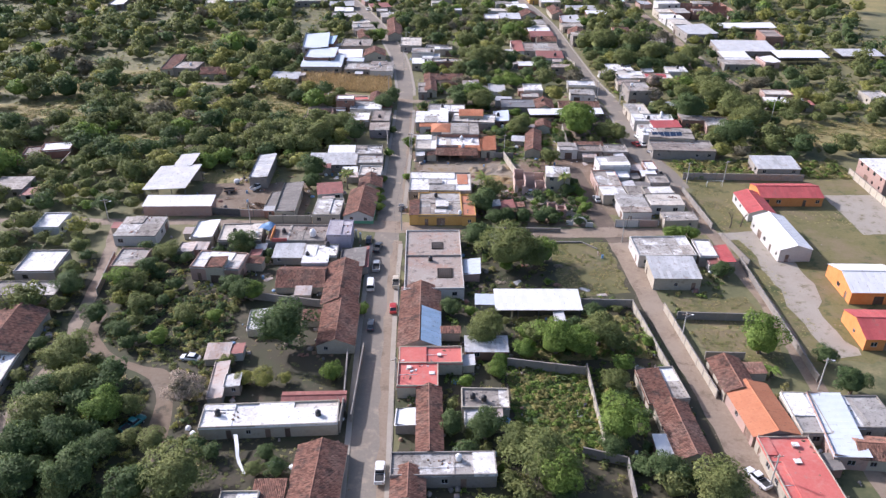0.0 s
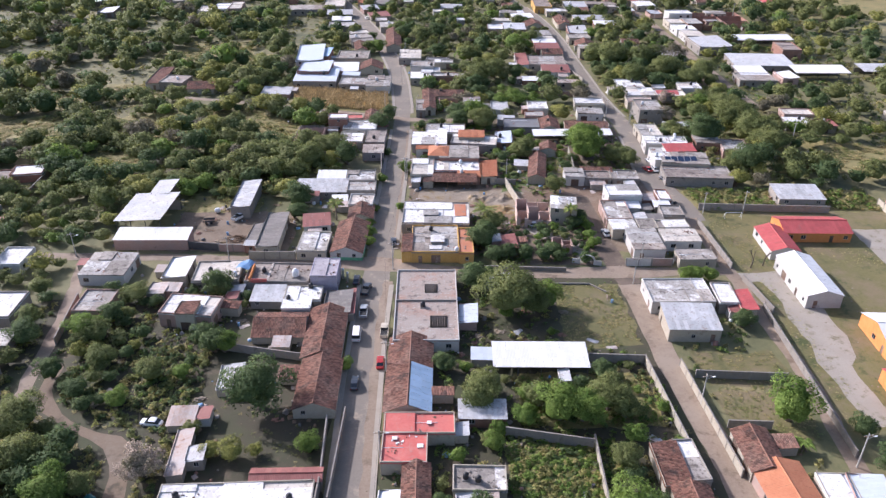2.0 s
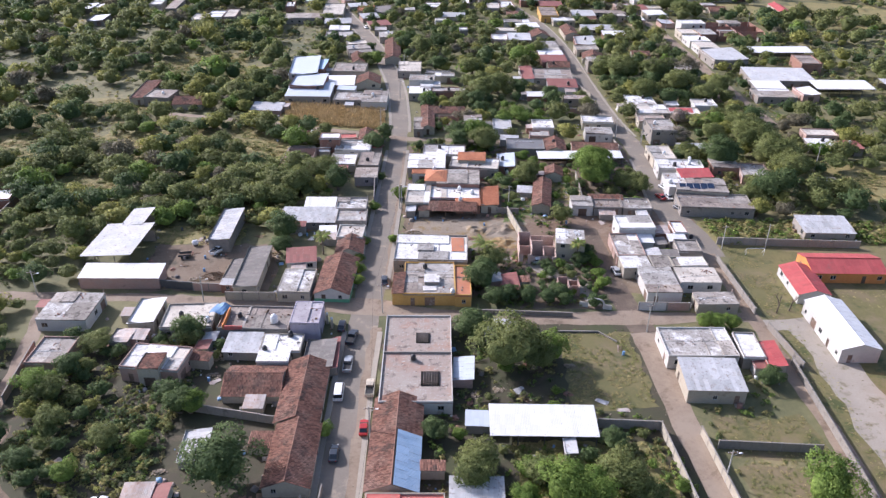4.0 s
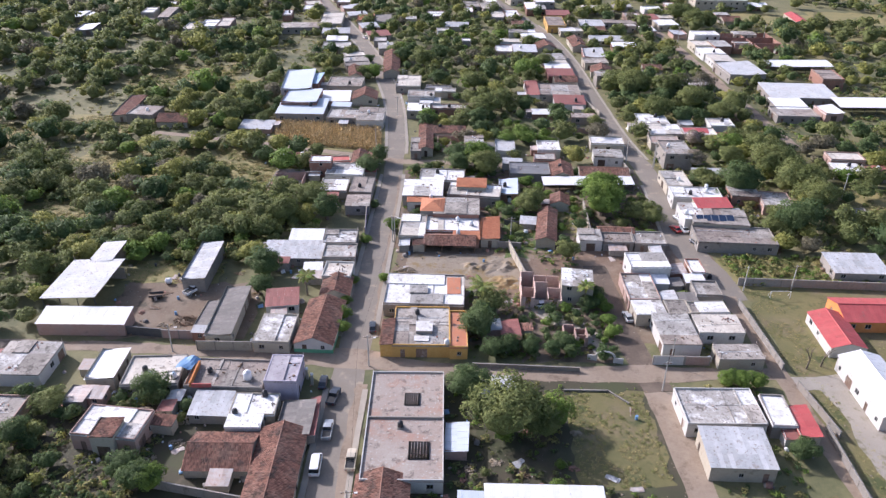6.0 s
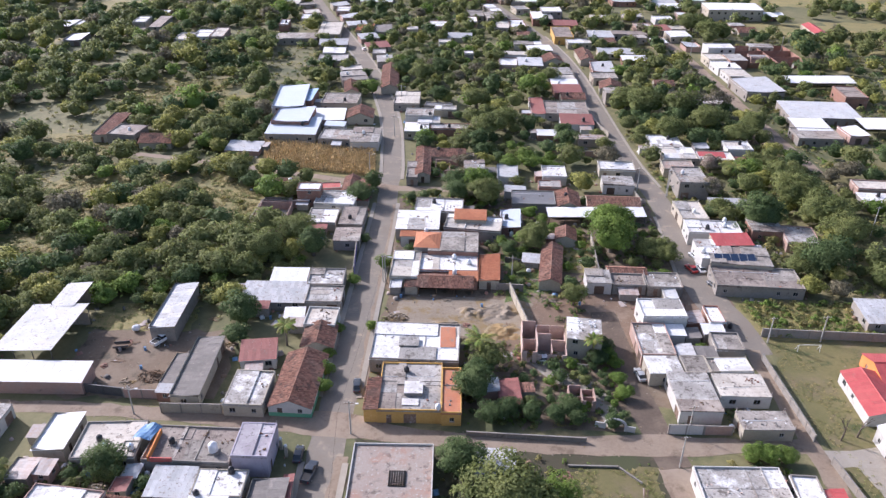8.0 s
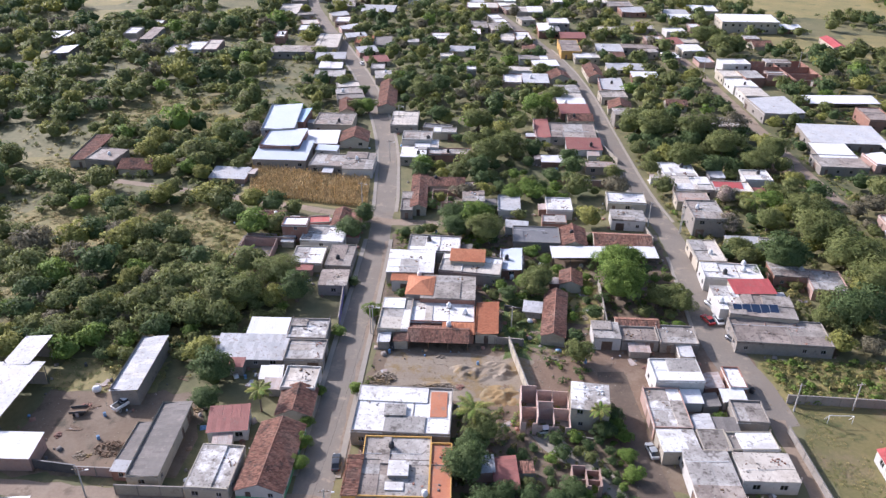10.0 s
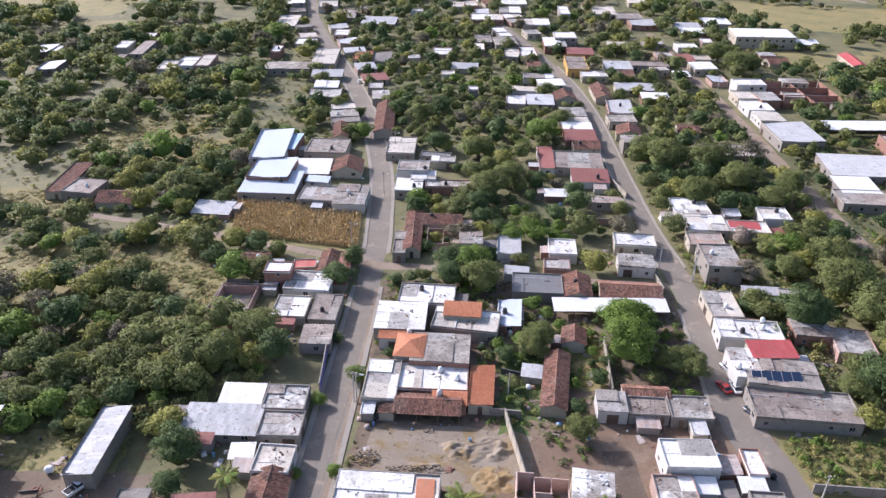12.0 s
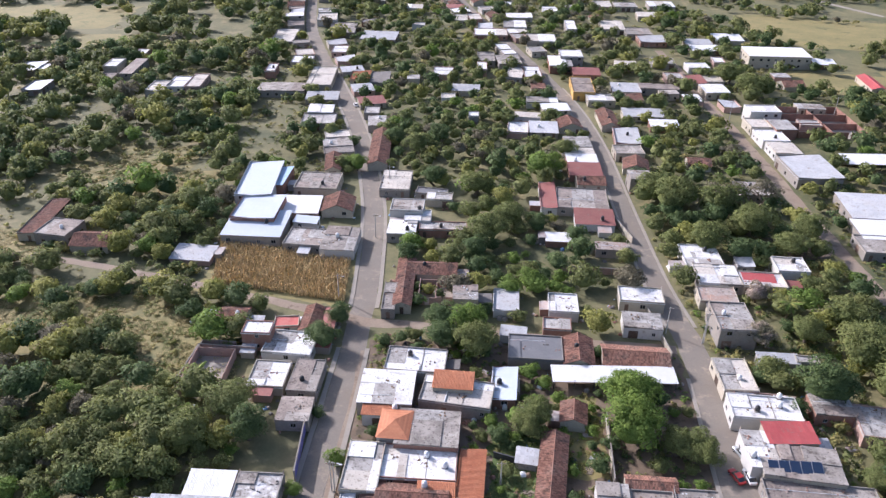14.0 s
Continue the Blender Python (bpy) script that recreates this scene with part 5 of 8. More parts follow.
# sheds and houses beyond the school
house("sheet", 188.3, 157.8, 24.0, 9.8, 0, 4.4, "white", opened=True)
house("sheet", 218.0, 161.0, 20.0, 9.8, 0, 4.2, "silver", opened=True)
house("sheet", 171.0, 151.4, 7.0, 10.0, 3, 3.6, "white")
house("flat", 188.6, 193.6, 9.0, 15.0, -4, 5.0, "brown", walls="wall_brick")
house("flat", 152.0, 95.0, 9.0, 6.6, -4, 3.1, "white")
house("sheet", 161.4, 93.6, 7.0, 8.0, -4, 3.0, "redbrown")
house("flat", 195.0, 101.2, 9.0, 10.0, 0, 3.2, "white")
house("flat", 140.6, 62.0, 5.6, 6.4, 0, 3.0, "grey")
house("flat", 156.4, 22.6, 9.0, 16.0, 0, 5.4, "white", walls="wall_pink")

# small roofs between the larger ones of the eastern cluster
for style, x, y, w, d, h, look_ in (("sheet", 78.9, 17.4, 4.8, 3.4, 2.8, "asbestos"), ("sheet", 74.6, 17.9, 3.6, 4.2, 2.9, "silver"), ("sheet", 83.2, 26.0, 4.6, 3.2, 2.8, "white"), ("sheet", 80.2, 31.0, 3.6, 4.6, 2.6, "rust"), ("sheet", 74.8, 25.6, 3.6, 3.4, 2.7, "white"), ("flat", 80.6, 8.6, 3.0, 2.6, 3.6, "concrete")):
    if clear_of_houses(x, y, w - 0.6, d - 0.6):
        house(style, x, y, w, d, 0, h, look_, plain=True)


# ---- house rows along the farther streets ----
def street_row(line, y0, y1, side, seed, gap=0.25):
    """Houses shoulder to shoulder along one side of a street, where none stands yet."""
    q = random.Random(seed)
    run = [p for p in smooth_line(line, 1.0) if y0 < p.y < y1]
    i = 0
    while i < len(run) - 14:
        w = q.uniform(7, 13)
        j = min(len(run) - 1, i + int(w))
        a, b = run[i], run[j]
        d = Vector((b.x - a.x, b.y - a.y))
        ang = math.degrees(math.atan2(d.y, d.x)) - 90
        n = Vector((-d.y, d.x)).normalized() * side
        deep = q.uniform(7, 12)
        c = Vector(((a.x + b.x) / 2, (a.y + b.y) / 2)) + n * (a.z / 2 + 1.3 + deep / 2)
        i = j
        if q.random() < gap or not clear_of_houses(c.x, c.y, deep, d.length):
            continue
        style, look_ = q.choice((("flat", "white"), ("flat", "grey"), ("flat", "grey"), ("flat", "patched"), ("flat", "concrete"), ("flat", "brown"), ("flat", "cream"), ("sheet", "silver"), ("sheet", "redbrown"), ("tile_gable", "tile"), ("sheet", "white"), ("flat", "white"), ("flat", "brown")))
        house(style, round(c.x, 1), round(c.y, 1), round(deep, 1), round(d.length - 0.5, 1), round(ang, 1), 5.4 if q.random() < 0.15 and style == "flat" else q.uniform(2.9, 3.5), look_)


street_row(MAIN, 185, 560, 1, 1)
street_row(MAIN, 185, 560, -1, 2)
street_row(EAST2, 185, 560, 1, 3)
street_row(EAST2, 185, 560, -1, 4)
street_row(FAR, 262, 340, 1, 5, 0.45)
street_row(FAR, 268, 350, -1, 6, 0.4)
street_row(EAST2, 100, 185, 1, 7, 0.35)
street_row(MAIN, 108, 185, -1, 8, 0.3)
q = random.Random(77)
for k in range(64):
    x, y = q.uniform(-45, 190), q.uniform(215, 560)
    w, d = q.uniform(6, 13), q.uniform(5, 9)
    near = min(abs(p.x - x) for line in (MAIN, EAST2, FAR) for p in smooth_line(line, 8) if abs(p.y - y) < 9) if y < 320 else min(abs(p.x - x) for line in (MAIN, EAST2) for p in smooth_line(line, 8) if abs(p.y - y) < 9)
    if near < 16 or not clear_of_houses(x, y, w + 3, d + 3) or (x > 130 and y > 330) or q.random() < 0.25:
        continue
    style, look_ = q.choice((("flat", "patched"), ("flat", "grey"), ("flat", "concrete"), ("sheet", "silver"), ("sheet", "asbestos"), ("tile_gable", "tile"), ("flat", "cream"), ("flat", "brown")))
    house(style, round(x, 1), round(y, 1), round(w, 1), round(d, 1), q.uniform(-8, 8), q.uniform(2.9, 3.6), look_)


# lean-tos and small sheds against the houses
q = random.Random(91)
for cx, cy, hw, hd, a, h in list(FOOT):
    if not (-75 < cx < 130 and -100 < cy < 190) or h < 2 or q.random() < 0.35:
        continue
    for _ in range(q.randrange(1, 3)):
        w, d = q.uniform(2, 4.5), q.uniform(2, 4)
        side = q.randrange(3)
        x = cx + (q.uniform(-0.6, 0.6) * hw if side == 0 else (hw + w / 2 + 0.1) * (1 if side == 1 else -1))
        y = cy + ((-hd - d / 2 - 0.1) if side == 0 else q.uniform(-0.6, 0.6) * hd)
        if not clear_of_houses(x, y, w, d):
            continue
        if any(abs(p.x - x) < p.z / 2 + w / 2 + 1.4 and abs(p.y - y) < p.z / 2 + d / 2 + 1.4 for line in (MAIN, EAST, EAST2, LANE, CROSS, NORTH) for p in smooth_line(line, 3)):
            continue
        if (12 < x < 46 and 24 < y < 42) or (94 < x and -66 < y < 26):
            continue
        house("sheet", round(x, 1), round(y, 1), round(w, 1), round(d, 1), round(math.degrees(a), 1), round(q.uniform(2.1, 2.7), 2), q.choice(("rust", "silver", "asbestos", "tile", "rust", "silver", "redbrown")), plain=q.random() < 0.6)


# ---- trees and scrub ----
OPEN = ((-122, 37, -104, 58), (160, 240, 193, 276), (138, 195, 164, 270), (-33, 74, -16, 91), (-43, 111, 2, 143), (11, 24, 47, 42), (-56, 2, -22, 30), (94, -66, 150, 26), (58, 22, 93, 44), (45, -40, 62, -13), (72, -68, 90, -41))


CELL = 12.0
NEAR_FOOT, NEAR_ROAD, NEAR_TREE = {}, {}, {}


def cells(x, y, reach):
    for i in range(math.floor((x - reach) / CELL), math.floor((x + reach) / CELL) + 1):
        for j in range(math.floor((y - reach) / CELL), math.floor((y + reach) / CELL) + 1):
            yield i, j


for foot in FOOT:
    for key in cells(foot[0], foot[1], foot[2] + foot[3] + 4):
        NEAR_FOOT.setdefault(key, []).append(foot)


def inside(x, y, gap=0.0):
    """Whether a place lies within gap metres of a building, or on ground that is kept open."""
    if any(a < x < c and b < y < d for a, b, c, d in OPEN):
        return True
    for cx, cy, hw, hd, a, h in NEAR_FOOT.get((math.floor(x / CELL), math.floor(y / CELL)), ()):
        dx, dy = x - cx, y - cy
        u, v = dx * math.cos(a) + dy * math.sin(a), -dx * math.sin(a) + dy * math.cos(a)
        if abs(u) < hw + gap and abs(v) < hd + gap:
            return True
    return False


for line in (MAIN, EAST, EAST2, LANE, CROSS, NORTH, FAR, YARD_PATH, WEST):
    for p in smooth_line(line, 3):
        for key in cells(p.x, p.y, 8):
            NEAR_ROAD.setdefault(key, []).append(p)


def on_road(x, y, gap):
    return any((p.x - x) ** 2 + (p.y - y) ** 2 < (p.z / 2 + 1 + gap) ** 2 for p in NEAR_ROAD.get((math.floor(x / CELL), math.floor(y / CELL)), ()))


def crown_arrays(seed, lobes, cards, size, flat=0.7, core=True, rings=5, sides=8):
    """A crown one metre in radius, about its middle: an uneven dome of many small boughs, thick with leaf sprays that
    thin out at the rim, round a shaded inside. Gives corners, triangles and each corner's shading normal, bent upward
    to even out the shade.
    """
    g = np.random.default_rng(seed)
    long_, turn = g.uniform(0.86, 1.18), g.uniform(0, 6.28)
    boughs = [(0.0, 0.0, 0.25 * flat, 0.44)]
    for i in range(lobes - 1):
        a = 2.4 * i + g.uniform(-0.6, 0.6)
        d = 0.78 * math.sqrt((i + 0.6) / lobes) * g.uniform(0.8, 1.15)
        z = flat * (0.5 * (1 - d * d) + g.uniform(-0.34, 0.22))
        boughs.append((d * math.cos(a) * long_, d * math.sin(a) / long_, z, g.uniform(0.2, 0.36)))
    C = np.array(boughs)
    c, s = math.cos(turn), math.sin(turn)
    C[:, :2] = C[:, :2] @ np.array([[c, s], [-s, c]])
    squash = np.array([1, 1, 0.55 + 0.45 * flat])
    V, F, N = [], [], []
    if core:
        for k in range(rings + 1):
            th = math.pi * k / rings
            for i in range(sides):
                ph = 2 * math.pi * i / sides + 0.4 * k
                q = 0.66 * g.uniform(0.72, 1.1)
                u = np.array([math.sin(th) * math.cos(ph), math.sin(th) * math.sin(ph), math.cos(th)])
                V.append(tuple(q * u * np.array([1, 1, flat * 0.9])))
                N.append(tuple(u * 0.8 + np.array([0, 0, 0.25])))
        for k in range(rings):
            for i in range(sides):
                j = (i + 1) % sides
                a, b, d, e = (k + 1) * sides + i, (k + 1) * sides + j, k * sides + j, k * sides + i
                F += [(a, b, d), (a, d, e)]
    weight = C[:, 3] ** 2 / (C[:, 3] ** 2).sum()
    made = 0
    while made < cards:
        k = g.choice(len(C), p=weight)
        d = g.normal(size=3)
        d /= np.linalg.norm(d)
        if d[2] < -0.35:
            d[2] *= -0.8
        q = C[k, 3] * (1.0 + 0.17 * g.normal())
        p = C[k, :3] + q * d * squash
        off = (p - C[:, :3]) / squash
        if ((off ** 2).sum(1) < (0.66 * C[:, 3]) ** 2).any():
            made += 0.15
            continue
        n = d * 0.8 + g.normal(size=3) * 0.42 + np.array([0, 0, 0.3])
        n /= np.linalg.norm(n)
        t = np.cross(n, g.normal(size=3))
        t /= np.linalg.norm(t)
        b = np.cross(n, t)
        s1, s2 = size * g.uniform(0.7, 1.5), size * g.uniform(0.32, 0.7)
        n0 = len(V)
        V += [tuple(p - t * s1 - b * s2), tuple(p + t * s1), tuple(p - t * s1 * 0.8 + b * s2)]
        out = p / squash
        # softer shade comes from bent normals: outward and up, not the spray's tilt
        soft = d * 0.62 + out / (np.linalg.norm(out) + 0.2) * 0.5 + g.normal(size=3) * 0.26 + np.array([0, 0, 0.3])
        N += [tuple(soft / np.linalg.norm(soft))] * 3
        F.append((n0, n0 + 1, n0 + 2))
        made += 1
    return np.array(V), F, np.array(N)


# overrides the mesh normals, so leaves shade more evenly than their faces would
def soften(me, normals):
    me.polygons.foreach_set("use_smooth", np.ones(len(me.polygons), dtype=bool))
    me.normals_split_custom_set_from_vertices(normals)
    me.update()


def trunk_shape(r, height, seed):
    q = random.Random(seed)
    s = Shape()
    lean = Vector((q.uniform(-0.3, 0.3), q.uniform(-0.3, 0.3), 0))
    fork = Vector((0, 0, height * 0.45)) + lean
    s.bar((0, 0, -0.1), fork, 0.06 * r + 0.05, 0.04 * r + 0.03, 7)
    for i in range(5):
        a = 2 * math.pi * i / 5 + q.uniform(-0.4, 0.4)
        tip = Vector((math.cos(a) * r * 0.55, math.sin(a) * r * 0.55, height * q.uniform(0.8, 1.1)))
        mid = fork.lerp(tip, 0.5) + Vector((0, 0, 0.2))
        s.bar(fork, mid, 0.03 * r + 0.02, 0.02 * r + 0.015, 5)
        s.bar(mid, tip, 0.02 * r + 0.015, 0.01, 5)
    return s


KINDS = {
    # seed, lobes, sprays, spray size (of the radius), flatness, words
    "mesquite": (3, 20, 3400, 0.046, 0.7, "broad grey-green mesquite tree with feathery foliage"),
    "leafy": (8, 18, 3200, 0.048, 0.85, "bright green leafy tree"),
    "olive": (33, 18, 2400, 0.05, 0.75, "yellow-green shrub with loose foliage"),
    "dark": (14, 18, 3200, 0.048, 0.85, "dense dark green tree"),
    "dry": (21, 16, 1300, 0.055, 0.7, "thin tree with dry brownish foliage"),
    "flowering": (27, 18, 3000, 0.048, 0.78, "tree with pale cream blossom among green leaves"),
}
CROWNS = {}


def tree(kind, x, y, r, height=None):
    """A tree on its place: crown radius r."""
    if kind == "palm":
        return palm(x, y, r)
    if kind == "banana":
        return banana(x, y, r)
    q = random.Random(int(x * 37 + y * 91))
    variant = q.randrange(3)
    seed, lobes, cards, size, flat, words = KINDS[kind]
    if (kind, variant) not in CROWNS:
        v, f, n = crown_arrays(seed + variant * 100, lobes, cards, size, flat, kind != "dry", rings=6, sides=10)
        ob = link_mesh("crown", v, f, M[kind])
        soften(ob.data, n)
        CROWNS[(kind, variant)] = ob.data
        bpy.data.objects.remove(ob)
        ob = trunk_shape(1.0, 1.0, seed + variant).make("trunk", M["bark"])
        CROWNS[(kind, variant, "trunk")] = ob.data
        bpy.data.objects.remove(ob)
    mid = height if height else r * 0.66 + (0.3 if r > 3 else 0.0)
    root = empty("tree" if r > 2.3 else "bush", pose(x, y, 0, 0, 0, q.uniform(0, 360)))
    size_words = "large" if r > 5 else "small" if r < 2.6 else "medium-sized"
    tagged(root, f"{size_words} {words}", "tree" if r > 2.3 else "bush")
    link_data("trunk", CROWNS[(kind, variant, "trunk")], root, "", Matrix.Diagonal((r, r, mid, 1)))
    link_data("crown", CROWNS[(kind, variant)], root, "", Matrix.Translation((0, 0, mid)) @ Matrix.Diagonal((r * q.uniform(0.92, 1.1), r * q.uniform(0.92, 1.1), r * q.uniform(0.85, 1.1), 1)))
    return root


def frond(s, base, a, length, droop, wide):
    """A feathered leaf from base, at bearing a."""
    pts = [Vector(base) + Vector((math.cos(a) * length * k / 5, math.sin(a) * length * k / 5, length * (0.5 * k / 5 - droop * (k / 5) ** 2))) for k in range(6)]
    side = Vector((-math.sin(a), math.cos(a), 0))
    for k in range(5):
        for t in range(4):
            p = pts[k].lerp(pts[k + 1], t / 4)
            e = wide * math.sin(math.pi * (0.12 + 0.8 * (k + t / 4) / 5))
            out = (pts[k + 1] - pts[k]).normalized()
            for sg in (-1, 1):
                tip = p + side * sg * e + out * e * 0.6 - Vector((0, 0, e * 0.35))
                s.quad(p, p + out * 0.2, tip + out * 0.06, tip)


def palm(x, y, r):
    q = random.Random(int(x * 5 + y))
    hgt = 4.8 + q.uniform(0, 1.4)
    root = tagged(empty("palm_tree", pose(x, y, 0, 0, 0, q.uniform(0, 360))), "palm tree with arching feathery fronds", "palm tree")
    s = Shape()
    s.lathe([(0.28, -0.1), (0.2, hgt * 0.3), (0.17, hgt * 0.7), (0.2, hgt)], 8)
    s.make("trunk", M["bark"], root)
    for i in range(22):
        s = Shape()
        frond(s, (0, 0, hgt), 2 * math.pi * i / 22 + q.uniform(-0.2, 0.2), r * q.uniform(0.85, 1.1), q.uniform(0.2, 1.2), r * 0.2)
        s.make("frond", M["olive"] if i % 3 == 0 else M["wild"] if i % 3 == 1 else M["leafy"], root)
    return root


def banana(x, y, r):
    q = random.Random(int(x * 5 + y))
    root = tagged(empty("banana_plant", pose(x, y, 0)), "clump of banana plants with broad pale green leaves", "banana plant")
    s = Shape()
    for k in range(4):
        s.bar((q.uniform(-0.7, 0.7), q.uniform(-0.7, 0.7), 0), (q.uniform(-0.7, 0.7), q.uniform(-0.7, 0.7), 1.9), 0.16, 0.1, 7)
    s.make("stem", M["bark"], root)
    for i in range(18):
        s = Shape()
        a, l = q.uniform(0, 6.28), r * q.uniform(0.7, 1.1)
        d, n = Vector((math.cos(a), math.sin(a), 0)), Vector((-math.sin(a), math.cos(a), 0))
        b = Vector((q.uniform(-0.7, 0.7), q.uniform(-0.7, 0.7), 1.6))
        pts = [b + d * l * k / 4 + Vector((0, 0, l * (0.7 * k / 4 - 0.75 * (k / 4) ** 2))) for k in range(5)]
        for k in range(4):
            e0, e1 = 0.34 * math.sin(math.pi * (0.1 + 0.85 * k / 4)), 0.34 * math.sin(math.pi * (0.1 + 0.85 * (k + 1) / 4))
            for sg in (-1, 1):
                up = Vector((0, 0, 0.12))
                s.quad(pts[k], pts[k] + n * sg * e0 + up, pts[k + 1] + n * sg * e1 + up, pts[k + 1])
        s.make("leaf", M["leafy"], root)
    return root


tree("dark", -17.7, -58.4, 7.2, 5.4)
tree("dark", -71.6, -37.6, 4)
tree("mesquite", -56.3, -36.7, 4)
tree("dark", -30.1, -40.0, 3.6)
tree("leafy", -1.8, -46.4, 1.8)
tree("leafy", -6.3, -69.8, 2.4)
tree("olive", -19.8, -71.6, 2.8)
tree("olive", -23.8, -71.0, 2.2)
tree("olive", -15.6, -70.8, 1.8)
tree("flowering", -34.3, -75.7, 4)
tree("mesquite", -60.4, -63.4, 5)
tree("leafy", -47.8, -81.4, 4.2)
tree("dark", -52.9, -88.8, 4.5)
tree("dark", -59.0, -90.8, 5)
tree("mesquite", -29.2, -98.6, 6)
tree("mesquite", -36.5, -88.5, 3)
tree("dark", -56.1, -98.1, 5)
tree("dark", -54.3, -54.7, 3)
tree("dark", -61.4, -77.2, 4.5)
tree("dark", -44.9, -90.5, 3.5)
tree("mesquite", 34.4, -25.9, 8)
tree("leafy", 43.1, -23.5, 4)
tree("dark", 26.7, -14.8, 4)
tree("mesquite", 26.7, -55.3, 4)
tree("leafy", 40.6, -61.8, 5)
tree("mesquite", 50.5, -59.2, 5)
tree("leafy", 33.9, -63.0, 3)
tree("dark", 51.5, -49.9, 3)
tree("dark", 28.5, 5.7, 4)
tree("dark", 30.4, 10.6, 3.4)
tree("dark", 23.8, -86.8, 4.2)
tree("mesquite", 32.8, -96.8, 6.5)
tree("leafy", 48.7, -86.8, 5)
tree("mesquite", 50.7, -73.5, 3)
tree("mesquite", 62.2, -102.8, 5.5)
tree("leafy", 84.5, -62.4, 5.5)
tree("dark", 96.8, -66.5, 3)
tree("dark", 97.6, -75.8, 4)
tree("dark", 54.5, -98.4, 4)
tree("dark", 17.6, -85.6, 3)
tree("banana", 83.7, -70.1, 2.2)
tree("leafy", 27.4, -69.6, 2.5)
tree("dark", -22.3, 29.1, 5)
tree("dark", -21.8, 21.4, 3.5)
tree("mesquite", -17.3, 67.8, 6)
tree("dark", -11.5, 60.7, 5)
tree("mesquite", -23.3, 57.8, 6)
tree("dark", 0.3, 102.3, 4)
tree("dark", -2.9, 93.7, 3.6)
tree("palm", -10.9, 21.0, 2.6)
tree("leafy", -0.5, 6.0, 2)
tree("leafy", -0.8, 11.4, 2)
tree("leafy", -1.1, 16.9, 1.8)
tree("leafy", 0.8, 46.6, 2)
tree("dark", 1.3, 68.1, 1.8)
tree("leafy", 7.6, 54.6, 2.4)
tree("leafy", 7.1, 27.4, 1.8)
tree("dark", 12.6, 94.6, 2)
tree("mesquite", 35.0, 92.5, 6)
tree("dark", 26.8, 94.8, 5)
tree("mesquite", 46.3, 65.5, 4)
tree("leafy", 68.1, 67.6, 6)
tree("leafy", 70.4, 76.1, 6)
tree("mesquite", 76.2, 61.5, 4)
tree("mesquite", 81.1, 59.4, 3.6)
tree("leafy", 59.3, 9.9, 2)
tree("leafy", 59.6, 14.9, 2)
tree("leafy", 59.6, 5.3, 2)
tree("leafy", 58.6, 17.9, 2)
tree("dark", 58.0, 20.3, 2.5)
tree("mesquite", 53.8, 38.8, 4)
tree("palm", 31.1, 17.3, 3.9)
tree("dark", 29.9, 4.5, 4.6)
tree("mesquite", 33.0, 14.2, 4)
tree("dark", 36.1, -0.5, 3)
tree("dark", 40.5, -1.3, 2.6)
tree("dark", 45.4, -1.6, 2.6)
tree("dark", 49.2, -2.3, 2.2)
tree("dark", 26.9, -15.4, 4.6)
tree("leafy", 82.0, -11.5, 2.6)
tree("leafy", 79.5, -11.3, 2.4)
tree("leafy", 85.6, -11.8, 2.4)
tree("mesquite", 127.1, 92.4, 8)
tree("mesquite", 130.7, 80.8, 8)
tree("mesquite", 131.3, 68.7, 7)
tree("dark", 112.4, 79.5, 7)
tree("mesquite", 97.7, 170.9, 7)
tree("mesquite", 113.0, 170.1, 8)
tree("dry", 128.9, 177.7, 7)
tree("mesquite", 136.8, 155.9, 6)
tree("dark", 104.5, 75.0, 3)
tree("dark", 119.7, 55.6, 6)
tree("mesquite", 113.5, 54.2, 4)
tree("flowering", 109.8, 119.7, 4)
tree("palm", 115.1, 111.7, 3)
tree("mesquite", 103.1, 87.9, 4)
tree("palm", -23.7, 72.6, 2.6)
tree("leafy", -0.1, 26.2, 1.6)
tree("leafy", 49.5, 122.2, 4)
tree("leafy", 44.1, 119.0, 3.6)
tree("leafy", 33.1, 99.2, 6)
tree("dark", 26.3, 101.4, 5)
tree("mesquite", 47.9, 68.1, 4.6)
tree("leafy", 67.1, 78.1, 5)
tree("leafy", 67.5, 64.5, 7)
tree("mesquite", 80.7, 62.1, 4)
tree("flowering", 104.0, 99.8, 4.5)
tree("mesquite", 128.6, 108.7, 6)
tree("mesquite", 37.6, 148.2, 7)
tree("mesquite", 44.3, 157.6, 6)
tree("dark", 34.3, 138.3, 5)
tree("leafy", 57.3, 196.5, 7)
tree("mesquite", 33.8, 180.4, 6)
tree("dark", 64.8, 148.4, 4)
tree("mesquite", 100.7, 176.4, 8)
tree("dry", 115.6, 173.3, 8)
tree("mesquite", 119.1, 157.7, 7.5)
tree("mesquite", 93.3, 183.3, 6)
tree("mesquite", 102.7, 146.5, 6.5)
tree("mesquite", 127.3, 145.8, 6)
tree("leafy", -9.1, 197.3, 4)
tree("dark", -14.1, 220.7, 3)
tree("dark", -1.9, 92.5, 4.5)
tree("banana", 19.8, 112.8, 2.2)
tree("dark", 19.6, 187.1, 5)
tree("mesquite", 11.6, 215.5, 6)
tree("dark", 2.1, 223.1, 5)
tree("dark", 19.5, 228.0, 5)
tree("mesquite", 154.2, 311.6, 8)
tree("mesquite", 159.8, 294.5, 8)
tree("dark", 53.1, 155.6, 4)
tree("mesquite", 67.3, 216.6, 5)
tree("dark", 64.2, 93.2, 2)
tree("mesquite", 116.6, 102.0, 5)
tree("mesquite", 130.1, 99.2, 6)
tree("dark", 100.5, 85.7, 3)
tree("leafy", 44.9, -62.1, 4.5)
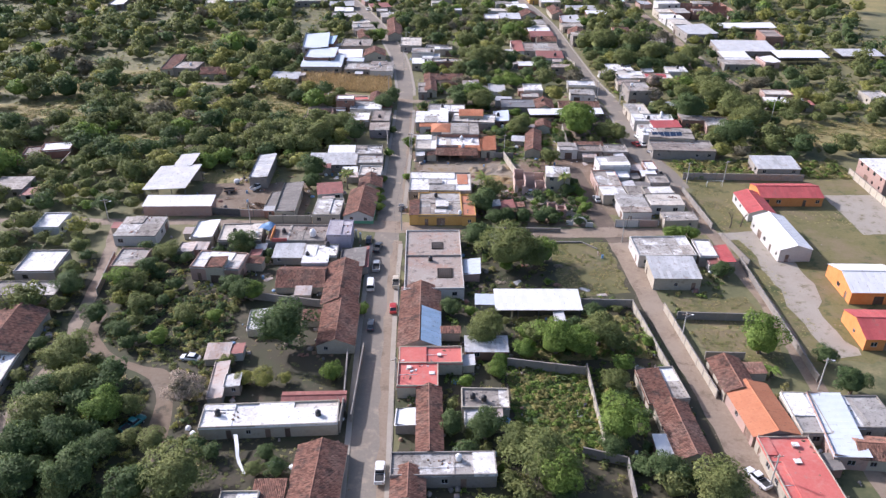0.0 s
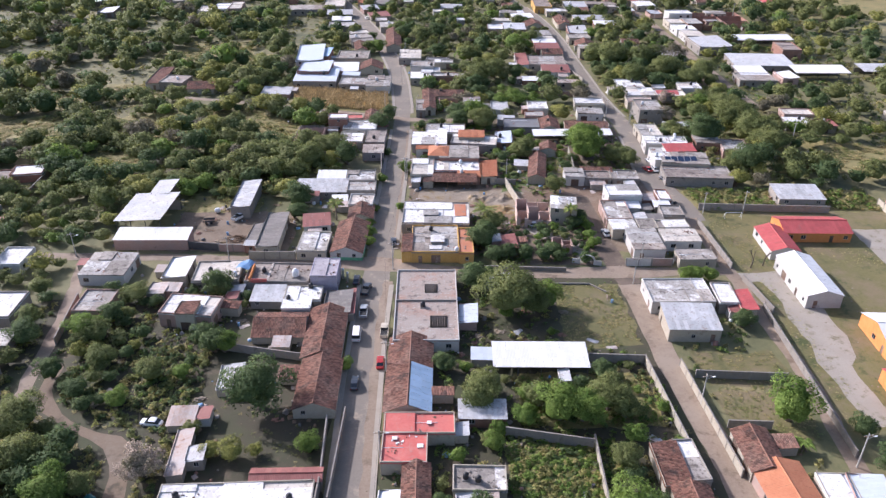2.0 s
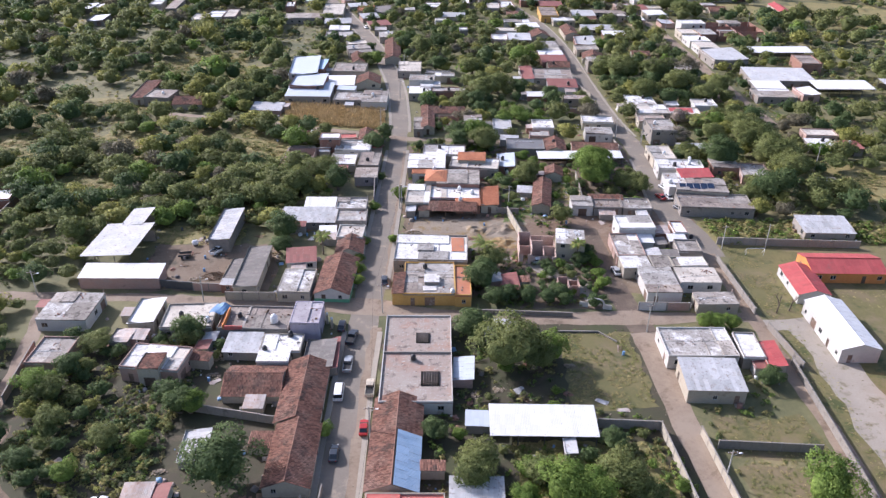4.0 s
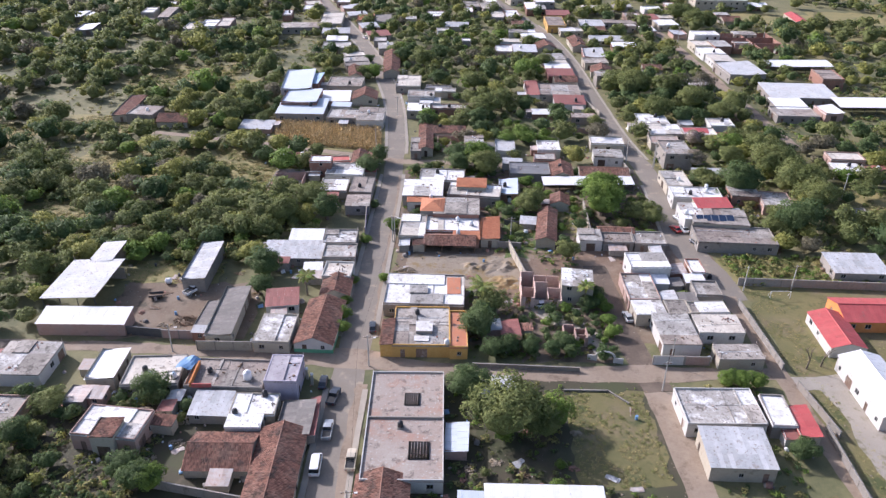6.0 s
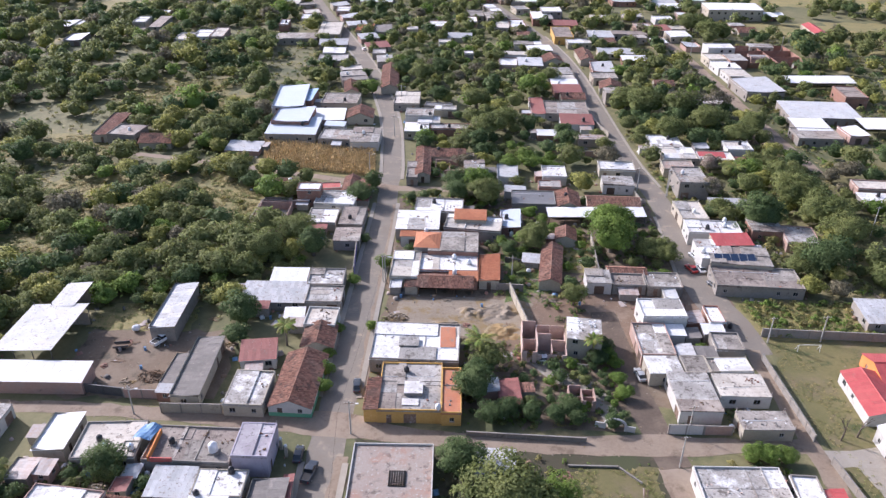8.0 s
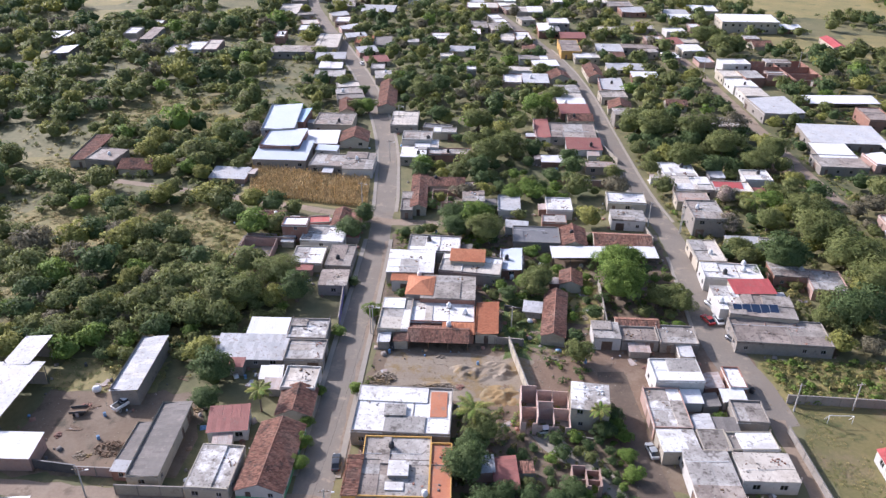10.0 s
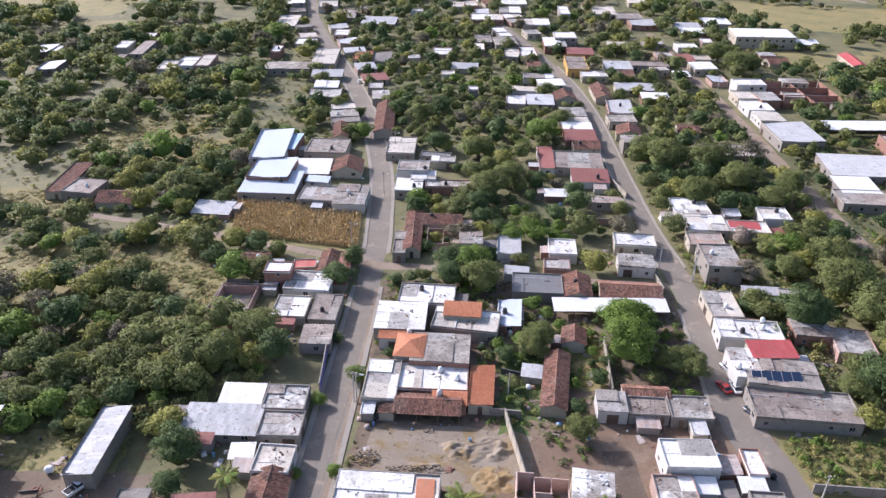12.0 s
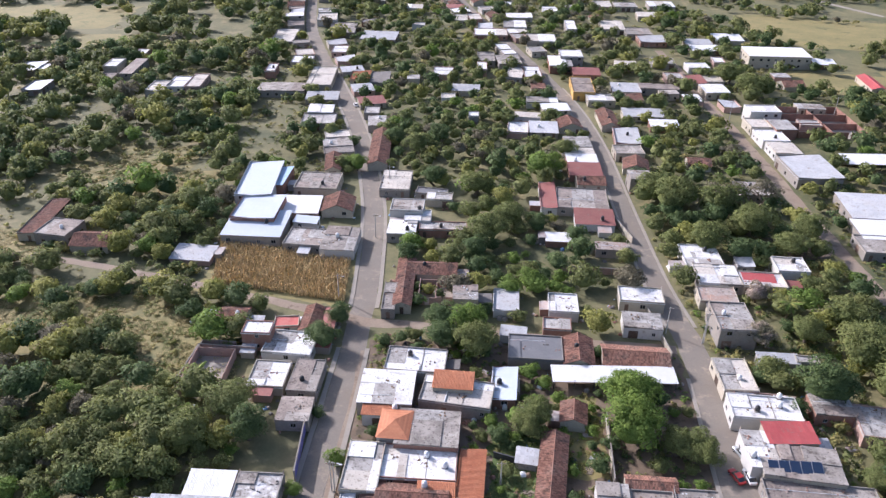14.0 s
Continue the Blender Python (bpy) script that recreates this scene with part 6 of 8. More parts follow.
tree("mesquite", 37.0, -57.9, 3.6)
tree("mesquite", 53.5, -61.2, 3.6)
tree("mesquite", 29.5, -91.8, 4.5)
tree("leafy", 35.2, -100.4, 5)
tree("dark", 46.3, -91.6, 3)
tree("mesquite", -52.5, -44.8, 3.4)
tree("mesquite", -41.0, -49.6, 3.2)
tree("leafy", -45.0, -57.3, 2.6)
tree("mesquite", -61.5, -66.0, 4.6)
tree("dark", -61.2, -49.2, 3.4)
tree("leafy", -34.9, -48.9, 2.4)
tree("mesquite", -43.6, -79.6, 3.2)
tree("mesquite", -59.7, -83.5, 5)
tree("mesquite", -56.2, -73.9, 4.6)
tree("dark", -46.9, -97.6, 5)
tree("dark", -36.5, -100.3, 4)
tree("mesquite", -28.6, -65.4, 2)
tree("dark", -15.8, -91.4, 2)
tree("dark", -13.2, -95.5, 2.2)
tree("mesquite", -17.1, -95.4, 2)
tree("mesquite", 40.1, -26.2, 4.5)
tree("dark", 32.6, -2.1, 3)
tree("dark", 47.9, 0.2, 2.6)
tree("dark", 56.1, 16.1, 2.6)
tree("palm", 55.0, 17.1, 2)
tree("mesquite", -34.5, -17.5, 3.2)
tree("leafy", -28.1, -40.2, 3.4)
tree("dark", -35.1, -17.1, 4)
tree("dark", -56.1, -29.4, 3.6)
tree("leafy", -59.6, -35.2, 4)
tree("mesquite", -53.1, -20.9, 3.4)
tree("dark", -33.7, -36.5, 3)
tree("leafy", 28.6, -65.5, 1.8)
tree("mesquite", 25.4, -58.8, 4)
tree("dark", 86.7, -31.4, 3)
tree("leafy", 81.8, -10.7, 1.5)
tree("dark", 18.8, -47.2, 3)
tree("palm", -26.9, 75.5, 3)
tree("dry", -72.6, 76.9, 4)




class Mass:
    """Many plants joined into one mesh."""

    def __init__(self):
        self.v, self.f, self.d, self.n = [], [], [], 0

    def add(self, arrays, x, y, z, sx, sz, a):
        v, f = arrays[:2]
        c, s = math.cos(a), math.sin(a)
        if len(arrays) == 3:
            e = arrays[2]
            self.d.append(np.stack([c * e[:, 0] - s * e[:, 1], s * e[:, 0] + c * e[:, 1], e[:, 2]], 1))
        w = np.empty_like(v)
        w[:, 0] = x + sx * (c * v[:, 0] - s * v[:, 1])
        w[:, 1] = y + sx * (s * v[:, 0] + c * v[:, 1])
        w[:, 2] = z + sz * v[:, 2]
        self.v.append(w)
        self.f.append(np.array(f) + self.n)
        self.n += len(v)

    def make(self, name, material, label, category):
        me = bpy.data.meshes.new(name)
        v, f = np.concatenate(self.v), np.concatenate(self.f)
        me.vertices.add(len(v))
        me.vertices.foreach_set("co", v.astype(np.float32).ravel())
        me.loops.add(f.size)
        me.loops.foreach_set("vertex_index", f.astype(np.int32).ravel())
        me.polygons.add(len(f))
        me.polygons.foreach_set("loop_start", np.arange(0, f.size, f.shape[1], dtype=np.int32))
        me.update(calc_edges=True)
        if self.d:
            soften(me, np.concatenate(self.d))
        me.materials.append(material)
        return tagged(new(name, me), label, category, kind="stuff")


NEAR = [crown_arrays(200 + i, 13, 640, 0.085, 0.72) for i in range(8)]
DISTANT = [crown_arrays(300 + i, 8, 170, 0.15, 0.72, rings=4, sides=6) for i in range(7)]
LOW = [crown_arrays(400 + i, 4, 34, 0.27, 0.66, False) for i in range(6)]
MASSES = {k: Mass() for k in ("wild", "mesquite", "dark", "leafy", "weed", "dry", "olive")}


# grassy clearings: middle and half sizes
CLEAR = ((-58, 104, 16, 7), (-38, 87, 8, 11), (-72, 78, 10, 6), (-135, 90, 20, 14), (-142, 125, 16, 12), (-107, 136, 14, 9), (-84, 97, 15, 10), (-43, 94, 10, 7), (-88, 204, 16, 10), (-75, 183, 18, 10), (-103, 190, 12, 9), (-172, 362, 34, 14), (-106, 365, 22, 9), (-253, 419, 60, 26), (-206, 404, 30, 14), (240, 420, 50, 34), (209, 318, 26, 16), (170, 64, 36, 13), (292, 284, 30, 34), (250, 330, 30, 24), (-90, 63, 10, 6), (116, 150, 14, 6))


def clearing(x, y):
    for cx, cy, a, b in CLEAR:
        if ((x - cx) / a) ** 2 + ((y - cy) / b) ** 2 < 1.0 + 0.5 * noise.noise(Vector((x * 0.1, y * 0.1, 1.3))):
            return 2.0
    return noise.noise(Vector((x * 0.022, y * 0.016, 3.7))) + 0.5 * noise.noise(Vector((x * 0.06, y * 0.045, 9.1)))


def scatter(x0, y0, x1, y1, count, r0, r1, kinds, seed, open_at=1.5, spacing=0.75, road=0.5, wall=0.4, low=False, squat=0.75):
    """Plants over a stretch of land, clear of houses, roads and each other."""
    q = random.Random(seed)
    made = 0
    for _ in range(count * 6):
        if made >= count:
            break
        x, y = q.uniform(x0, x1), q.uniform(y0, y1)
        r = r0 + (r1 - r0) * q.random() ** 1.15
        if clearing(x, y) > open_at or inside(x, y, wall + r * 0.45) or on_road(x, y, road + r * 0.35):
            continue
        if any((bx - x) ** 2 + (by - y) ** 2 < (spacing * (r + br)) ** 2 for bx, by, br in NEAR_TREE.get((math.floor(x / CELL), math.floor(y / CELL)), ())):
            continue
        if not low:
            for key in cells(x, y, 9):
                NEAR_TREE.setdefault(key, []).append((x, y, r))
        far = math.hypot(x - 20, y + 110) > 290
        arrays = q.choice(LOW if low else DISTANT if far else NEAR)
        kind = q.choice(kinds)
        MASSES[kind].add(arrays, x, y, r * (squat * 0.5 if low else 0.62), r, r * q.uniform(0.8, 1.15) * (squat if low else 1), q.uniform(0, 6.28))
        made += 1


W = ("wild", "wild", "mesquite", "mesquite", "dark", "wild", "olive", "mesquite", "leafy", "olive", "wild", "dark", "mesquite", "wild", "dark", "olive", "mesquite", "wild", "dark", "dry")
scatter(-110, 40, -20, 135, 230, 2.2, 6.8, W, 1, open_at=0.26, spacing=0.46)
scatter(-70, 36, -14, 60, 46, 2.0, 5.0, W, 51, spacing=0.46)
scatter(-120, -12, -70, 48, 60, 2.0, 5.2, W, 52, open_at=0.36, spacing=0.48)
scatter(-210, 20, -108, 150, 170, 2.6, 7.2, W, 2, open_at=0.27, spacing=0.46)
scatter(-260, 130, -28, 330, 620, 2.6, 7.4, W, 3, open_at=0.25, spacing=0.46)
scatter(-340, 320, -40, 620, 640, 3.4, 8.2, W, 4, open_at=0.32, spacing=0.48)
scatter(-76, -116, -48, -58, 70, 2.0, 4.8, ("wild", "dark", "dark", "mesquite", "olive", "dark"), 5, spacing=0.46)
scatter(-64, -58, -46, -24, 18, 1.6, 3.2, ("wild", "dark", "mesquite", "olive"), 53, spacing=0.55)
scatter(-48, -116, -24, -84, 16, 1.4, 3.2, ("wild", "dark", "mesquite"), 54, spacing=0.6)
scatter(-62, -24, -10, -16, 16, 1.4, 3.0, ("dark", "wild", "dark"), 55, spacing=0.6)
scatter(-150, -110, -70, 20, 130, 2.4, 5.8, W, 6, spacing=0.58)
scatter(10, -66, 62, -12, 20, 1.2, 3.0, ("leafy", "dark", "wild"), 7, spacing=0.8)
scatter(10, -100, 30, -66, 10, 1.2, 2.8, ("leafy", "dark", "wild"), 57, spacing=0.7)
scatter(49, -100, 66, -66, 10, 1.2, 3.0, ("leafy", "dark", "wild"), 58, spacing=0.7)
scatter(8, -122, 66, -100, 24, 1.6, 4.2, ("dark", "mesquite", "leafy", "wild"), 56, spacing=0.55)
scatter(10, 45, 84, 100, 46, 1.2, 3.2, ("leafy", "dark", "wild"), 8, spacing=0.8)
scatter(14, 100, 80, 220, 70, 2.2, 5.8, W, 9, spacing=0.6)
scatter(-40, 190, 78, 330, 200, 2.2, 5.6, W, 10, spacing=0.55, wall=-0.8)
scatter(-60, 320, 120, 620, 460, 2.8, 6.2, W, 11, spacing=0.56, wall=-1.0)
scatter(92, 44, 175, 130, 64, 2.6, 6.0, W, 12, spacing=0.62)
scatter(90, 120, 150, 250, 90, 3.0, 6.6, W, 13, spacing=0.6)
scatter(140, 60, 260, 250, 100, 2.8, 6.2, W, 14, open_at=0.25, spacing=0.66)
scatter(85, 240, 330, 600, 380, 3.0, 7.0, W, 15, open_at=0.14, spacing=0.6, wall=-0.5)
scatter(130, -110, 210, 50, 50, 2.0, 4.4, W, 16, open_at=0.3, spacing=0.7)
scatter(34, -5, 58, 15, 26, 1.1, 2.3, ("dark", "leafy", "dark", "wild"), 71, spacing=0.6, road=0.3)
scatter(56, -4, 61, 22, 16, 0.7, 1.4, ("leafy", "dark"), 72, spacing=0.6, road=-0.6)
scatter(74, 20, 82, 28, 6, 0.8, 1.4, ("leafy", "dark"), 73, spacing=0.6)
scatter(9, 96, 60, 140, 22, 1.6, 3.4, ("leafy", "dark", "wild"), 74, spacing=0.6)
scatter(28, 54, 60, 100, 20, 1.4, 3.0, ("leafy", "dark", "leafy"), 75, spacing=0.6)
# low growth
B = ("wild", "mesquite", "dark", "wild", "weed")
scatter(-130, 34, -20, 150, 900, 1.0, 2.6, B, 61, open_at=0.3, low=True, road=0.2, wall=0.2, squat=1.0)
scatter(-260, 130, -28, 330, 1300, 1.2, 3.0, B, 62, open_at=0.27, low=True, road=0.2, wall=0.2, squat=1.0)
scatter(-230, -60, -70, 130, 500, 1.0, 2.8, B, 63, open_at=0.3, low=True, road=0.2, wall=0.2, squat=1.0)
scatter(-340, 320, 330, 600, 1000, 1.6, 3.4, B, 64, open_at=0.3, low=True, road=0.2, wall=0.2, squat=1.0)
scatter(90, 44, 260, 330, 500, 1.0, 2.6, B, 65, open_at=0.25, low=True, road=0.2, wall=0.2, squat=1.0)
scatter(-58, -58, -31, -34, 150, 0.5, 1.2, ("dark", "wild", "dark", "leafy"), 66, low=True, road=0.3, wall=0.2, squat=1.0)
scatter(-260, 30, -22, 330, 1500, 0.5, 1.5, ("olive", "weed", "weed", "mesquite"), 21, open_at=9, low=True, road=0.2, wall=0.2)
scatter(-75, -116, -31, -16, 900, 0.4, 1.4, ("wild", "weed", "dark", "olive"), 22, low=True, road=0.2, wall=0.2)
scatter(30, -92, 50, -67, 900, 0.3, 1.0, ("leafy", "leafy", "weed"), 23, low=True, wall=0.2, squat=0.6)
scatter(33, -64, 62, -48, 220, 0.4, 1.0, ("leafy", "weed", "wild"), 24, low=True, wall=0.2)
scatter(72, -68, 90, -41, 90, 0.15, 0.55, ("weed", "leafy", "weed"), 25, low=True, wall=0.2, squat=0.35)
scatter(93, 27, 150, 41, 420, 0.5, 1.5, ("wild", "leafy", "weed"), 26, low=True, wall=0.2)
scatter(46, -39, 62, -14, 70, 0.15, 0.5, ("weed", "leafy", "weed"), 27, low=True, wall=0.2, squat=0.35)
scatter(9, -100, 86, 98, 1500, 0.3, 1.2, ("wild", "weed", "dark", "leafy"), 28, low=True, road=0.6, wall=0.2)
scatter(88, 44, 190, 210, 1000, 0.5, 1.6, ("wild", "weed", "dark", "leafy"), 33, low=True, wall=0.2)
scatter(90, 44, 260, 330, 700, 0.6, 1.6, ("wild", "weed", "weed"), 29, low=True, wall=0.2)
scatter(-60, 190, 130, 560, 500, 0.6, 1.8, ("wild", "weed", "dark"), 30, low=True, wall=0.2)
scatter(10, 84, 40, 104, 90, 0.4, 0.9, ("weed", "leafy"), 31, low=True, wall=0.2)
scatter(52, 54, 62, 78, 60, 0.5, 1.1, ("weed", "weed", "leafy"), 32, low=True, wall=0.2)
for k, words in (("wild", "dense mixed scrub of thorn trees and bushes"), ("mesquite", "grey-green thorn trees growing in thickets"), ("dark", "dark green thicket trees"), ("leafy", "fresh green bushes and trees"), ("weed", "low yellow-green weeds and shrubs"), ("dry", "dry grey-brown thorn shrubs"), ("olive", "yellow-green acacia trees in the scrub")):
    if MASSES[k].v:
        MASSES[k].make("woodland" if k != "weed" else "undergrowth", M[k], words, "woodland" if k != "weed" else "undergrowth")

# grass tufts
q = random.Random(61)
blade_v, blade_f = [], []
for k in range(6):
    a = k * 1.05
    o, w = Vector((math.cos(a), math.sin(a), 0)), Vector((-math.sin(a), math.cos(a), 0)) * 0.32
    n = len(blade_v)
    blade_v += [tuple(o * 0.1 - w), tuple(o * 0.1 + w), tuple(o * (0.8 + 0.3 * (k % 2)) + w * 0.6 + Vector((0, 0, 0.55))), tuple(o * (0.8 + 0.3 * (k % 2)) - w * 0.6 + Vector((0, 0, 0.4 + 0.3 * (k % 2))))]
    blade_f.append((n + 3, n + 2, n + 1, n))
# shading normals all point straight up, so leaning blades take the light evenly
tuft = (np.array(blade_v), blade_f, np.tile(np.array([[0.0, 0.0, 1.0]]), (len(blade_v), 1)))
GRASS = {"straw": Mass(), "turf": Mass()}


def tufts(x0, y0, x1, y1, count, r0, r1, share, round_=False):
    """Grass tufts over a stretch; share is the part that is dry."""
    for _ in range(count):
        u, v = q.uniform(-1, 1), q.uniform(-1, 1)
        if round_ and u * u + v * v > 1.1:
            continue
        x, y = (x0 + x1) / 2 + u * (x1 - x0) / 2, (y0 + y1) / 2 + v * (y1 - y0) / 2
        if noise.noise(Vector((x * 0.2, y * 0.2, 5.0))) < -0.22 or on_road(x, y, 0.1):
            continue
        r = q.uniform(r0, r1)
        dry = q.random() + 0.8 * noise.noise(Vector((x * 0.11, y * 0.11, 2.0))) < share
        GRASS["straw" if dry else "turf"].add(tuft, x, y, -0.02, r, r * q.uniform(0.5, 0.9), q.uniform(0, 6.28))


for cx, cy, a, b in CLEAR:
    if math.hypot(cx - 20, cy + 60) < 330:
        tufts(cx - a, cy - b, cx + a, cy + b, int(a * b * 4.5), 0.35, 0.9, 0.62, True)
tufts(46, -39, 62, -14, 1300, 0.15, 0.4, 0.4)
tufts(95, -66, 101, 24, 700, 0.12, 0.32, 0.5)
tufts(106, -5, 134, 4, 300, 0.12, 0.3, 0.6)
tufts(94, -4, 104, 25, 700, 0.12, 0.3, 0.5)
tufts(93, 27, 150, 41, 1500, 0.25, 0.6, 0.35)
tufts(33, -64, 60, -48, 900, 0.2, 0.5, 0.4)
tufts(30, -91, 46, -68, 2200, 0.2, 0.5, 0.12)
tufts(72, -68, 90, -41, 1000, 0.15, 0.35, 0.4)
tufts(-72, -66, -30, -20, 1500, 0.25, 0.6, 0.35)
tufts(-31, -74, -4, -58, 260, 0.15, 0.4, 0.2)
tufts(-34, -116, -3, -86, 900, 0.15, 0.45, 0.25)
tufts(8, -122, 66, -92, 1200, 0.15, 0.45, 0.3)
tufts(-76, -116, -34, -66, 1800, 0.2, 0.6, 0.3)
tufts(-57, 26, -34, 36, 420, 0.2, 0.5, 0.4)
tufts(38, 40, 49, 66, 1300, 0.12, 0.3, 0.0)
tufts(-110, 40, -20, 120, 3200, 0.3, 0.8, 0.5)
tufts(90, 92, 150, 160, 1600, 0.3, 0.8, 0.4)
GRASS["straw"].make("dry_grass", M["straw"], "tufts of dry straw-yellow grass", "grass")
GRASS["turf"].make("grass", M["turf"], "tufts of green grass", "grass")

# dry maize in rows
q = random.Random(5)
corn = Mass()
stalk_v, stalk_f = [], []
for k in range(5):
    a = k * 1.9
    b, t, n = Vector((0, 0, 0.1 + 0.3 * k)), Vector((math.cos(a) * 0.4, math.sin(a) * 0.4, 0.7 + 0.4 * k)), Vector((-math.sin(a), math.cos(a), 0)) * 0.14
    o = len(stalk_v)
    stalk_v += [tuple(b - n), tuple(b + n), tuple(t + n * 0.6), tuple(t - n * 0.6)]
    stalk_f.append((o, o + 1, o + 2, o + 3))
stalk = (np.array(stalk_v), stalk_f)
for i in range(62):
    for j in range(34):
        u, v = i / 61, j / 33
        x = (-37.5 + 37 * u) * (1 - v) + (-42 + 40 * u) * v
        y = (119.5 - 7 * u) * (1 - v) + (141.5 - 8.5 * u) * v
        if q.random() < 0.95:
            corn.add(stalk, x + q.uniform(-0.25, 0.25), y + q.uniform(-0.25, 0.25), 0, q.uniform(0.8, 1.3), q.uniform(0.6, 0.95), q.uniform(0, 6.28))
corn.make("maize", M["corn"], "rows of dry standing maize stalks", "maize")


# ---- compound walls ----
def compound_wall(x0, y0, x1, y1, h, material):
    """A free-standing yard wall with piers and a coping."""
    length, a = math.hypot(x1 - x0, y1 - y0), math.atan2(y1 - y0, x1 - x0)
    words = {"wall_grey": "bare cement-block yard wall", "wall_cream": "cream plastered yard wall", "wall_pink": "faded brick yard wall", "wall_orange": "orange plastered yard wall", "wall_white": "white plastered street wall", "wall_purple": "violet painted street wall", "steel": "dark steel sheet gate wall"}[material]
    root = tagged(empty("yard_wall", Matrix.Translation((x0, y0, 0)) @ Matrix.Rotation(a, 4, "Z")), words + " with piers", "wall")
    s = Shape()
    s.box(0, -0.08, -0.1, length, 0.08, h - 0.06)
    s.make("panel", M[material], root)
    s = Shape()
    s.box(-0.05, -0.13, h - 0.06, length + 0.05, 0.13, h + 0.02)
    s.make("coping", M["wall_grey"] if material != "steel" else M["steel"], root)
    n = max(1, round(length / 3.5))
    for i in range(n + 1):
        s = Shape()
        x = length * i / n
        s.box(x - 0.12, -0.14, -0.1, x + 0.12, 0.14, h + 0.06)
        s.make("pier", M["wall_grey"] if material != "steel" else M["steel"], root)
    return root


# ---- poles and wires ----
def utility_pole(x, y, h, lamp):
    root = tagged(empty("utility_pole", pose(x, y, 0, 0, 0, 8)), "grey concrete utility pole" + (" with a street lamp" if lamp else " carrying wires"), "pole")
    s = Shape()
    s.bar((0, 0, -0.3), (0, 0, h), 0.17, 0.1, 8)
    s.make("pole", M["pole"], root)
    s = Shape()
    s.box(-0.9, -0.05, h - 0.6, 0.9, 0.05, h - 0.5)
    s.make("crossarm", M["wood"], root)
    for k in (-0.8, -0.3, 0.3, 0.8):
        s = Shape()
        s.lathe([(0.05, h - 0.5), (0.07, h - 0.42), (0.03, h - 0.34)], 6, x=k)
        s.make("insulator", M["white_plastic"], root)
    if lamp:
        s = Shape()
        s.bar((0, 0, h - 1.2), (1.3, 0, h - 0.8), 0.035, sides=5)
        s.make("lamp_arm", M["pole"], root)
        s = Shape()
        s.box(1.2, -0.12, h - 0.86, 1.75, 0.12, h - 0.74)
        s.make("lamp_head", M["white_plastic"], root)
    return root


def wire(x0, y0, z0, x1, y1, z1, sag=0.7):
    s = Shape()
    a, b = Vector((x0, y0, z0)), Vector((x1, y1, z1))
    pts = [a.lerp(b, k / 10) - Vector((0, 0, sag * 4 * (k / 10) * (1 - k / 10))) for k in range(11)]
    for p, q in zip(pts, pts[1:]):
        s.bar(p, q, 0.018, sides=4)
    return tagged(s.weld().make("wire", M["rubber"]), "thin black overhead wire between poles", "wire")


# ---- water tanks ----
def roof_under(x, y):
    best = 0.0
    for cx, cy, hw, hd, a, z in FOOT:
        dx, dy = x - cx, y - cy
        u, v = dx * math.cos(a) + dy * math.sin(a), -dx * math.sin(a) + dy * math.cos(a)
        if abs(u) < hw and abs(v) < hd:
            best = max(best, z)
    return best


def water_tank(x, y, z, kind):
    """A round plastic water tank with ribs and a lid, on a low plinth."""
    k = 1.5 if kind == "big_white" else 1.0
    z = roof_under(x, y)
    m = M["black_plastic"] if kind == "black" else M["white_plastic"]
    root = tagged(empty("water_tank", pose(x, y, z)), ("black" if kind == "black" else "large white" if k > 1 else "white") + " round plastic water tank with a lid", "water tank")
    s = Shape()
    s.box(-0.62 * k, -0.62 * k, 0, 0.62 * k, 0.62 * k, 0.2)
    s.make("plinth", M["wall_grey"], root)
    s = Shape()
    s.lathe([(0.52 * k, 0.2), (0.55 * k, 0.3), (0.52 * k, 0.5 * k), (0.55 * k, 0.6 * k), (0.52 * k, 0.7 * k), (0.55 * k, 0.9 * k), (0.53 * k, 1.1 * k), (0.3 * k, 1.35 * k), (0.2 * k, 1.38 * k)], 16)
    s.make("tank", m, root, smooth=True)
    s = Shape()
    s.lathe([(0.24 * k, 1.37 * k), (0.24 * k, 1.44 * k), (0.08 * k, 1.5 * k)], 12)
    s.make("lid", M["blue"] if kind == "white_open" else m, root)
    return root


# ---- vehicles ----
PAINT = {"white": mat("white_car_paint", (0.74, 0.74, 0.73), (0.78, 0.78, 0.77), rough=0.3, bump=0.0, spread=0.03), "silver": mat("silver_car_paint", (0.42, 0.44, 0.45), (0.46, 0.48, 0.49), rough=0.3, metal=0.3, bump=0.0),
         "beige": mat("beige_car_paint", (0.5, 0.44, 0.34), (0.54, 0.48, 0.38), rough=0.35, bump=0.0), "red": mat("red_car_paint", (0.4, 0.03, 0.03), (0.46, 0.05, 0.045), rough=0.3, bump=0.0), "teal": mat("teal_car_paint", (0.02, 0.14, 0.14), (0.03, 0.18, 0.17), rough=0.35, bump=0.0), "dark": mat("dark_car_paint", (0.035, 0.045, 0.06), (0.05, 0.06, 0.075), rough=0.3, bump=0.0)}


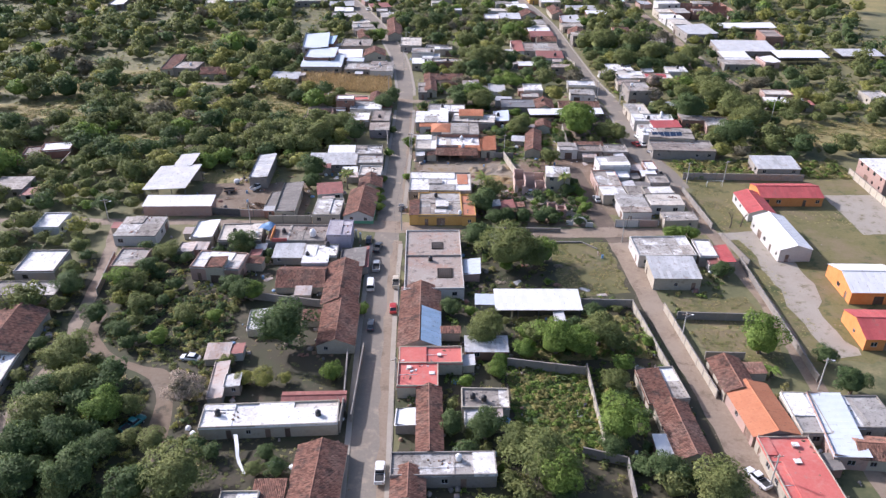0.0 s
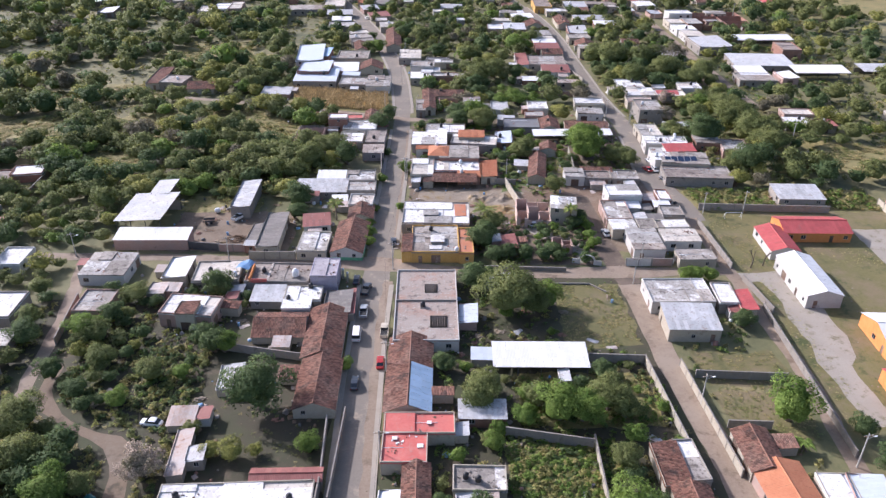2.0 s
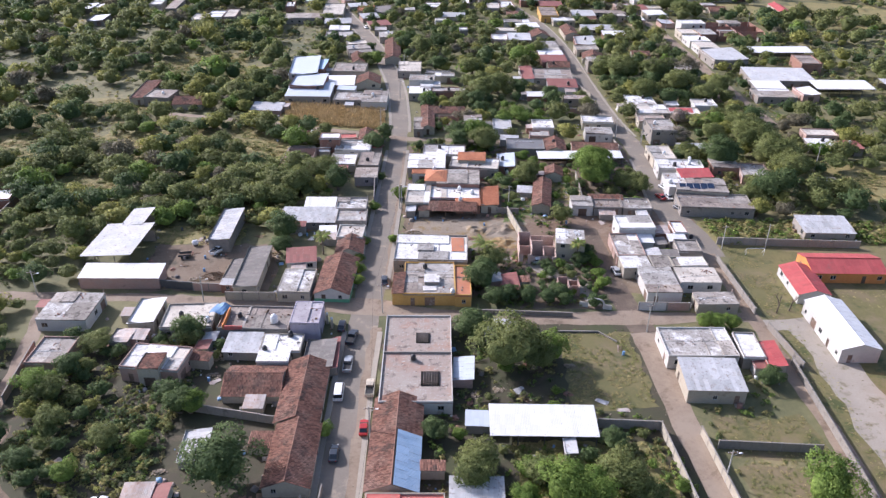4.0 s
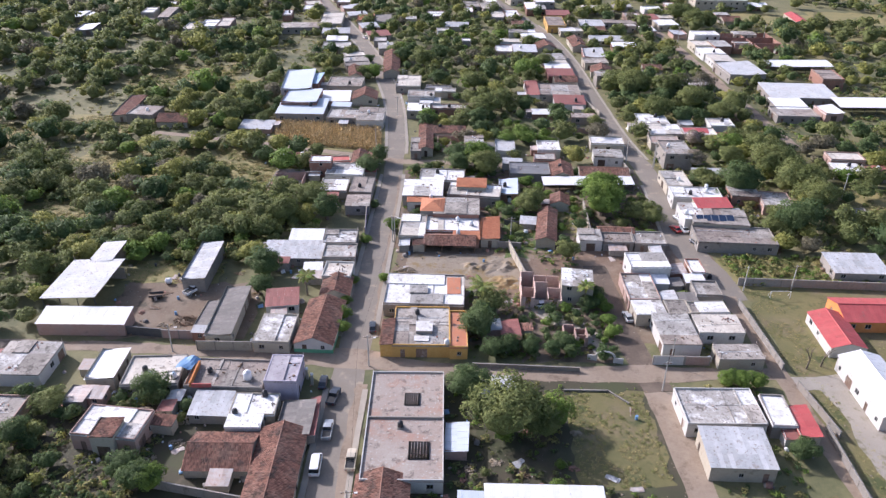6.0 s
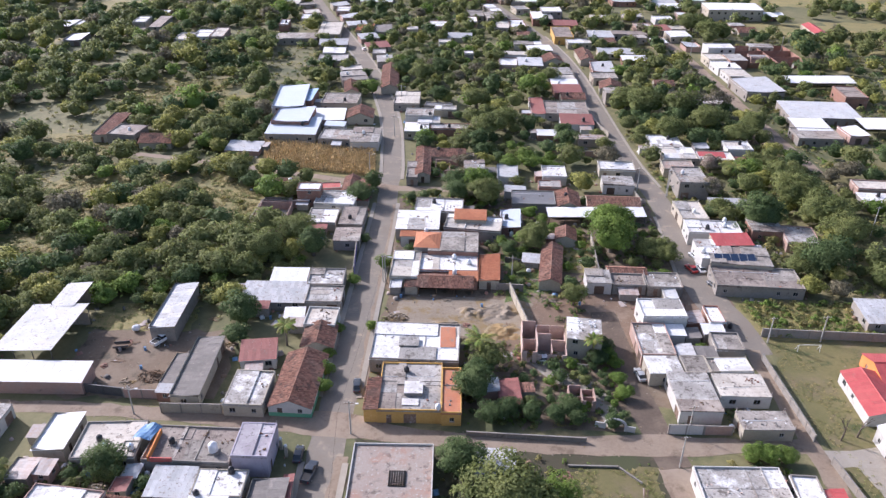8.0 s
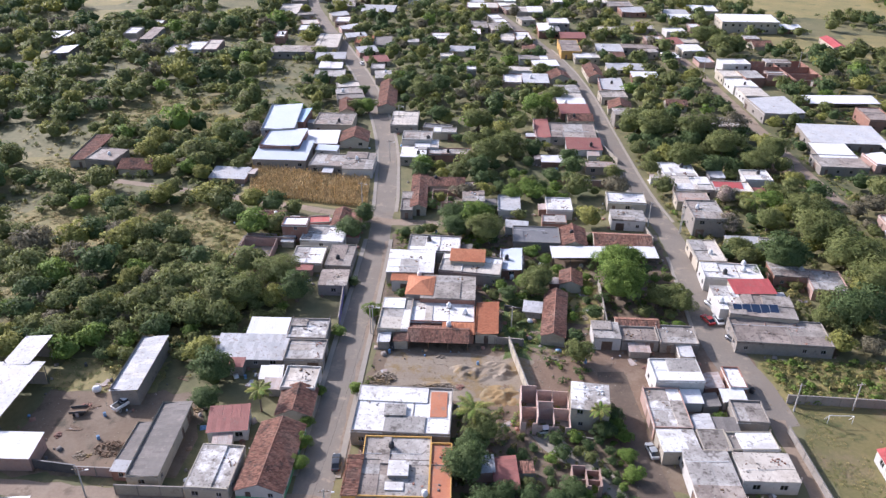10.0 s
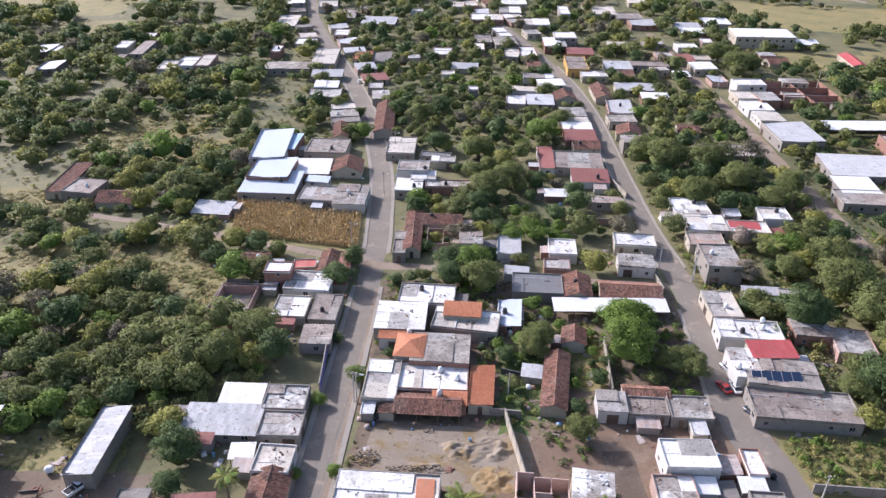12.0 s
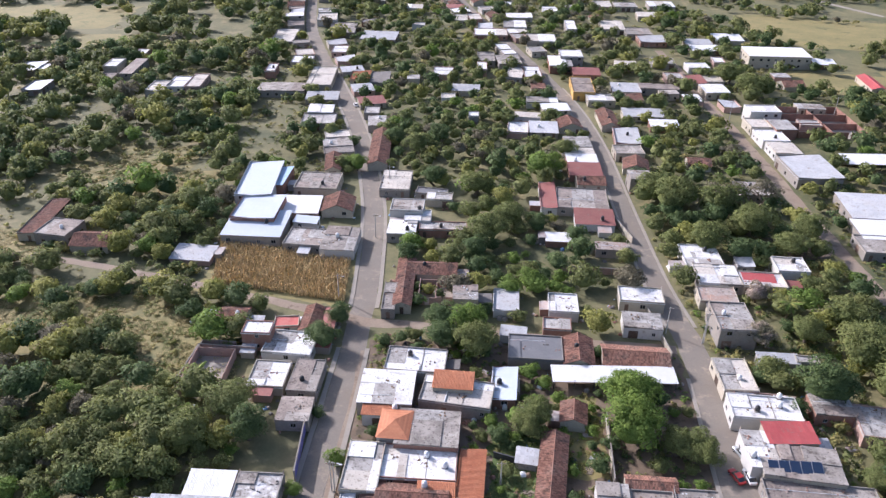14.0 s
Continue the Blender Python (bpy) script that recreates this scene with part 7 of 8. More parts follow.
def loft(sections):
    """A closed skin over cross-sections (x, half width at bottom, half width at top, z low, z high), with softened shoulders."""
    s = Shape()
    k = 8
    for x, b, t, z0, z1 in sections:
        m = z0 + (z1 - z0) * 0.75
        s.v += [(x, -b * 0.9, z0), (x, b * 0.9, z0), (x, b, z0 + (z1 - z0) * 0.25), (x, b * 0.5 + t * 0.5, m), (x, t * 0.88, z1), (x, -t * 0.88, z1), (x, -b * 0.5 - t * 0.5, m), (x, -b, z0 + (z1 - z0) * 0.25)]
    for i in range(len(sections) - 1):
        for j in range(k):
            a, b = i * k + j, i * k + (j + 1) % k
            s.f.append((a, b, b + k, a + k))
    s.f.append(tuple(reversed(range(k))))
    s.f.append(tuple((len(sections) - 1) * k + j for j in range(k)))
    return s


def vehicle(kind, x, y, turn, colour):
    """A parked car, pickup or van, nose along its own +x."""
    size = {"car": (4.2, 0.84, 1.42), "pickup": (5.2, 0.92, 1.72), "van": (5.2, 0.95, 2.0)}[kind]
    l, hw, hh = size[0] / 2, size[1], size[2]
    name = {"car": "parked_car", "pickup": "pickup_truck", "van": "van"}[kind]
    root = tagged(empty(name, pose(x, y, 0.05, 0, 0, turn)), f"{colour} {'painted car parked on the road' if kind == 'car' else 'pickup truck with an open bed parked' if kind == 'pickup' else 'passenger van parked along the street'}", {"car": "car", "pickup": "pickup truck", "van": "van"}[kind])
    p = PAINT[colour]
    if kind == "car":
        body = [(-l, hw * 0.8, hw * 0.75, 0.38, 0.8), (-l + 0.25, hw, hw * 0.93, 0.28, 0.92), (-0.4, hw, hw * 0.95, 0.25, 0.92), (0.8, hw, hw * 0.95, 0.25, 0.92), (l - 0.3, hw * 0.97, hw * 0.88, 0.27, 0.78), (l, hw * 0.78, hw * 0.7, 0.38, 0.66)]
        cab, roof = [(-l + 0.35, hw * 0.86, hw * 0.8, 0.88, 0.95), (-l + 0.95, hw * 0.88, hw * 0.72, 0.88, hh - 0.04), (0.3, hw * 0.88, hw * 0.72, 0.88, hh - 0.04), (1.05, hw * 0.88, hw * 0.8, 0.88, 0.95)], (-l + 1.0, 0.25, hh)
    elif kind == "pickup":
        body = [(-l, hw * 0.95, hw * 0.93, 0.45, 1.0), (-l + 0.1, hw, hw * 0.97, 0.4, 1.05), (-0.3, hw, hw * 0.97, 0.36, 1.05), (0.9, hw, hw * 0.97, 0.36, 1.06), (l - 0.3, hw * 0.98, hw * 0.9, 0.4, 0.98), (l, hw * 0.85, hw * 0.8, 0.5, 0.86)]
        cab, roof = [(-0.62, hw * 0.9, hw * 0.84, 1.02, 1.12), (-0.45, hw * 0.9, hw * 0.78, 1.02, hh - 0.04), (0.75, hw * 0.9, hw * 0.78, 1.02, hh - 0.04), (1.3, hw * 0.9, hw * 0.84, 1.02, 1.1)], (-0.42, 0.72, hh)
    else:
        body = [(-l, hw * 0.95, hw * 0.9, 0.4, 1.1), (-l + 0.15, hw, hw * 0.97, 0.32, 1.12), (1.4, hw, hw * 0.97, 0.3, 1.12), (l - 0.25, hw * 0.97, hw * 0.9, 0.34, 1.0), (l, hw * 0.85, hw * 0.8, 0.45, 0.82)]
        cab, roof = [(-l + 0.06, hw * 0.92, hw * 0.85, 1.08, hh - 0.08), (-l + 0.2, hw * 0.93, hw * 0.85, 1.08, hh - 0.04), (1.25, hw * 0.93, hw * 0.83, 1.08, hh - 0.04), (2.0, hw * 0.92, hw * 0.85, 1.05, 1.14)], (-l + 0.15, 1.2, hh)
    loft(body).make("body", p, root)
    loft(cab).make("window_glass", M["pane"], root, "dark glazed cabin windows")
    loft([(roof[0], hw * 0.72, hw * 0.62, hh - 0.06, hh - 0.01), (roof[0] + 0.2, hw * 0.8, hw * 0.72, hh - 0.06, hh + 0.03), (roof[1] - 0.2, hw * 0.8, hw * 0.72, hh - 0.06, hh + 0.03), (roof[1], hw * 0.72, hw * 0.62, hh - 0.06, hh - 0.01)]).make("roof", p, root)
    if kind == "pickup":
        s = Shape()
        s.box(-l + 0.12, -hw + 0.12, 1.052, -0.7, hw - 0.12, 1.07)
        s.make("bed", M["rubber"], root, "dark open load bed")
        for x0, y0, x1, y1 in ((-l, -hw * 0.97, -0.68, -hw * 0.97 + 0.1), (-l, hw * 0.97 - 0.1, -0.68, hw * 0.97), (-l, -hw * 0.87, -l + 0.1, hw * 0.87)):
            s = Shape()
            s.box(x0, y0, 1.0, x1, y1, 1.2)
            s.make("bed_side", p, root)
    for fx in (-l * 0.6, l * 0.62):
        for sy in (-1, 1):
            s = Shape()
            s.bar((fx, sy * (hw - 0.2), 0.3), (fx, sy * (hw + 0.01), 0.3), 0.33, sides=14)
            wheel = s.make("wheel", M["rubber"], root)
            s = Shape()
            s.bar((fx, sy * (hw + 0.01), 0.3), (fx, sy * (hw + 0.025), 0.3), 0.19, sides=10)
            s.make("rim", M["rim"], wheel)
    for sy in (-1, 1):
        s = Shape()
        s.box(l - 0.09, sy * hw * 0.58 - 0.14, 0.62, l + 0.005, sy * hw * 0.58 + 0.14, 0.76)
        s.make("headlight", M["lamp_clear"], root)
        s = Shape()
        s.box(-l - 0.01, sy * hw * 0.66 - 0.1, 0.66, -l + 0.08, sy * hw * 0.66 + 0.1, 0.8)
        s.make("tail_light", M["lamp_red"], root)
    return root


compound_wall(29.9, -66.4, 45.5, -69.6, 2.4, "wall_grey")
compound_wall(46.0, -68.3, 45.2, -92.1, 2.2, "wall_cream")
compound_wall(61.1, -45.0, 62.9, -69.5, 2.2, "wall_cream")
compound_wall(49.3, -44.1, 61.2, -44.8, 2.2, "wall_grey")
compound_wall(68.4, -45.8, 70.3, -76.8, 2.0, "wall_cream")
compound_wall(70.5, -49.5, 88.9, -50.7, 2.0, "wall_grey")
compound_wall(72.1, -64.4, 80.2, -64.8, 2.0, "wall_grey")
compound_wall(41.0, -92.0, 48.4, -94.5, 2.2, "wall_grey")
compound_wall(48.4, -94.5, 47.7, -103.5, 2.2, "wall_grey")
compound_wall(94.0, -24.7, 92.7, -72.2, 1.8, "wall_grey")
compound_wall(66.1, -4.7, 72.6, -4.75, 2.3, "wall_white")
compound_wall(72.8, -4.75, 78.0, -4.8, 2.2, "wall_pink")
compound_wall(-31.0, -1.1, -19.2, -1.2, 2.4, "wall_cream")
compound_wall(80.6, -4.9, 83.7, -4.8, 2.2, "wall_pink")
compound_wall(94.8, 27.2, 132.4, 25.2, 2.2, "wall_grey")
compound_wall(-39.9, 3.1, -32.4, 2.9, 2.2, "wall_pink")
compound_wall(-48.5, 4.5, -40.0, 3.4, 2.2, "steel")
compound_wall(39.2, 44.1, 42.3, 27.1, 2.8, "wall_cream")
compound_wall(36.1, 45.1, 42.4, 44.4, 2.0, "wall_grey")
compound_wall(28.1, -6.1, 50.2, -7.3, 1.1, "wall_grey")
compound_wall(91.8, 18.3, 92.9, -6.2, 1.8, "wall_grey")
compound_wall(93.8, -11.9, 95.7, -26.4, 1.8, "wall_grey")
compound_wall(46.2, -13.5, 55.0, -13.6, 0.4, "wall_grey")
compound_wall(55.0, -13.6, 58.4, -17.3, 0.4, "wall_grey")
compound_wall(-32.1, 74.7, -31.2, 88.9, 2.6, "wall_pink")
compound_wall(-31.2, 88.9, -17.4, 88.4, 2.6, "wall_pink")
compound_wall(58.2, 131.8, 80.2, 130.8, 2.2, "wall_pink")
compound_wall(63.1, 70.7, 62.2, 52.3, 2.4, "wall_cream")
compound_wall(-0.9, 70.5, 0.3, 50.0, 3.0, "wall_purple")
compound_wall(39.0, 58.6, 44.1, 57.0, 1.6, "steel")
compound_wall(77.3, 129.7, 81.8, 93.2, 2.0, "wall_cream")
compound_wall(78.0, 164.7, 81.9, 150.0, 2.2, "wall_cream")
compound_wall(-32.2, 77.0, -30.7, 90.8, 2.5, "wall_pink")
compound_wall(-30.7, 90.8, -22.7, 90.2, 2.5, "wall_pink")
compound_wall(-32.2, 77.0, -21.4, 76.0, 2.5, "wall_pink")
compound_wall(-3.7, -62.9, -3.2, -77.2, 2.2, "wall_grey")
compound_wall(-3.1, -79.0, -3.3, -85.2, 3.0, "wall_grey")
compound_wall(-0.5, -60.2, -1.4, -82.4, 2.0, "wall_grey")
compound_wall(-31.6, -39.1, -11.7, -43.4, 2.0, "wall_grey")
compound_wall(-65.4, -37.7, -67.4, -20.1, 2.0, "wall_pink")
compound_wall(-104.6, 35.2, -105.4, 58.0, 2.2, "wall_pink")
compound_wall(-121.6, 41.2, -104.6, 35.2, 2.0, "wall_pink")
compound_wall(149.4, 30.0, 149.0, -12.0, 2.4, "wall_cream")
compound_wall(-56.6, 5.1, -66.3, 5.8, 1.0, "wall_grey")
vehicle("pickup", 4.7, -95.9, 90, "white")
vehicle("van", -0.5, -34.8, 91, "white")
vehicle("pickup", 0.4, -26.0, 90, "silver")
vehicle("pickup", 5.6, -33.6, 90, "beige")
vehicle("car", 5.3, -44.9, 91, "red")
vehicle("car", 0.5, -51.6, 90, "dark")
vehicle("pickup", 0.3, -16.5, 80, "dark")
vehicle("pickup", -38.6, 21.9, 60, "white")
vehicle("car", 64.3, 12.1, 98, "silver")
vehicle("car", 86.7, 55.8, 110, "red")
vehicle("car", 89.2, 55.9, 95, "white")
vehicle("car", 90.2, 47.9, 112, "dark")
vehicle("car", 45.3, 16.9, 10, "white")
vehicle("car", -36.8, -62.8, 170, "white")
vehicle("pickup", 70.2, -98.4, 115, "white")
vehicle("car", 89.4, 62.3, 110, "silver")
vehicle("car", -20.0, 267.2, 110, "white")
vehicle("car", -2.4, -12.2, 90, "dark")
vehicle("car", 6.0, 7.2, 95, "dark")
utility_pole(91.8, -74.6, 8, 1)
utility_pole(69.1, -57.7, 7.5, 1)
utility_pole(71.7, -100.1, 8, 0)
utility_pole(-76.4, 0.6, 7, 1)
utility_pole(95.3, 24.8, 7, 0)
utility_pole(107.3, 25.5, 7, 0)
utility_pole(69.9, -4.7, 7, 0)
utility_pole(66.1, -13.2, 7.5, 0)
utility_pole(-36.2, -1.7, 7, 1)
utility_pole(7.9, 47.9, 8, 1)
utility_pole(-1.8, 113.7, 8, 1)
utility_pole(82.7, 103.9, 8, 0)
utility_pole(91.3, 100.5, 9, 0)
utility_pole(90.8, 100.0, 9, 0)
utility_pole(8.5, 47.7, 8, 1)
utility_pole(6.3, -6.1, 8, 1)
utility_pole(188.9, 269.7, 9, 0)
utility_pole(142.7, 76.6, 9, 0)
utility_pole(141.5, 260.9, 9, 0)
utility_pole(6.9, -73.1, 8, 1)
utility_pole(6.7, -47.4, 8, 1)
utility_pole(40.2, 51.6, 6, 0)
utility_pole(183.8, 334.1, 9, 0)
utility_pole(3.7, 148.5, 8, 1)
utility_pole(4.0, 185.2, 8, 1)
water_tank(-36.1, -14.2, 4.1, "white_open")
water_tank(-31.5, -14.1, 4.1, "white_open")
water_tank(-16.9, -14.2, 4.1, "big_white")
water_tank(-24.8, -12.4, 4.1, "black")
water_tank(-37.9, -12.1, 4.1, "black")
water_tank(-27.8, -17.8, 4.1, "white")
water_tank(19.1, 11.6, 4.7, "black")
water_tank(16.0, 8.7, 4.3, "black")
water_tank(17.5, -11.5, 4.1, "black")
water_tank(14.1, -27.5, 4.1, "black")
water_tank(-26.0, -83.1, 3.9, "black")
water_tank(-7.3, -83.6, 3.9, "black")
water_tank(18.4, -95.4, 4.1, "white")
water_tank(21.8, -79.1, 3.7, "black")
water_tank(23.9, -79.8, 3.7, "black")
water_tank(19.7, 86.5, 4.7, "black")
water_tank(21.3, 89.5, 4.7, "black")
water_tank(34.5, 80.1, 4.5, "white")
water_tank(18.0, 67.7, 4.9, "white")
water_tank(25.6, 55.4, 4.9, "white")
water_tank(25.7, 47.6, 3.8, "white")
water_tank(89.7, 57.8, 5, "white")
water_tank(99.9, 73.2, 5.1, "white")
water_tank(88.6, 30.1, 5.3, "black")
water_tank(78.3, -3.5, 4.1, "white")
water_tank(41.5, 73.1, 4, "white")
water_tank(22.6, -2.5, 4.3, "white")
water_tank(100.8, 76.2, 4.5, "white")
water_tank(-17.1, -24.0, 3.5, "black")
water_tank(-12.6, -18.7, 3.7, "black")
water_tank(29.3, 52.9, 4, "white")
water_tank(98.3, 68.7, 6.3, "black")
water_tank(34.4, 182.2, 4.6, "black")
water_tank(82.1, -90.8, 4, "white")


# wires along the streets
wire(6.9, -97, 7.6, 6.8, -68, 7.6)
wire(6.8, -68, 7.6, 7.0, -48, 7.6)
wire(7.0, -48, 7.6, 4.6, -9, 7.6, 0.9)
wire(4.6, -9, 7.6, 8.6, 50, 7.6, 1.2)


# ---- odd things in the yards and on the roofs ----
def heap(name, x, y, rx, ry, h, n, material, label, category, seed):
    """A heap of loose stones or scrap lumps on the ground."""
    q = random.Random(seed)
    s = Shape()
    for i in range(n):
        d, a = math.sqrt(q.random()), q.uniform(0, 6.28)
        px, py = rx * d * math.cos(a), ry * d * math.sin(a)
        pz = h * (1 - d) * q.uniform(0.5, 1)
        w = q.uniform(0.07, 0.26)
        o = len(s.v)
        for dx, dy, dz in ((-1, -1, -1), (1, -1, -1), (1, 1, -1), (-1, 1, -1), (-1, -1, 1), (1, -1, 1), (1, 1, 1), (-1, 1, 1)):
            s.v.append((x + px + dx * w * q.uniform(0.5, 1), y + py + dy * w * q.uniform(0.5, 1), max(-0.05, pz + dz * w * q.uniform(0.3, 0.8))))
        s.f += [tuple(o + i for i in f) for f in ((3, 2, 1, 0), (4, 5, 6, 7), (0, 1, 5, 4), (1, 2, 6, 5), (2, 3, 7, 6), (3, 0, 4, 7))]
    return tagged(s.make(name, material), label, category, kind="stuff")


def mound(name, x, y, rx, ry, h, material, label, category, seed):
    """A soft uneven mound of loose earth, lumpy all over, running out level at its foot."""
    s = Shape()
    n = 26
    for j in range(n + 1):
        for i in range(n + 1):
            u, v = 2 * i / n - 1, 2 * j / n - 1
            k = max(0.0, 1 - (u * u + v * v) ** 0.8)
            bump = 0.5 + 0.9 * noise.noise(Vector((u * 2.2 + seed, v * 2.2, 0.5))) + 0.45 * noise.noise(Vector((u * 6.5, v * 6.5 + seed, 1.5)))
            s.v.append((x + rx * u, y + ry * v, -0.06 + h * k * max(0.1, bump) + (0.05 * noise.noise(Vector((u * 15, v * 15, seed))) if k else 0)))
    for j in range(n):
        for i in range(n):
            o = j * (n + 1) + i
            s.f.append((o, o + 1, o + n + 2, o + n + 1))
    return tagged(s.make(name, material, smooth=True), label, category, kind="stuff")


mound("earth_mound", 30.6, 34.4, 5.4, 3.6, 1.3, M["rubble"], "grey mound of dumped earth and rubble", "earth heap", 3)
mound("earth_mound", 36.4, 35.4, 4.6, 3.6, 1.5, M["rubble"], "grey-brown mound of dumped earth", "earth heap", 8)
mound("earth_mound", 36.6, 27.2, 4.6, 3.8, 1.1, M["ochre_earth"], "ochre mound of earth and dry weeds", "earth heap", 5)
mound("earth_mound", 24.4, 30.0, 6.0, 1.8, 0.7, M["rubble"], "low bank of pale rubble beside the house", "earth heap", 6)
heap("stone_heap", 12.4, 32.0, 2.8, 2.4, 1.2, 170, M["rubble"], "heap of grey rubble stones on the lot", "stone heap", 1)
heap("stone_heap", 22.5, 29.5, 6.5, 1.3, 0.7, 190, M["rubble"], "row of rubble stones beside the house", "stone heap", 2)
heap("scrap_heap", -36.7, 9.7, 3.0, 2.2, 1.3, 120, M["wood"], "heap of scrap timber and machine parts", "scrap heap", 5)
heap("stone_heap", 32, -69, 3.0, 1.6, 0.8, 90, M["rubble"], "pale rubble in the walled lot", "stone heap", 6)


def tank_trailer(x, y, turn):
    root = tagged(empty("trailer", pose(x, y, 0, 0, 0, turn)), "dark low farm trailer with plank sides", "trailer")
    s = Shape()
    s.box(-1.6, -0.9, 0.6, 1.6, 0.9, 0.72)
    s.make("bed", M["wood"], root)
    for y0 in (-0.9, 0.84):
        s = Shape()
        s.box(-1.6, y0, 0.72, 1.6, y0 + 0.06, 1.2)
        s.make("side", M["steel"], root)
    for fx in (-0.7, 0.7):
        for sy in (-1, 1):
            s = Shape()
            s.bar((fx, sy * 0.75, 0.34), (fx, sy * 0.95, 0.34), 0.34, sides=12)
            s.make("wheel", M["rubber"], root)
    return root


tank_trailer(-46.6, 19.2, 10)
root = tagged(empty("gas_tank", pose(-45.7, 25.6, 0, 0, 0, 20)), "white round gas tank lying in the yard", "tank")
s = Shape()
s.bar((-0.5, 0, 0.8), (0.5, 0, 0.8), 0.75, sides=16)
s.bar((0.5, 0, 0.8), (0.85, 0, 0.8), 0.75, 0.35, sides=16)
s.bar((-0.85, 0, 0.8), (-0.5, 0, 0.8), 0.35, 0.75, sides=16)
s.weld().make("drum", M["white_plastic"], root)
for k in (-0.4, 0.4):
    s = Shape()
    s.box(k - 0.08, -0.5, 0, k + 0.08, 0.5, 0.3)
    s.make("cradle", M["steel"], root)

# goal frame in the school yard
root = tagged(empty("goal_frame", pose(103, 21.5, 0)), "white football goal frame on the school grass", "goal")
for p, q_ in (((-2.4, 0, 0), (-2.4, 0, 2)), ((2.4, 0, 0), (2.4, 0, 2)), ((-2.4, 0, 2), (2.4, 0, 2)), ((-2.4, 0, 2), (-2.4, 1.2, 0)), ((2.4, 0, 2), (2.4, 1.2, 0))):
    s = Shape()
    s.bar(p, q_, 0.06, sides=6)
    s.make("bar", M["white_plastic"], root)


def bare_tree(x, y, h, seed):
    """A pruned tree with no leaves."""
    q = random.Random(seed)
    root = tagged(empty("bare_tree", pose(x, y, 0)), "bare pruned tree with a forked trunk", "tree")
    s = Shape()

    def grow(p, d, length, r, depth):
        e = p + d * length
        s.bar(p, e, r, r * 0.65, 6)
        if depth:
            for _ in range(2 + (depth > 2)):
                n = (d + Vector((q.uniform(-0.7, 0.7), q.uniform(-0.7, 0.7), q.uniform(-0.1, 0.5)))).normalized()
                grow(e, n, length * q.uniform(0.55, 0.8), r * 0.6, depth - 1)
    grow(Vector((0, 0, -0.1)), Vector((0.08, 0, 1)), h * 0.4, 0.2, 3)
    s.make("trunk", M["bark"], root)
    return root


bare_tree(98.2, -5.7, 6, 1)
bare_tree(101.6, -4.8, 5, 2)
# garden gate with an arch on the cross street
root = tagged(empty("garden_gate", pose(56.2, -3.8, 0, 0, 0, -12)), "white plastered arched garden gateway", "gate")
s = Shape()
for k in range(12):
    a0, a1 = math.pi * k / 12, math.pi * (k + 1) / 12
    for ra, rb in ((1.7, 2.1),):
        s.quad((ra * math.cos(a0), -0.15, 1.3 + ra * math.sin(a0) * 0.7), (rb * math.cos(a0), -0.15, 1.3 + rb * math.sin(a0) * 0.7), (rb * math.cos(a1), -0.15, 1.3 + rb * math.sin(a1) * 0.7), (ra * math.cos(a1), -0.15, 1.3 + ra * math.sin(a1) * 0.7))
        s.quad((rb * math.cos(a0), -0.15, 1.3 + rb * math.sin(a0) * 0.7), (rb * math.cos(a0), 0.15, 1.3 + rb * math.sin(a0) * 0.7), (rb * math.cos(a1), 0.15, 1.3 + rb * math.sin(a1) * 0.7), (rb * math.cos(a1), -0.15, 1.3 + rb * math.sin(a1) * 0.7))
s.weld().make("arch", M["wall_white"], root)
for k in (-1.9, 1.9):
    s = Shape()
    s.box(k - 0.2, -0.16, 0, k + 0.2, 0.16, 1.32)
    s.make("pillar", M["wall_white"], root)
for k in (-2.9, 2.9):
    s = Shape()
    s.box(k - 0.85, -0.1, 0, k + 0.85, 0.1, 1.3)
    s.make("side_wall", M["wall_white"], root)
# solar panels on the grey two-storey house
z = roof_under(97, 55)
for i in range(5):
    root = tagged(empty("solar_panel", pose(92.8 + 2.1 * i, 55.0, z + 0.25, 16, 0, -4)), "dark blue solar panel on the grey roof", "solar panel", "solar panels on the roof")
    s = Shape()
    s.box(-1, -1.6, 0, 1, 1.6, 0.05)
    s.make("frame", M["rim"], root)
    s = Shape()
    s.box(-0.95, -1.55, 0.05, 0.95, 1.55, 0.06)
    s.make("glass", M["solar"], root)
# tarpaulin and coloured parapet on the row of roofs
z = roof_under(-31.4, -12)
s = Shape()
for i in range(5):
    for j in range(4):
        f = lambda a, b: (-31.6 + 0.62 * a + 0.25 * b, -12.8 + 0.95 * b, z + 2.0 + 0.2 * math.sin(a * 1.3 + b) - 0.55 * abs(a / 2.5 - 1) - 0.1 * a)
        s.quad(f(i, j), f(i + 1, j), f(i + 1, j + 1), f(i, j + 1))
root = tagged(empty("awning", Matrix.Identity(4)), "faded blue tarpaulin awning stretched over a roof terrace", "awning")
s.weld().make("cloth", M["blue_cloth"], root)
for px, py in ((-31.4, -12.7), (-28.6, -12.7), (-30.7, -9.1), (-28.0, -9.1)):
    s = Shape()
    s.bar((px, py, z), (px, py, z + 1.5), 0.04, sides=5)
    s.make("post", M["steel"], root)
root = tagged(empty("roof_wall", pose(-27.6, -13.4, roof_under(-27, -13.4))), "orange painted parapet wall with a red panel", "parapet wall")
s = Shape()
s.box(-0.15, -3.4, -0.1, 0.15, 3.6, 1.1)
s.make("panel", M["wall_orange"], root)
s = Shape()
s.box(0.3, -3.5, -0.1, 4.2, -3.3, 0.9)
s.make("end_panel", M["redpaint"], root)


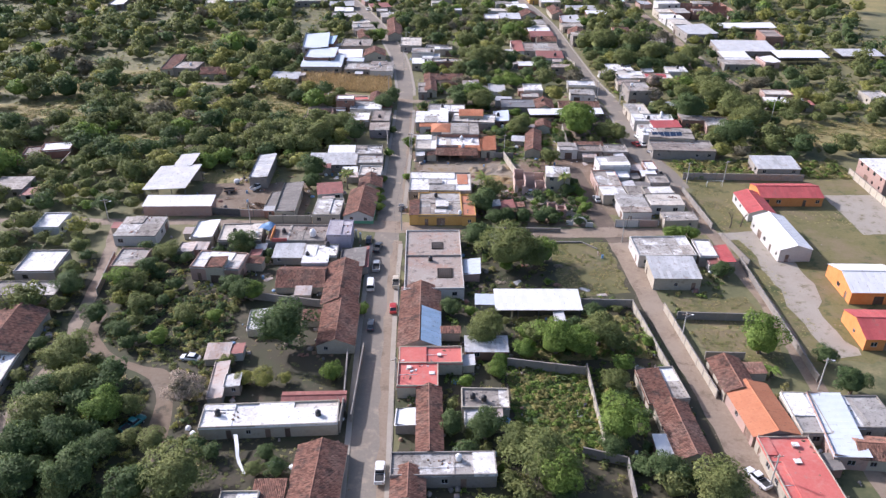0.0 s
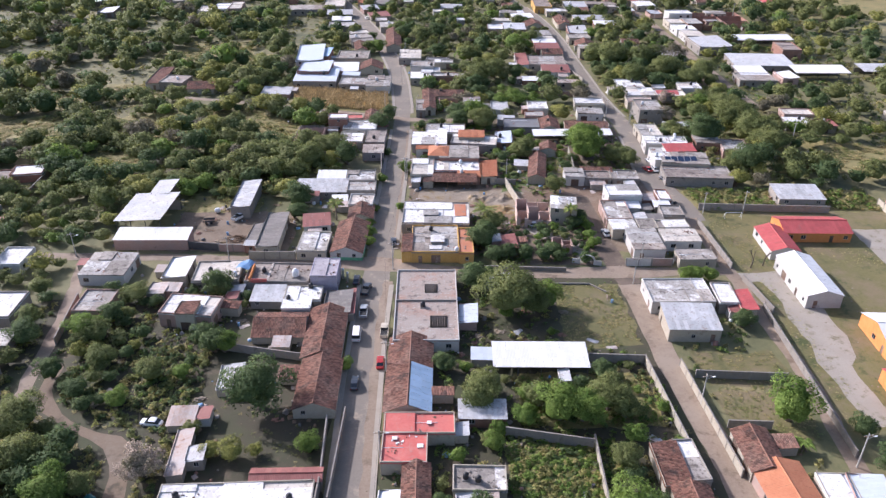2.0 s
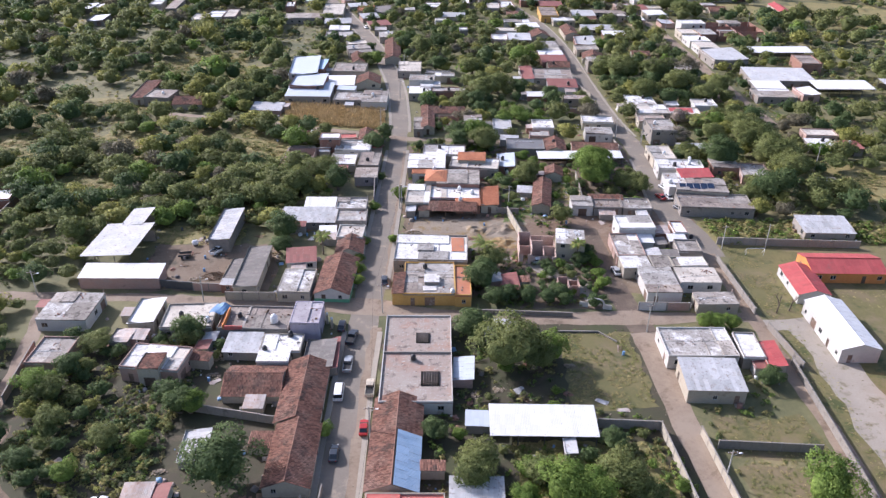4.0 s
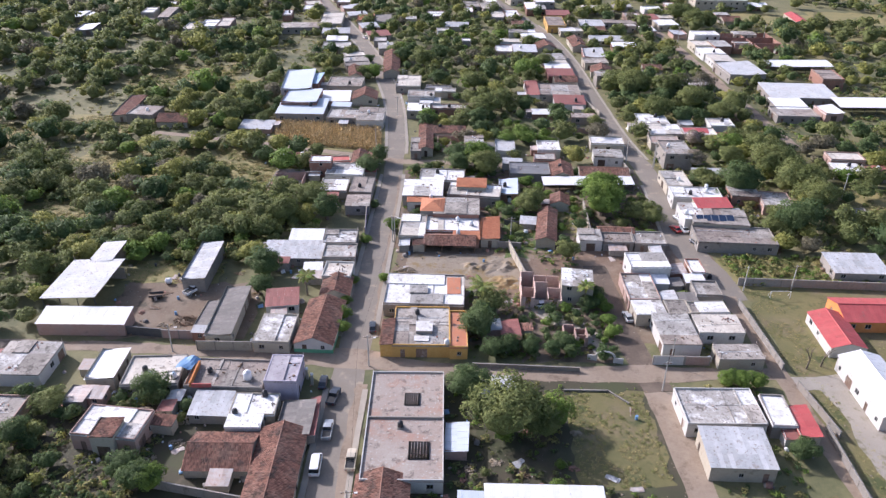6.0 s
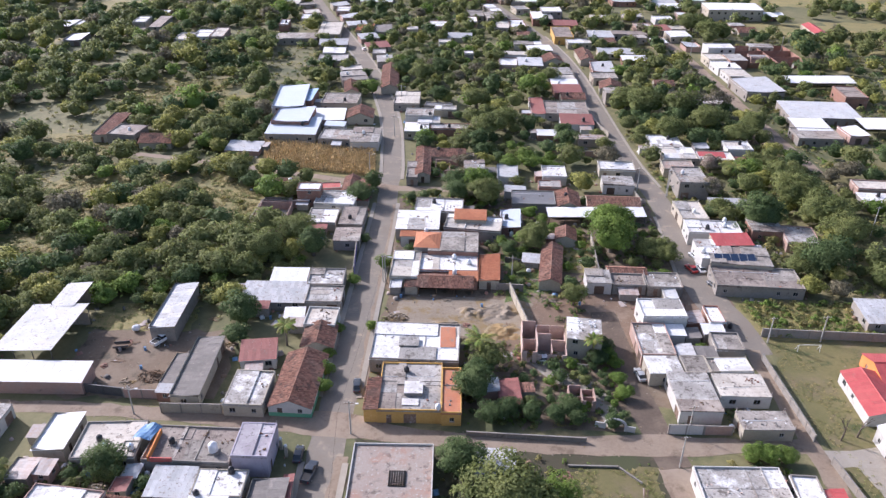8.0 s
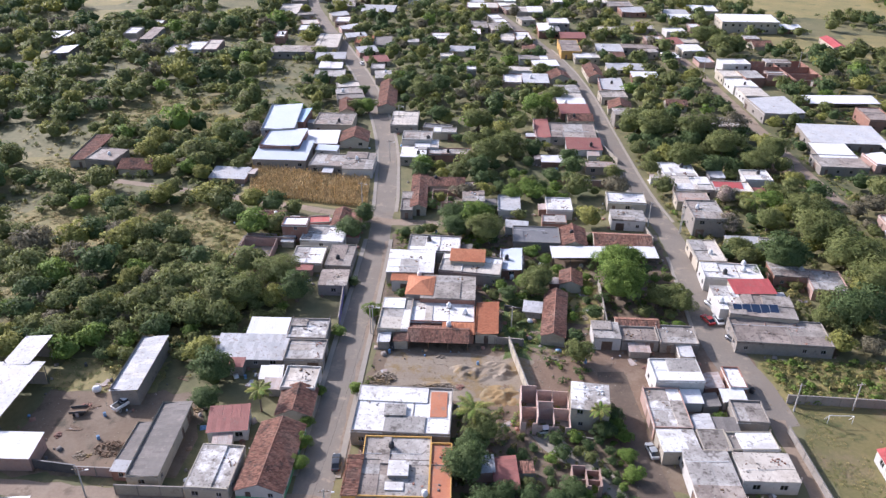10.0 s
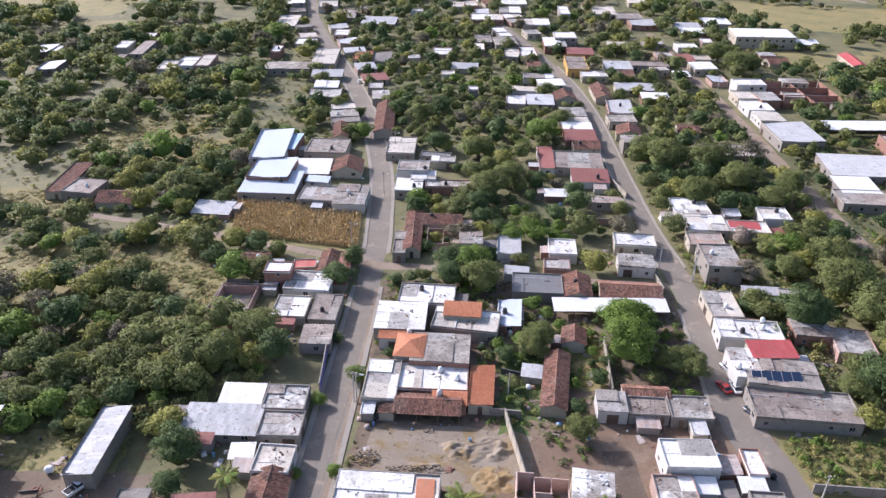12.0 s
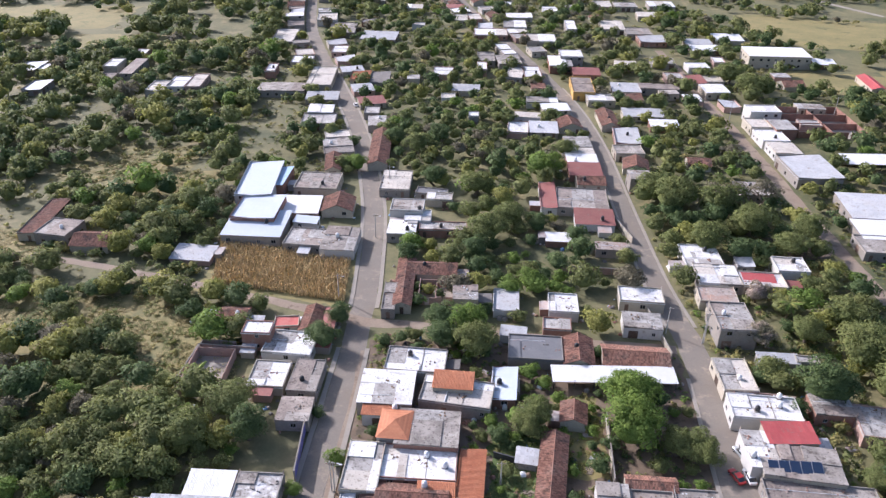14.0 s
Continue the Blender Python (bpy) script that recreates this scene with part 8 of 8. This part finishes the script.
# ---- half-built houses, rooftop rooms, the corner garden ----
def roofless_house(x, y, w, d, turn, heights, cols, rows, material, label):
    """Rooms without a roof: outer walls and partitions of uneven height round a bare floor."""
    root = tagged(empty("unfinished_house", pose(x, y, 0, 0, 0, turn)), label, "house")
    FOOT.append([x, y, w / 2, d / 2, radians(turn), 0.1])
    q = random.Random(int(x * 3 + y))
    s = Shape()
    s.box(-w / 2, -d / 2, 0, w / 2, d / 2, 0.12)
    s.make("floor", M["pavement"], root)
    for i in range(cols + 1):
        for j in range(rows):
            h = q.choice(heights)
            s = Shape()
            px, y0, y1 = -w / 2 + w * i / cols, -d / 2 + d * j / rows, -d / 2 + d * (j + 1) / rows
            s.box(px - 0.09, y0, 0.12, px + 0.09, y1 - 0.01, h)
            s.make("wall", M[material], root)
    for j in range(rows + 1):
        for i in range(cols):
            if q.random() < 0.2 and 0 < j < rows:
                continue
            h = q.choice(heights)
            x0, x1, py = -w / 2 + w * i / cols + 0.1, -w / 2 + w * (i + 1) / cols - 0.1, -d / 2 + d * j / rows
            s = Shape()
            mid = (x0 + x1) / 2
            if j == 0:
                s.box(x0, py - 0.09, 0.12, mid - 0.6, py + 0.09, h)
                s.make("wall", M[material], root)
                s = Shape()
                s.box(mid + 0.6, py - 0.09, 0.12, x1, py + 0.09, h)
            else:
                s.box(x0, py - 0.085, 0.12, x1, py + 0.085, h)
            s.make("wall", M[material], root)
    return root


roofless_house(45.0, 20.6, 9.4, 9.0, -3, (2.4, 3.0, 3.6, 4.6), 3, 2, "wall_salmon", "half-built pink house with roofless rooms")
roofless_house(50.8, 3.6, 5.0, 4.6, -3, (1.6, 2.2, 2.6), 2, 2, "wall_pink", "small roofless brick ruin in the yard")
roofless_house(-26.5, 80.0, 9.0, 15.0, 0, (2.4, 2.6), 1, 1, "wall_pink", "walled yard of bare brick without a roof")
roofless_house(177.5, 258.5, 28.0, 30.0, 2, (2.8, 3.0, 3.2), 2, 3, "wall_brick", "long roofless brick hall with bare partition walls")
roofless_house(24, 117, 9, 9, 0, (1.6, 2.4, 2.8), 2, 2, "wall_pink", "roofless brick rooms round a courtyard")


def roof_box(x, y, w, d, h, material, label):
    """A low closed box on a roof, with a slab lid."""
    z = roof_under(x, y)
    root = tagged(empty("roof_box", pose(x, y, z)), label, "roof box")
    s = Shape()
    s.box(-w / 2, -d / 2, 0, w / 2, d / 2, h)
    s.make("body", M["wall_grey"], root)
    s = Shape()
    s.box(-w / 2 - 0.12, -d / 2 - 0.12, h, w / 2 + 0.12, d / 2 + 0.12, h + 0.1)
    s.make("lid", M[material], root)
    return root


root = tagged(empty("roof_wall", pose(14.9, -25.2, roof_under(14.9, -25.2))), "low dividing parapet across the stained roof", "parapet wall")
s = Shape()
s.box(-7.0, -0.12, -0.05, 7.0, 0.12, 0.45)
s.make("panel", M["wall_grey"], root)
roof_box(17.7, 3.0, 3.4, 3.4, 0.8, "white", "white slab box standing on the roof")
roof_box(17.2, -0.6, 3.0, 1.6, 0.15, "white", "low white painted slab on the roof")
roof_box(14.0, -72.0, 0.9, 0.7, 0.35, "white", "small white roof vent on the red roof")
roof_box(9.4, -70.0, 0.7, 0.6, 0.3, "white", "small white roof vent on the red roof")
roof_box(15.6, -66.0, 0.6, 0.6, 0.3, "white", "small white roof vent on the red roof")
roof_box(78.5, -93.0, 1.0, 0.8, 0.5, "white", "white roof vent on the long red roof")
roof_box(77.2, -97.0, 1.0, 0.8, 0.5, "white", "white roof vent on the long red roof")
roof_box(16.0, 18.0, 4.0, 3.0, 0.5, "grey", "grey raised slab on the white roof")
roof_box(24.3, 20.2, 3.0, 7.0, 0.12, "terracotta", "red-brown strip on the white roof")


def globe_pillar(x, y):
    root = tagged(empty("gate_pillar", pose(x, y, 0)), "plastered gate pillar with a white globe lamp", "pillar")
    s = Shape()
    s.box(-0.25, -0.25, 0, 0.25, 0.25, 2.3)
    s.make("shaft", M["wall_cream"], root)
    s = Shape()
    s.lathe([(0.08, 2.3), (0.24, 2.42), (0.32, 2.62), (0.24, 2.84), (0.08, 2.94)], 12)
    s.make("globe", M["white_plastic"], root, smooth=True)
    return root


globe_pillar(-5.9, -10.4)
globe_pillar(-4.6, -12.2)
compound_wall(48.1, 16.0, 53.7, 14.8, 0.8, "wall_cream")

# smaller black and white tanks on other flat roofs
q = random.Random(313)
TANK_SPOTS = [f for f in FOOT if 2.6 < f[5] < 7 and f[2] * f[3] > 9 and 60 < f[1] < 330 and -110 < f[0] < 190]
for foot in q.sample(TANK_SPOTS, 34):
    x, y = foot[0] + foot[2] * q.uniform(-0.5, 0.5), foot[1] + foot[3] * q.uniform(-0.5, 0.5)
    water_tank(round(x, 1), round(y, 1), roof_under(x, y), q.choice(("black", "black", "white")))

# ---- things lying about in the yards ----
def oil_drum(x, y, material, words):
    root = tagged(empty("drum", pose(x, y, 0)), f"{words} steel drum standing in a yard", "drum")
    s = Shape()
    s.lathe([(0.28, 0), (0.3, 0.02), (0.29, 0.28), (0.305, 0.3), (0.29, 0.32), (0.29, 0.58), (0.305, 0.6), (0.29, 0.62), (0.3, 0.87), (0.27, 0.88), (0.26, 0.84)], 12)
    s.make("barrel", M[material], root)
    return root


def plank_pile(x, y, turn, seed):
    r = random.Random(seed)
    root = tagged(empty("plank_pile", pose(x, y, 0, 0, 0, turn)), "loose pile of weathered wooden planks on the ground", "planks")
    for k in range(r.randrange(4, 7)):
        s = Shape()
        w, l = r.uniform(0.12, 0.25), r.uniform(1.6, 3.0)
        s.box(-l / 2, -w / 2, 0, l / 2, w / 2, 0.05)
        s.make("plank", M["wood"] if r.random() < 0.8 else M["rust"], root, at=pose(r.uniform(-0.2, 0.2), r.uniform(-0.5, 0.5), 0.055 * (k // 2), 0, 0, r.uniform(-14, 14)))
    return root


def sheet_pile(x, y, turn, seed):
    r = random.Random(seed)
    root = tagged(empty("sheet_pile", pose(x, y, 0, 0, 0, turn)), "stack of old corrugated sheets lying in a yard", "metal sheets")
    for k in range(3):
        s = Shape()
        for i in range(8):
            a, b = -0.45 + 0.9 * i / 8, -0.45 + 0.9 * (i + 1) / 8
            s.quad((a, -1.1, 0.03 * (i % 2)), (b, -1.1, 0.03 * ((i + 1) % 2)), (b, 1.1, 0.03 * ((i + 1) % 2)), (a, 1.1, 0.03 * (i % 2)))
        s.weld().make("metal_sheet", M[r.choice(("rust", "silver", "rust"))], root, at=pose(r.uniform(-0.3, 0.3), r.uniform(-0.3, 0.3), 0.03 + 0.06 * k, 0, 0, r.uniform(-20, 20)))
    return root


q = random.Random(404)
for x0, y0, x1, y1, n in ((9, 2, 60, 100, 46), (-56, 3, -8, 40, 18), (-40, -34, -8, -16, 14), (9, -98, 62, -10, 30), (88, 44, 130, 140, 20), (-60, -98, -10, -30, 14), (62, -6, 92, 40, 12)):
    for k in range(n * 4):
        if n <= 0:
            break
        x, y = q.uniform(x0, x1), q.uniform(y0, y1)
        if roof_under(x, y) > 0 or on_road(x, y, 1.2) or any(roof_under(x + a, y + b) > 0 for a, b in ((1.2, 0), (-1.2, 0), (0, 1.2), (0, -1.2))):
            continue
        n -= 1
        what = q.randrange(5)
        if what == 0:
            oil_drum(x, y, *q.choice((("blue_cloth", "blue painted"), ("rust", "rusty"), ("steel", "dark"))))
        elif what == 1:
            plank_pile(x, y, q.uniform(0, 180), k)
        elif what == 2:
            sheet_pile(x, y, q.uniform(0, 180), k)
        elif what == 3:
            heap("rubble_heap", x, y, q.uniform(0.6, 1.4), q.uniform(0.5, 1.2), q.uniform(0.2, 0.5), 40, M["wall_brick"], "small heap of broken bricks on the ground", "rubble", k)
        else:
            heap("rubble_heap", x, y, q.uniform(0.8, 1.8), q.uniform(0.6, 1.4), q.uniform(0.2, 0.5), 50, M["rubble"], "small heap of sand and stones", "rubble", k)

vehicle("pickup", -42.2, -82.9, 60, "teal")
# a strip of white sheeting hanging from the roof edge into the yard
root = tagged(empty("white_sheeting", Matrix.Identity(4)), "crumpled strip of white plastic sheeting hanging into a yard", "plastic sheet")
s = Shape()
strip = [Vector(p) for p in ((-21.9, -87.6, 2.2), (-21.2, -90.0, 1.5), (-20.9, -91.6, 0.9), (-20.4, -92.8, 0.5), (-19.6, -94.2, 0.25), (-19.0, -95.2, 0.15))]
for k in range(len(strip) - 1):
    w0, w1 = Vector((0.36 - 0.03 * k, 0.12 * (k % 2), 0.1 * (k % 2))), Vector((0.33 - 0.03 * k, 0.12 * ((k + 1) % 2), 0.1 * ((k + 1) % 2)))
    s.quad(strip[k] - w0, strip[k] + w0, strip[k + 1] + w1, strip[k + 1] - w1)
s.weld().make("sheet", M["white_plastic"], root)

# three white posts on the pavement of the cross street
for k in range(3):
    root = tagged(empty("bollard", pose(-27.8 + 1.55 * k, -0.9, 0)), "short white painted concrete post", "bollard", "white posts by the wall")
    s = Shape()
    s.lathe([(0.16, 0), (0.15, 1.1), (0.08, 1.18)], 10)
    s.make("shaft", M["wall_white"], root)

# odds and ends along the house walls
q = random.Random(818)
SCRAP = {k: Mass() for k in ("wood", "rust", "wall_grey", "asbestos", "wall_brick", "white_plastic", "blue_cloth")}
block = (np.array([(-1, -1, 0), (1, -1, 0), (1, 1, 0), (-1, 1, 0), (-0.9, -0.8, 1.0), (0.8, -0.9, 0.85), (0.9, 0.8, 1.0), (-0.8, 0.9, 0.8)]), [(4, 5, 6, 7), (0, 1, 5, 4), (1, 2, 6, 5), (2, 3, 7, 6), (3, 0, 4, 7)])
for cx, cy, hw, hd, a, h in list(FOOT):
    if not (-80 < cx < 130 and -112 < cy < 200):
        continue
    for _ in range(int(3 + 0.9 * (hw + hd))):
        side = q.randrange(4)
        out = abs(q.gauss(0, 1.4)) + 0.4
        u = q.uniform(-1, 1) * hw if side < 2 else (hw + out) * (1 if side == 2 else -1)
        v = q.uniform(-1, 1) * hd if side >= 2 else (hd + out) * (1 if side == 1 else -1)
        x, y = cx + u * math.cos(a) - v * math.sin(a), cy + u * math.sin(a) + v * math.cos(a)
        if roof_under(x, y) > 0 or on_road(x, y, 0.8) or (94 < x and -66 < y < 26):
            continue
        r_ = 0.12 + 0.5 * q.random() ** 2
        SCRAP[q.choice(("wood", "wood", "rust", "wall_grey", "wall_grey", "asbestos", "asbestos", "wall_brick", "white_plastic", "blue_cloth"))].add(block, x, y, 0.0, r_, q.uniform(0.15, 0.9) * (0.4 + r_), q.uniform(0, 6.28))
for k, words in (("wood", "old timber and crates"), ("rust", "rusty scrap metal"), ("wall_grey", "cement blocks and slabs"), ("asbestos", "dark sheets and bins"), ("wall_brick", "broken bricks"), ("white_plastic", "white buckets and bags"), ("blue_cloth", "blue bags and covers")):
    SCRAP[k].make("yard_clutter", M[k], words + " lying along the house walls", "yard clutter")

# loose stones and litter along verges and yards
q = random.Random(17)
litter = Mass()
pebble = (np.array([(-1, -1, 0), (1, -1, 0), (1, 1, 0), (-1, 1, 0), (-0.6, -0.5, 0.8), (0.6, -0.6, 0.7), (0.5, 0.6, 0.8), (-0.6, 0.5, 0.6)]), [(4, 5, 6, 7), (0, 1, 5, 4), (1, 2, 6, 5), (2, 3, 7, 6), (3, 0, 4, 7)])
for x0, y0, x1, y1, n in ((12, 25, 46, 41, 420), (-56, 3, -22, 27, 260), (8, -98, 62, -8, 500), (9, 2, 84, 96, 700), (44, 22, 92, 44, 350), (-70, -98, -8, -18, 400), (95, -66, 130, 20, 160)):
    for _ in range(n):
        x, y = q.uniform(x0, x1), q.uniform(y0, y1)
        if roof_under(x, y) == 0.0:
            r_ = 0.04 + 0.16 * q.random() ** 2.5
            litter.add(pebble, x, y, 0.01, r_, r_, q.uniform(0, 6.28))
for line in (MAIN, EAST, EAST2, CROSS):
    for p in smooth_line(line, 0.8):
        if -100 < p.y < 180 and q.random() < 0.7:
            side = q.choice((-1, 1))
            r_ = q.uniform(0.05, 0.16)
            litter.add(pebble, p.x + (side * (p.z / 2 + q.uniform(-0.6, 0.5)) if line is not CROSS else 0), p.y + (side * (p.z / 2 + q.uniform(-0.6, 0.5)) if line is CROSS else 0), 0.02, r_, r_, q.uniform(0, 6.28))
litter.make("loose_stones", M["rubble"], "loose stones and litter on bare ground", "stones")
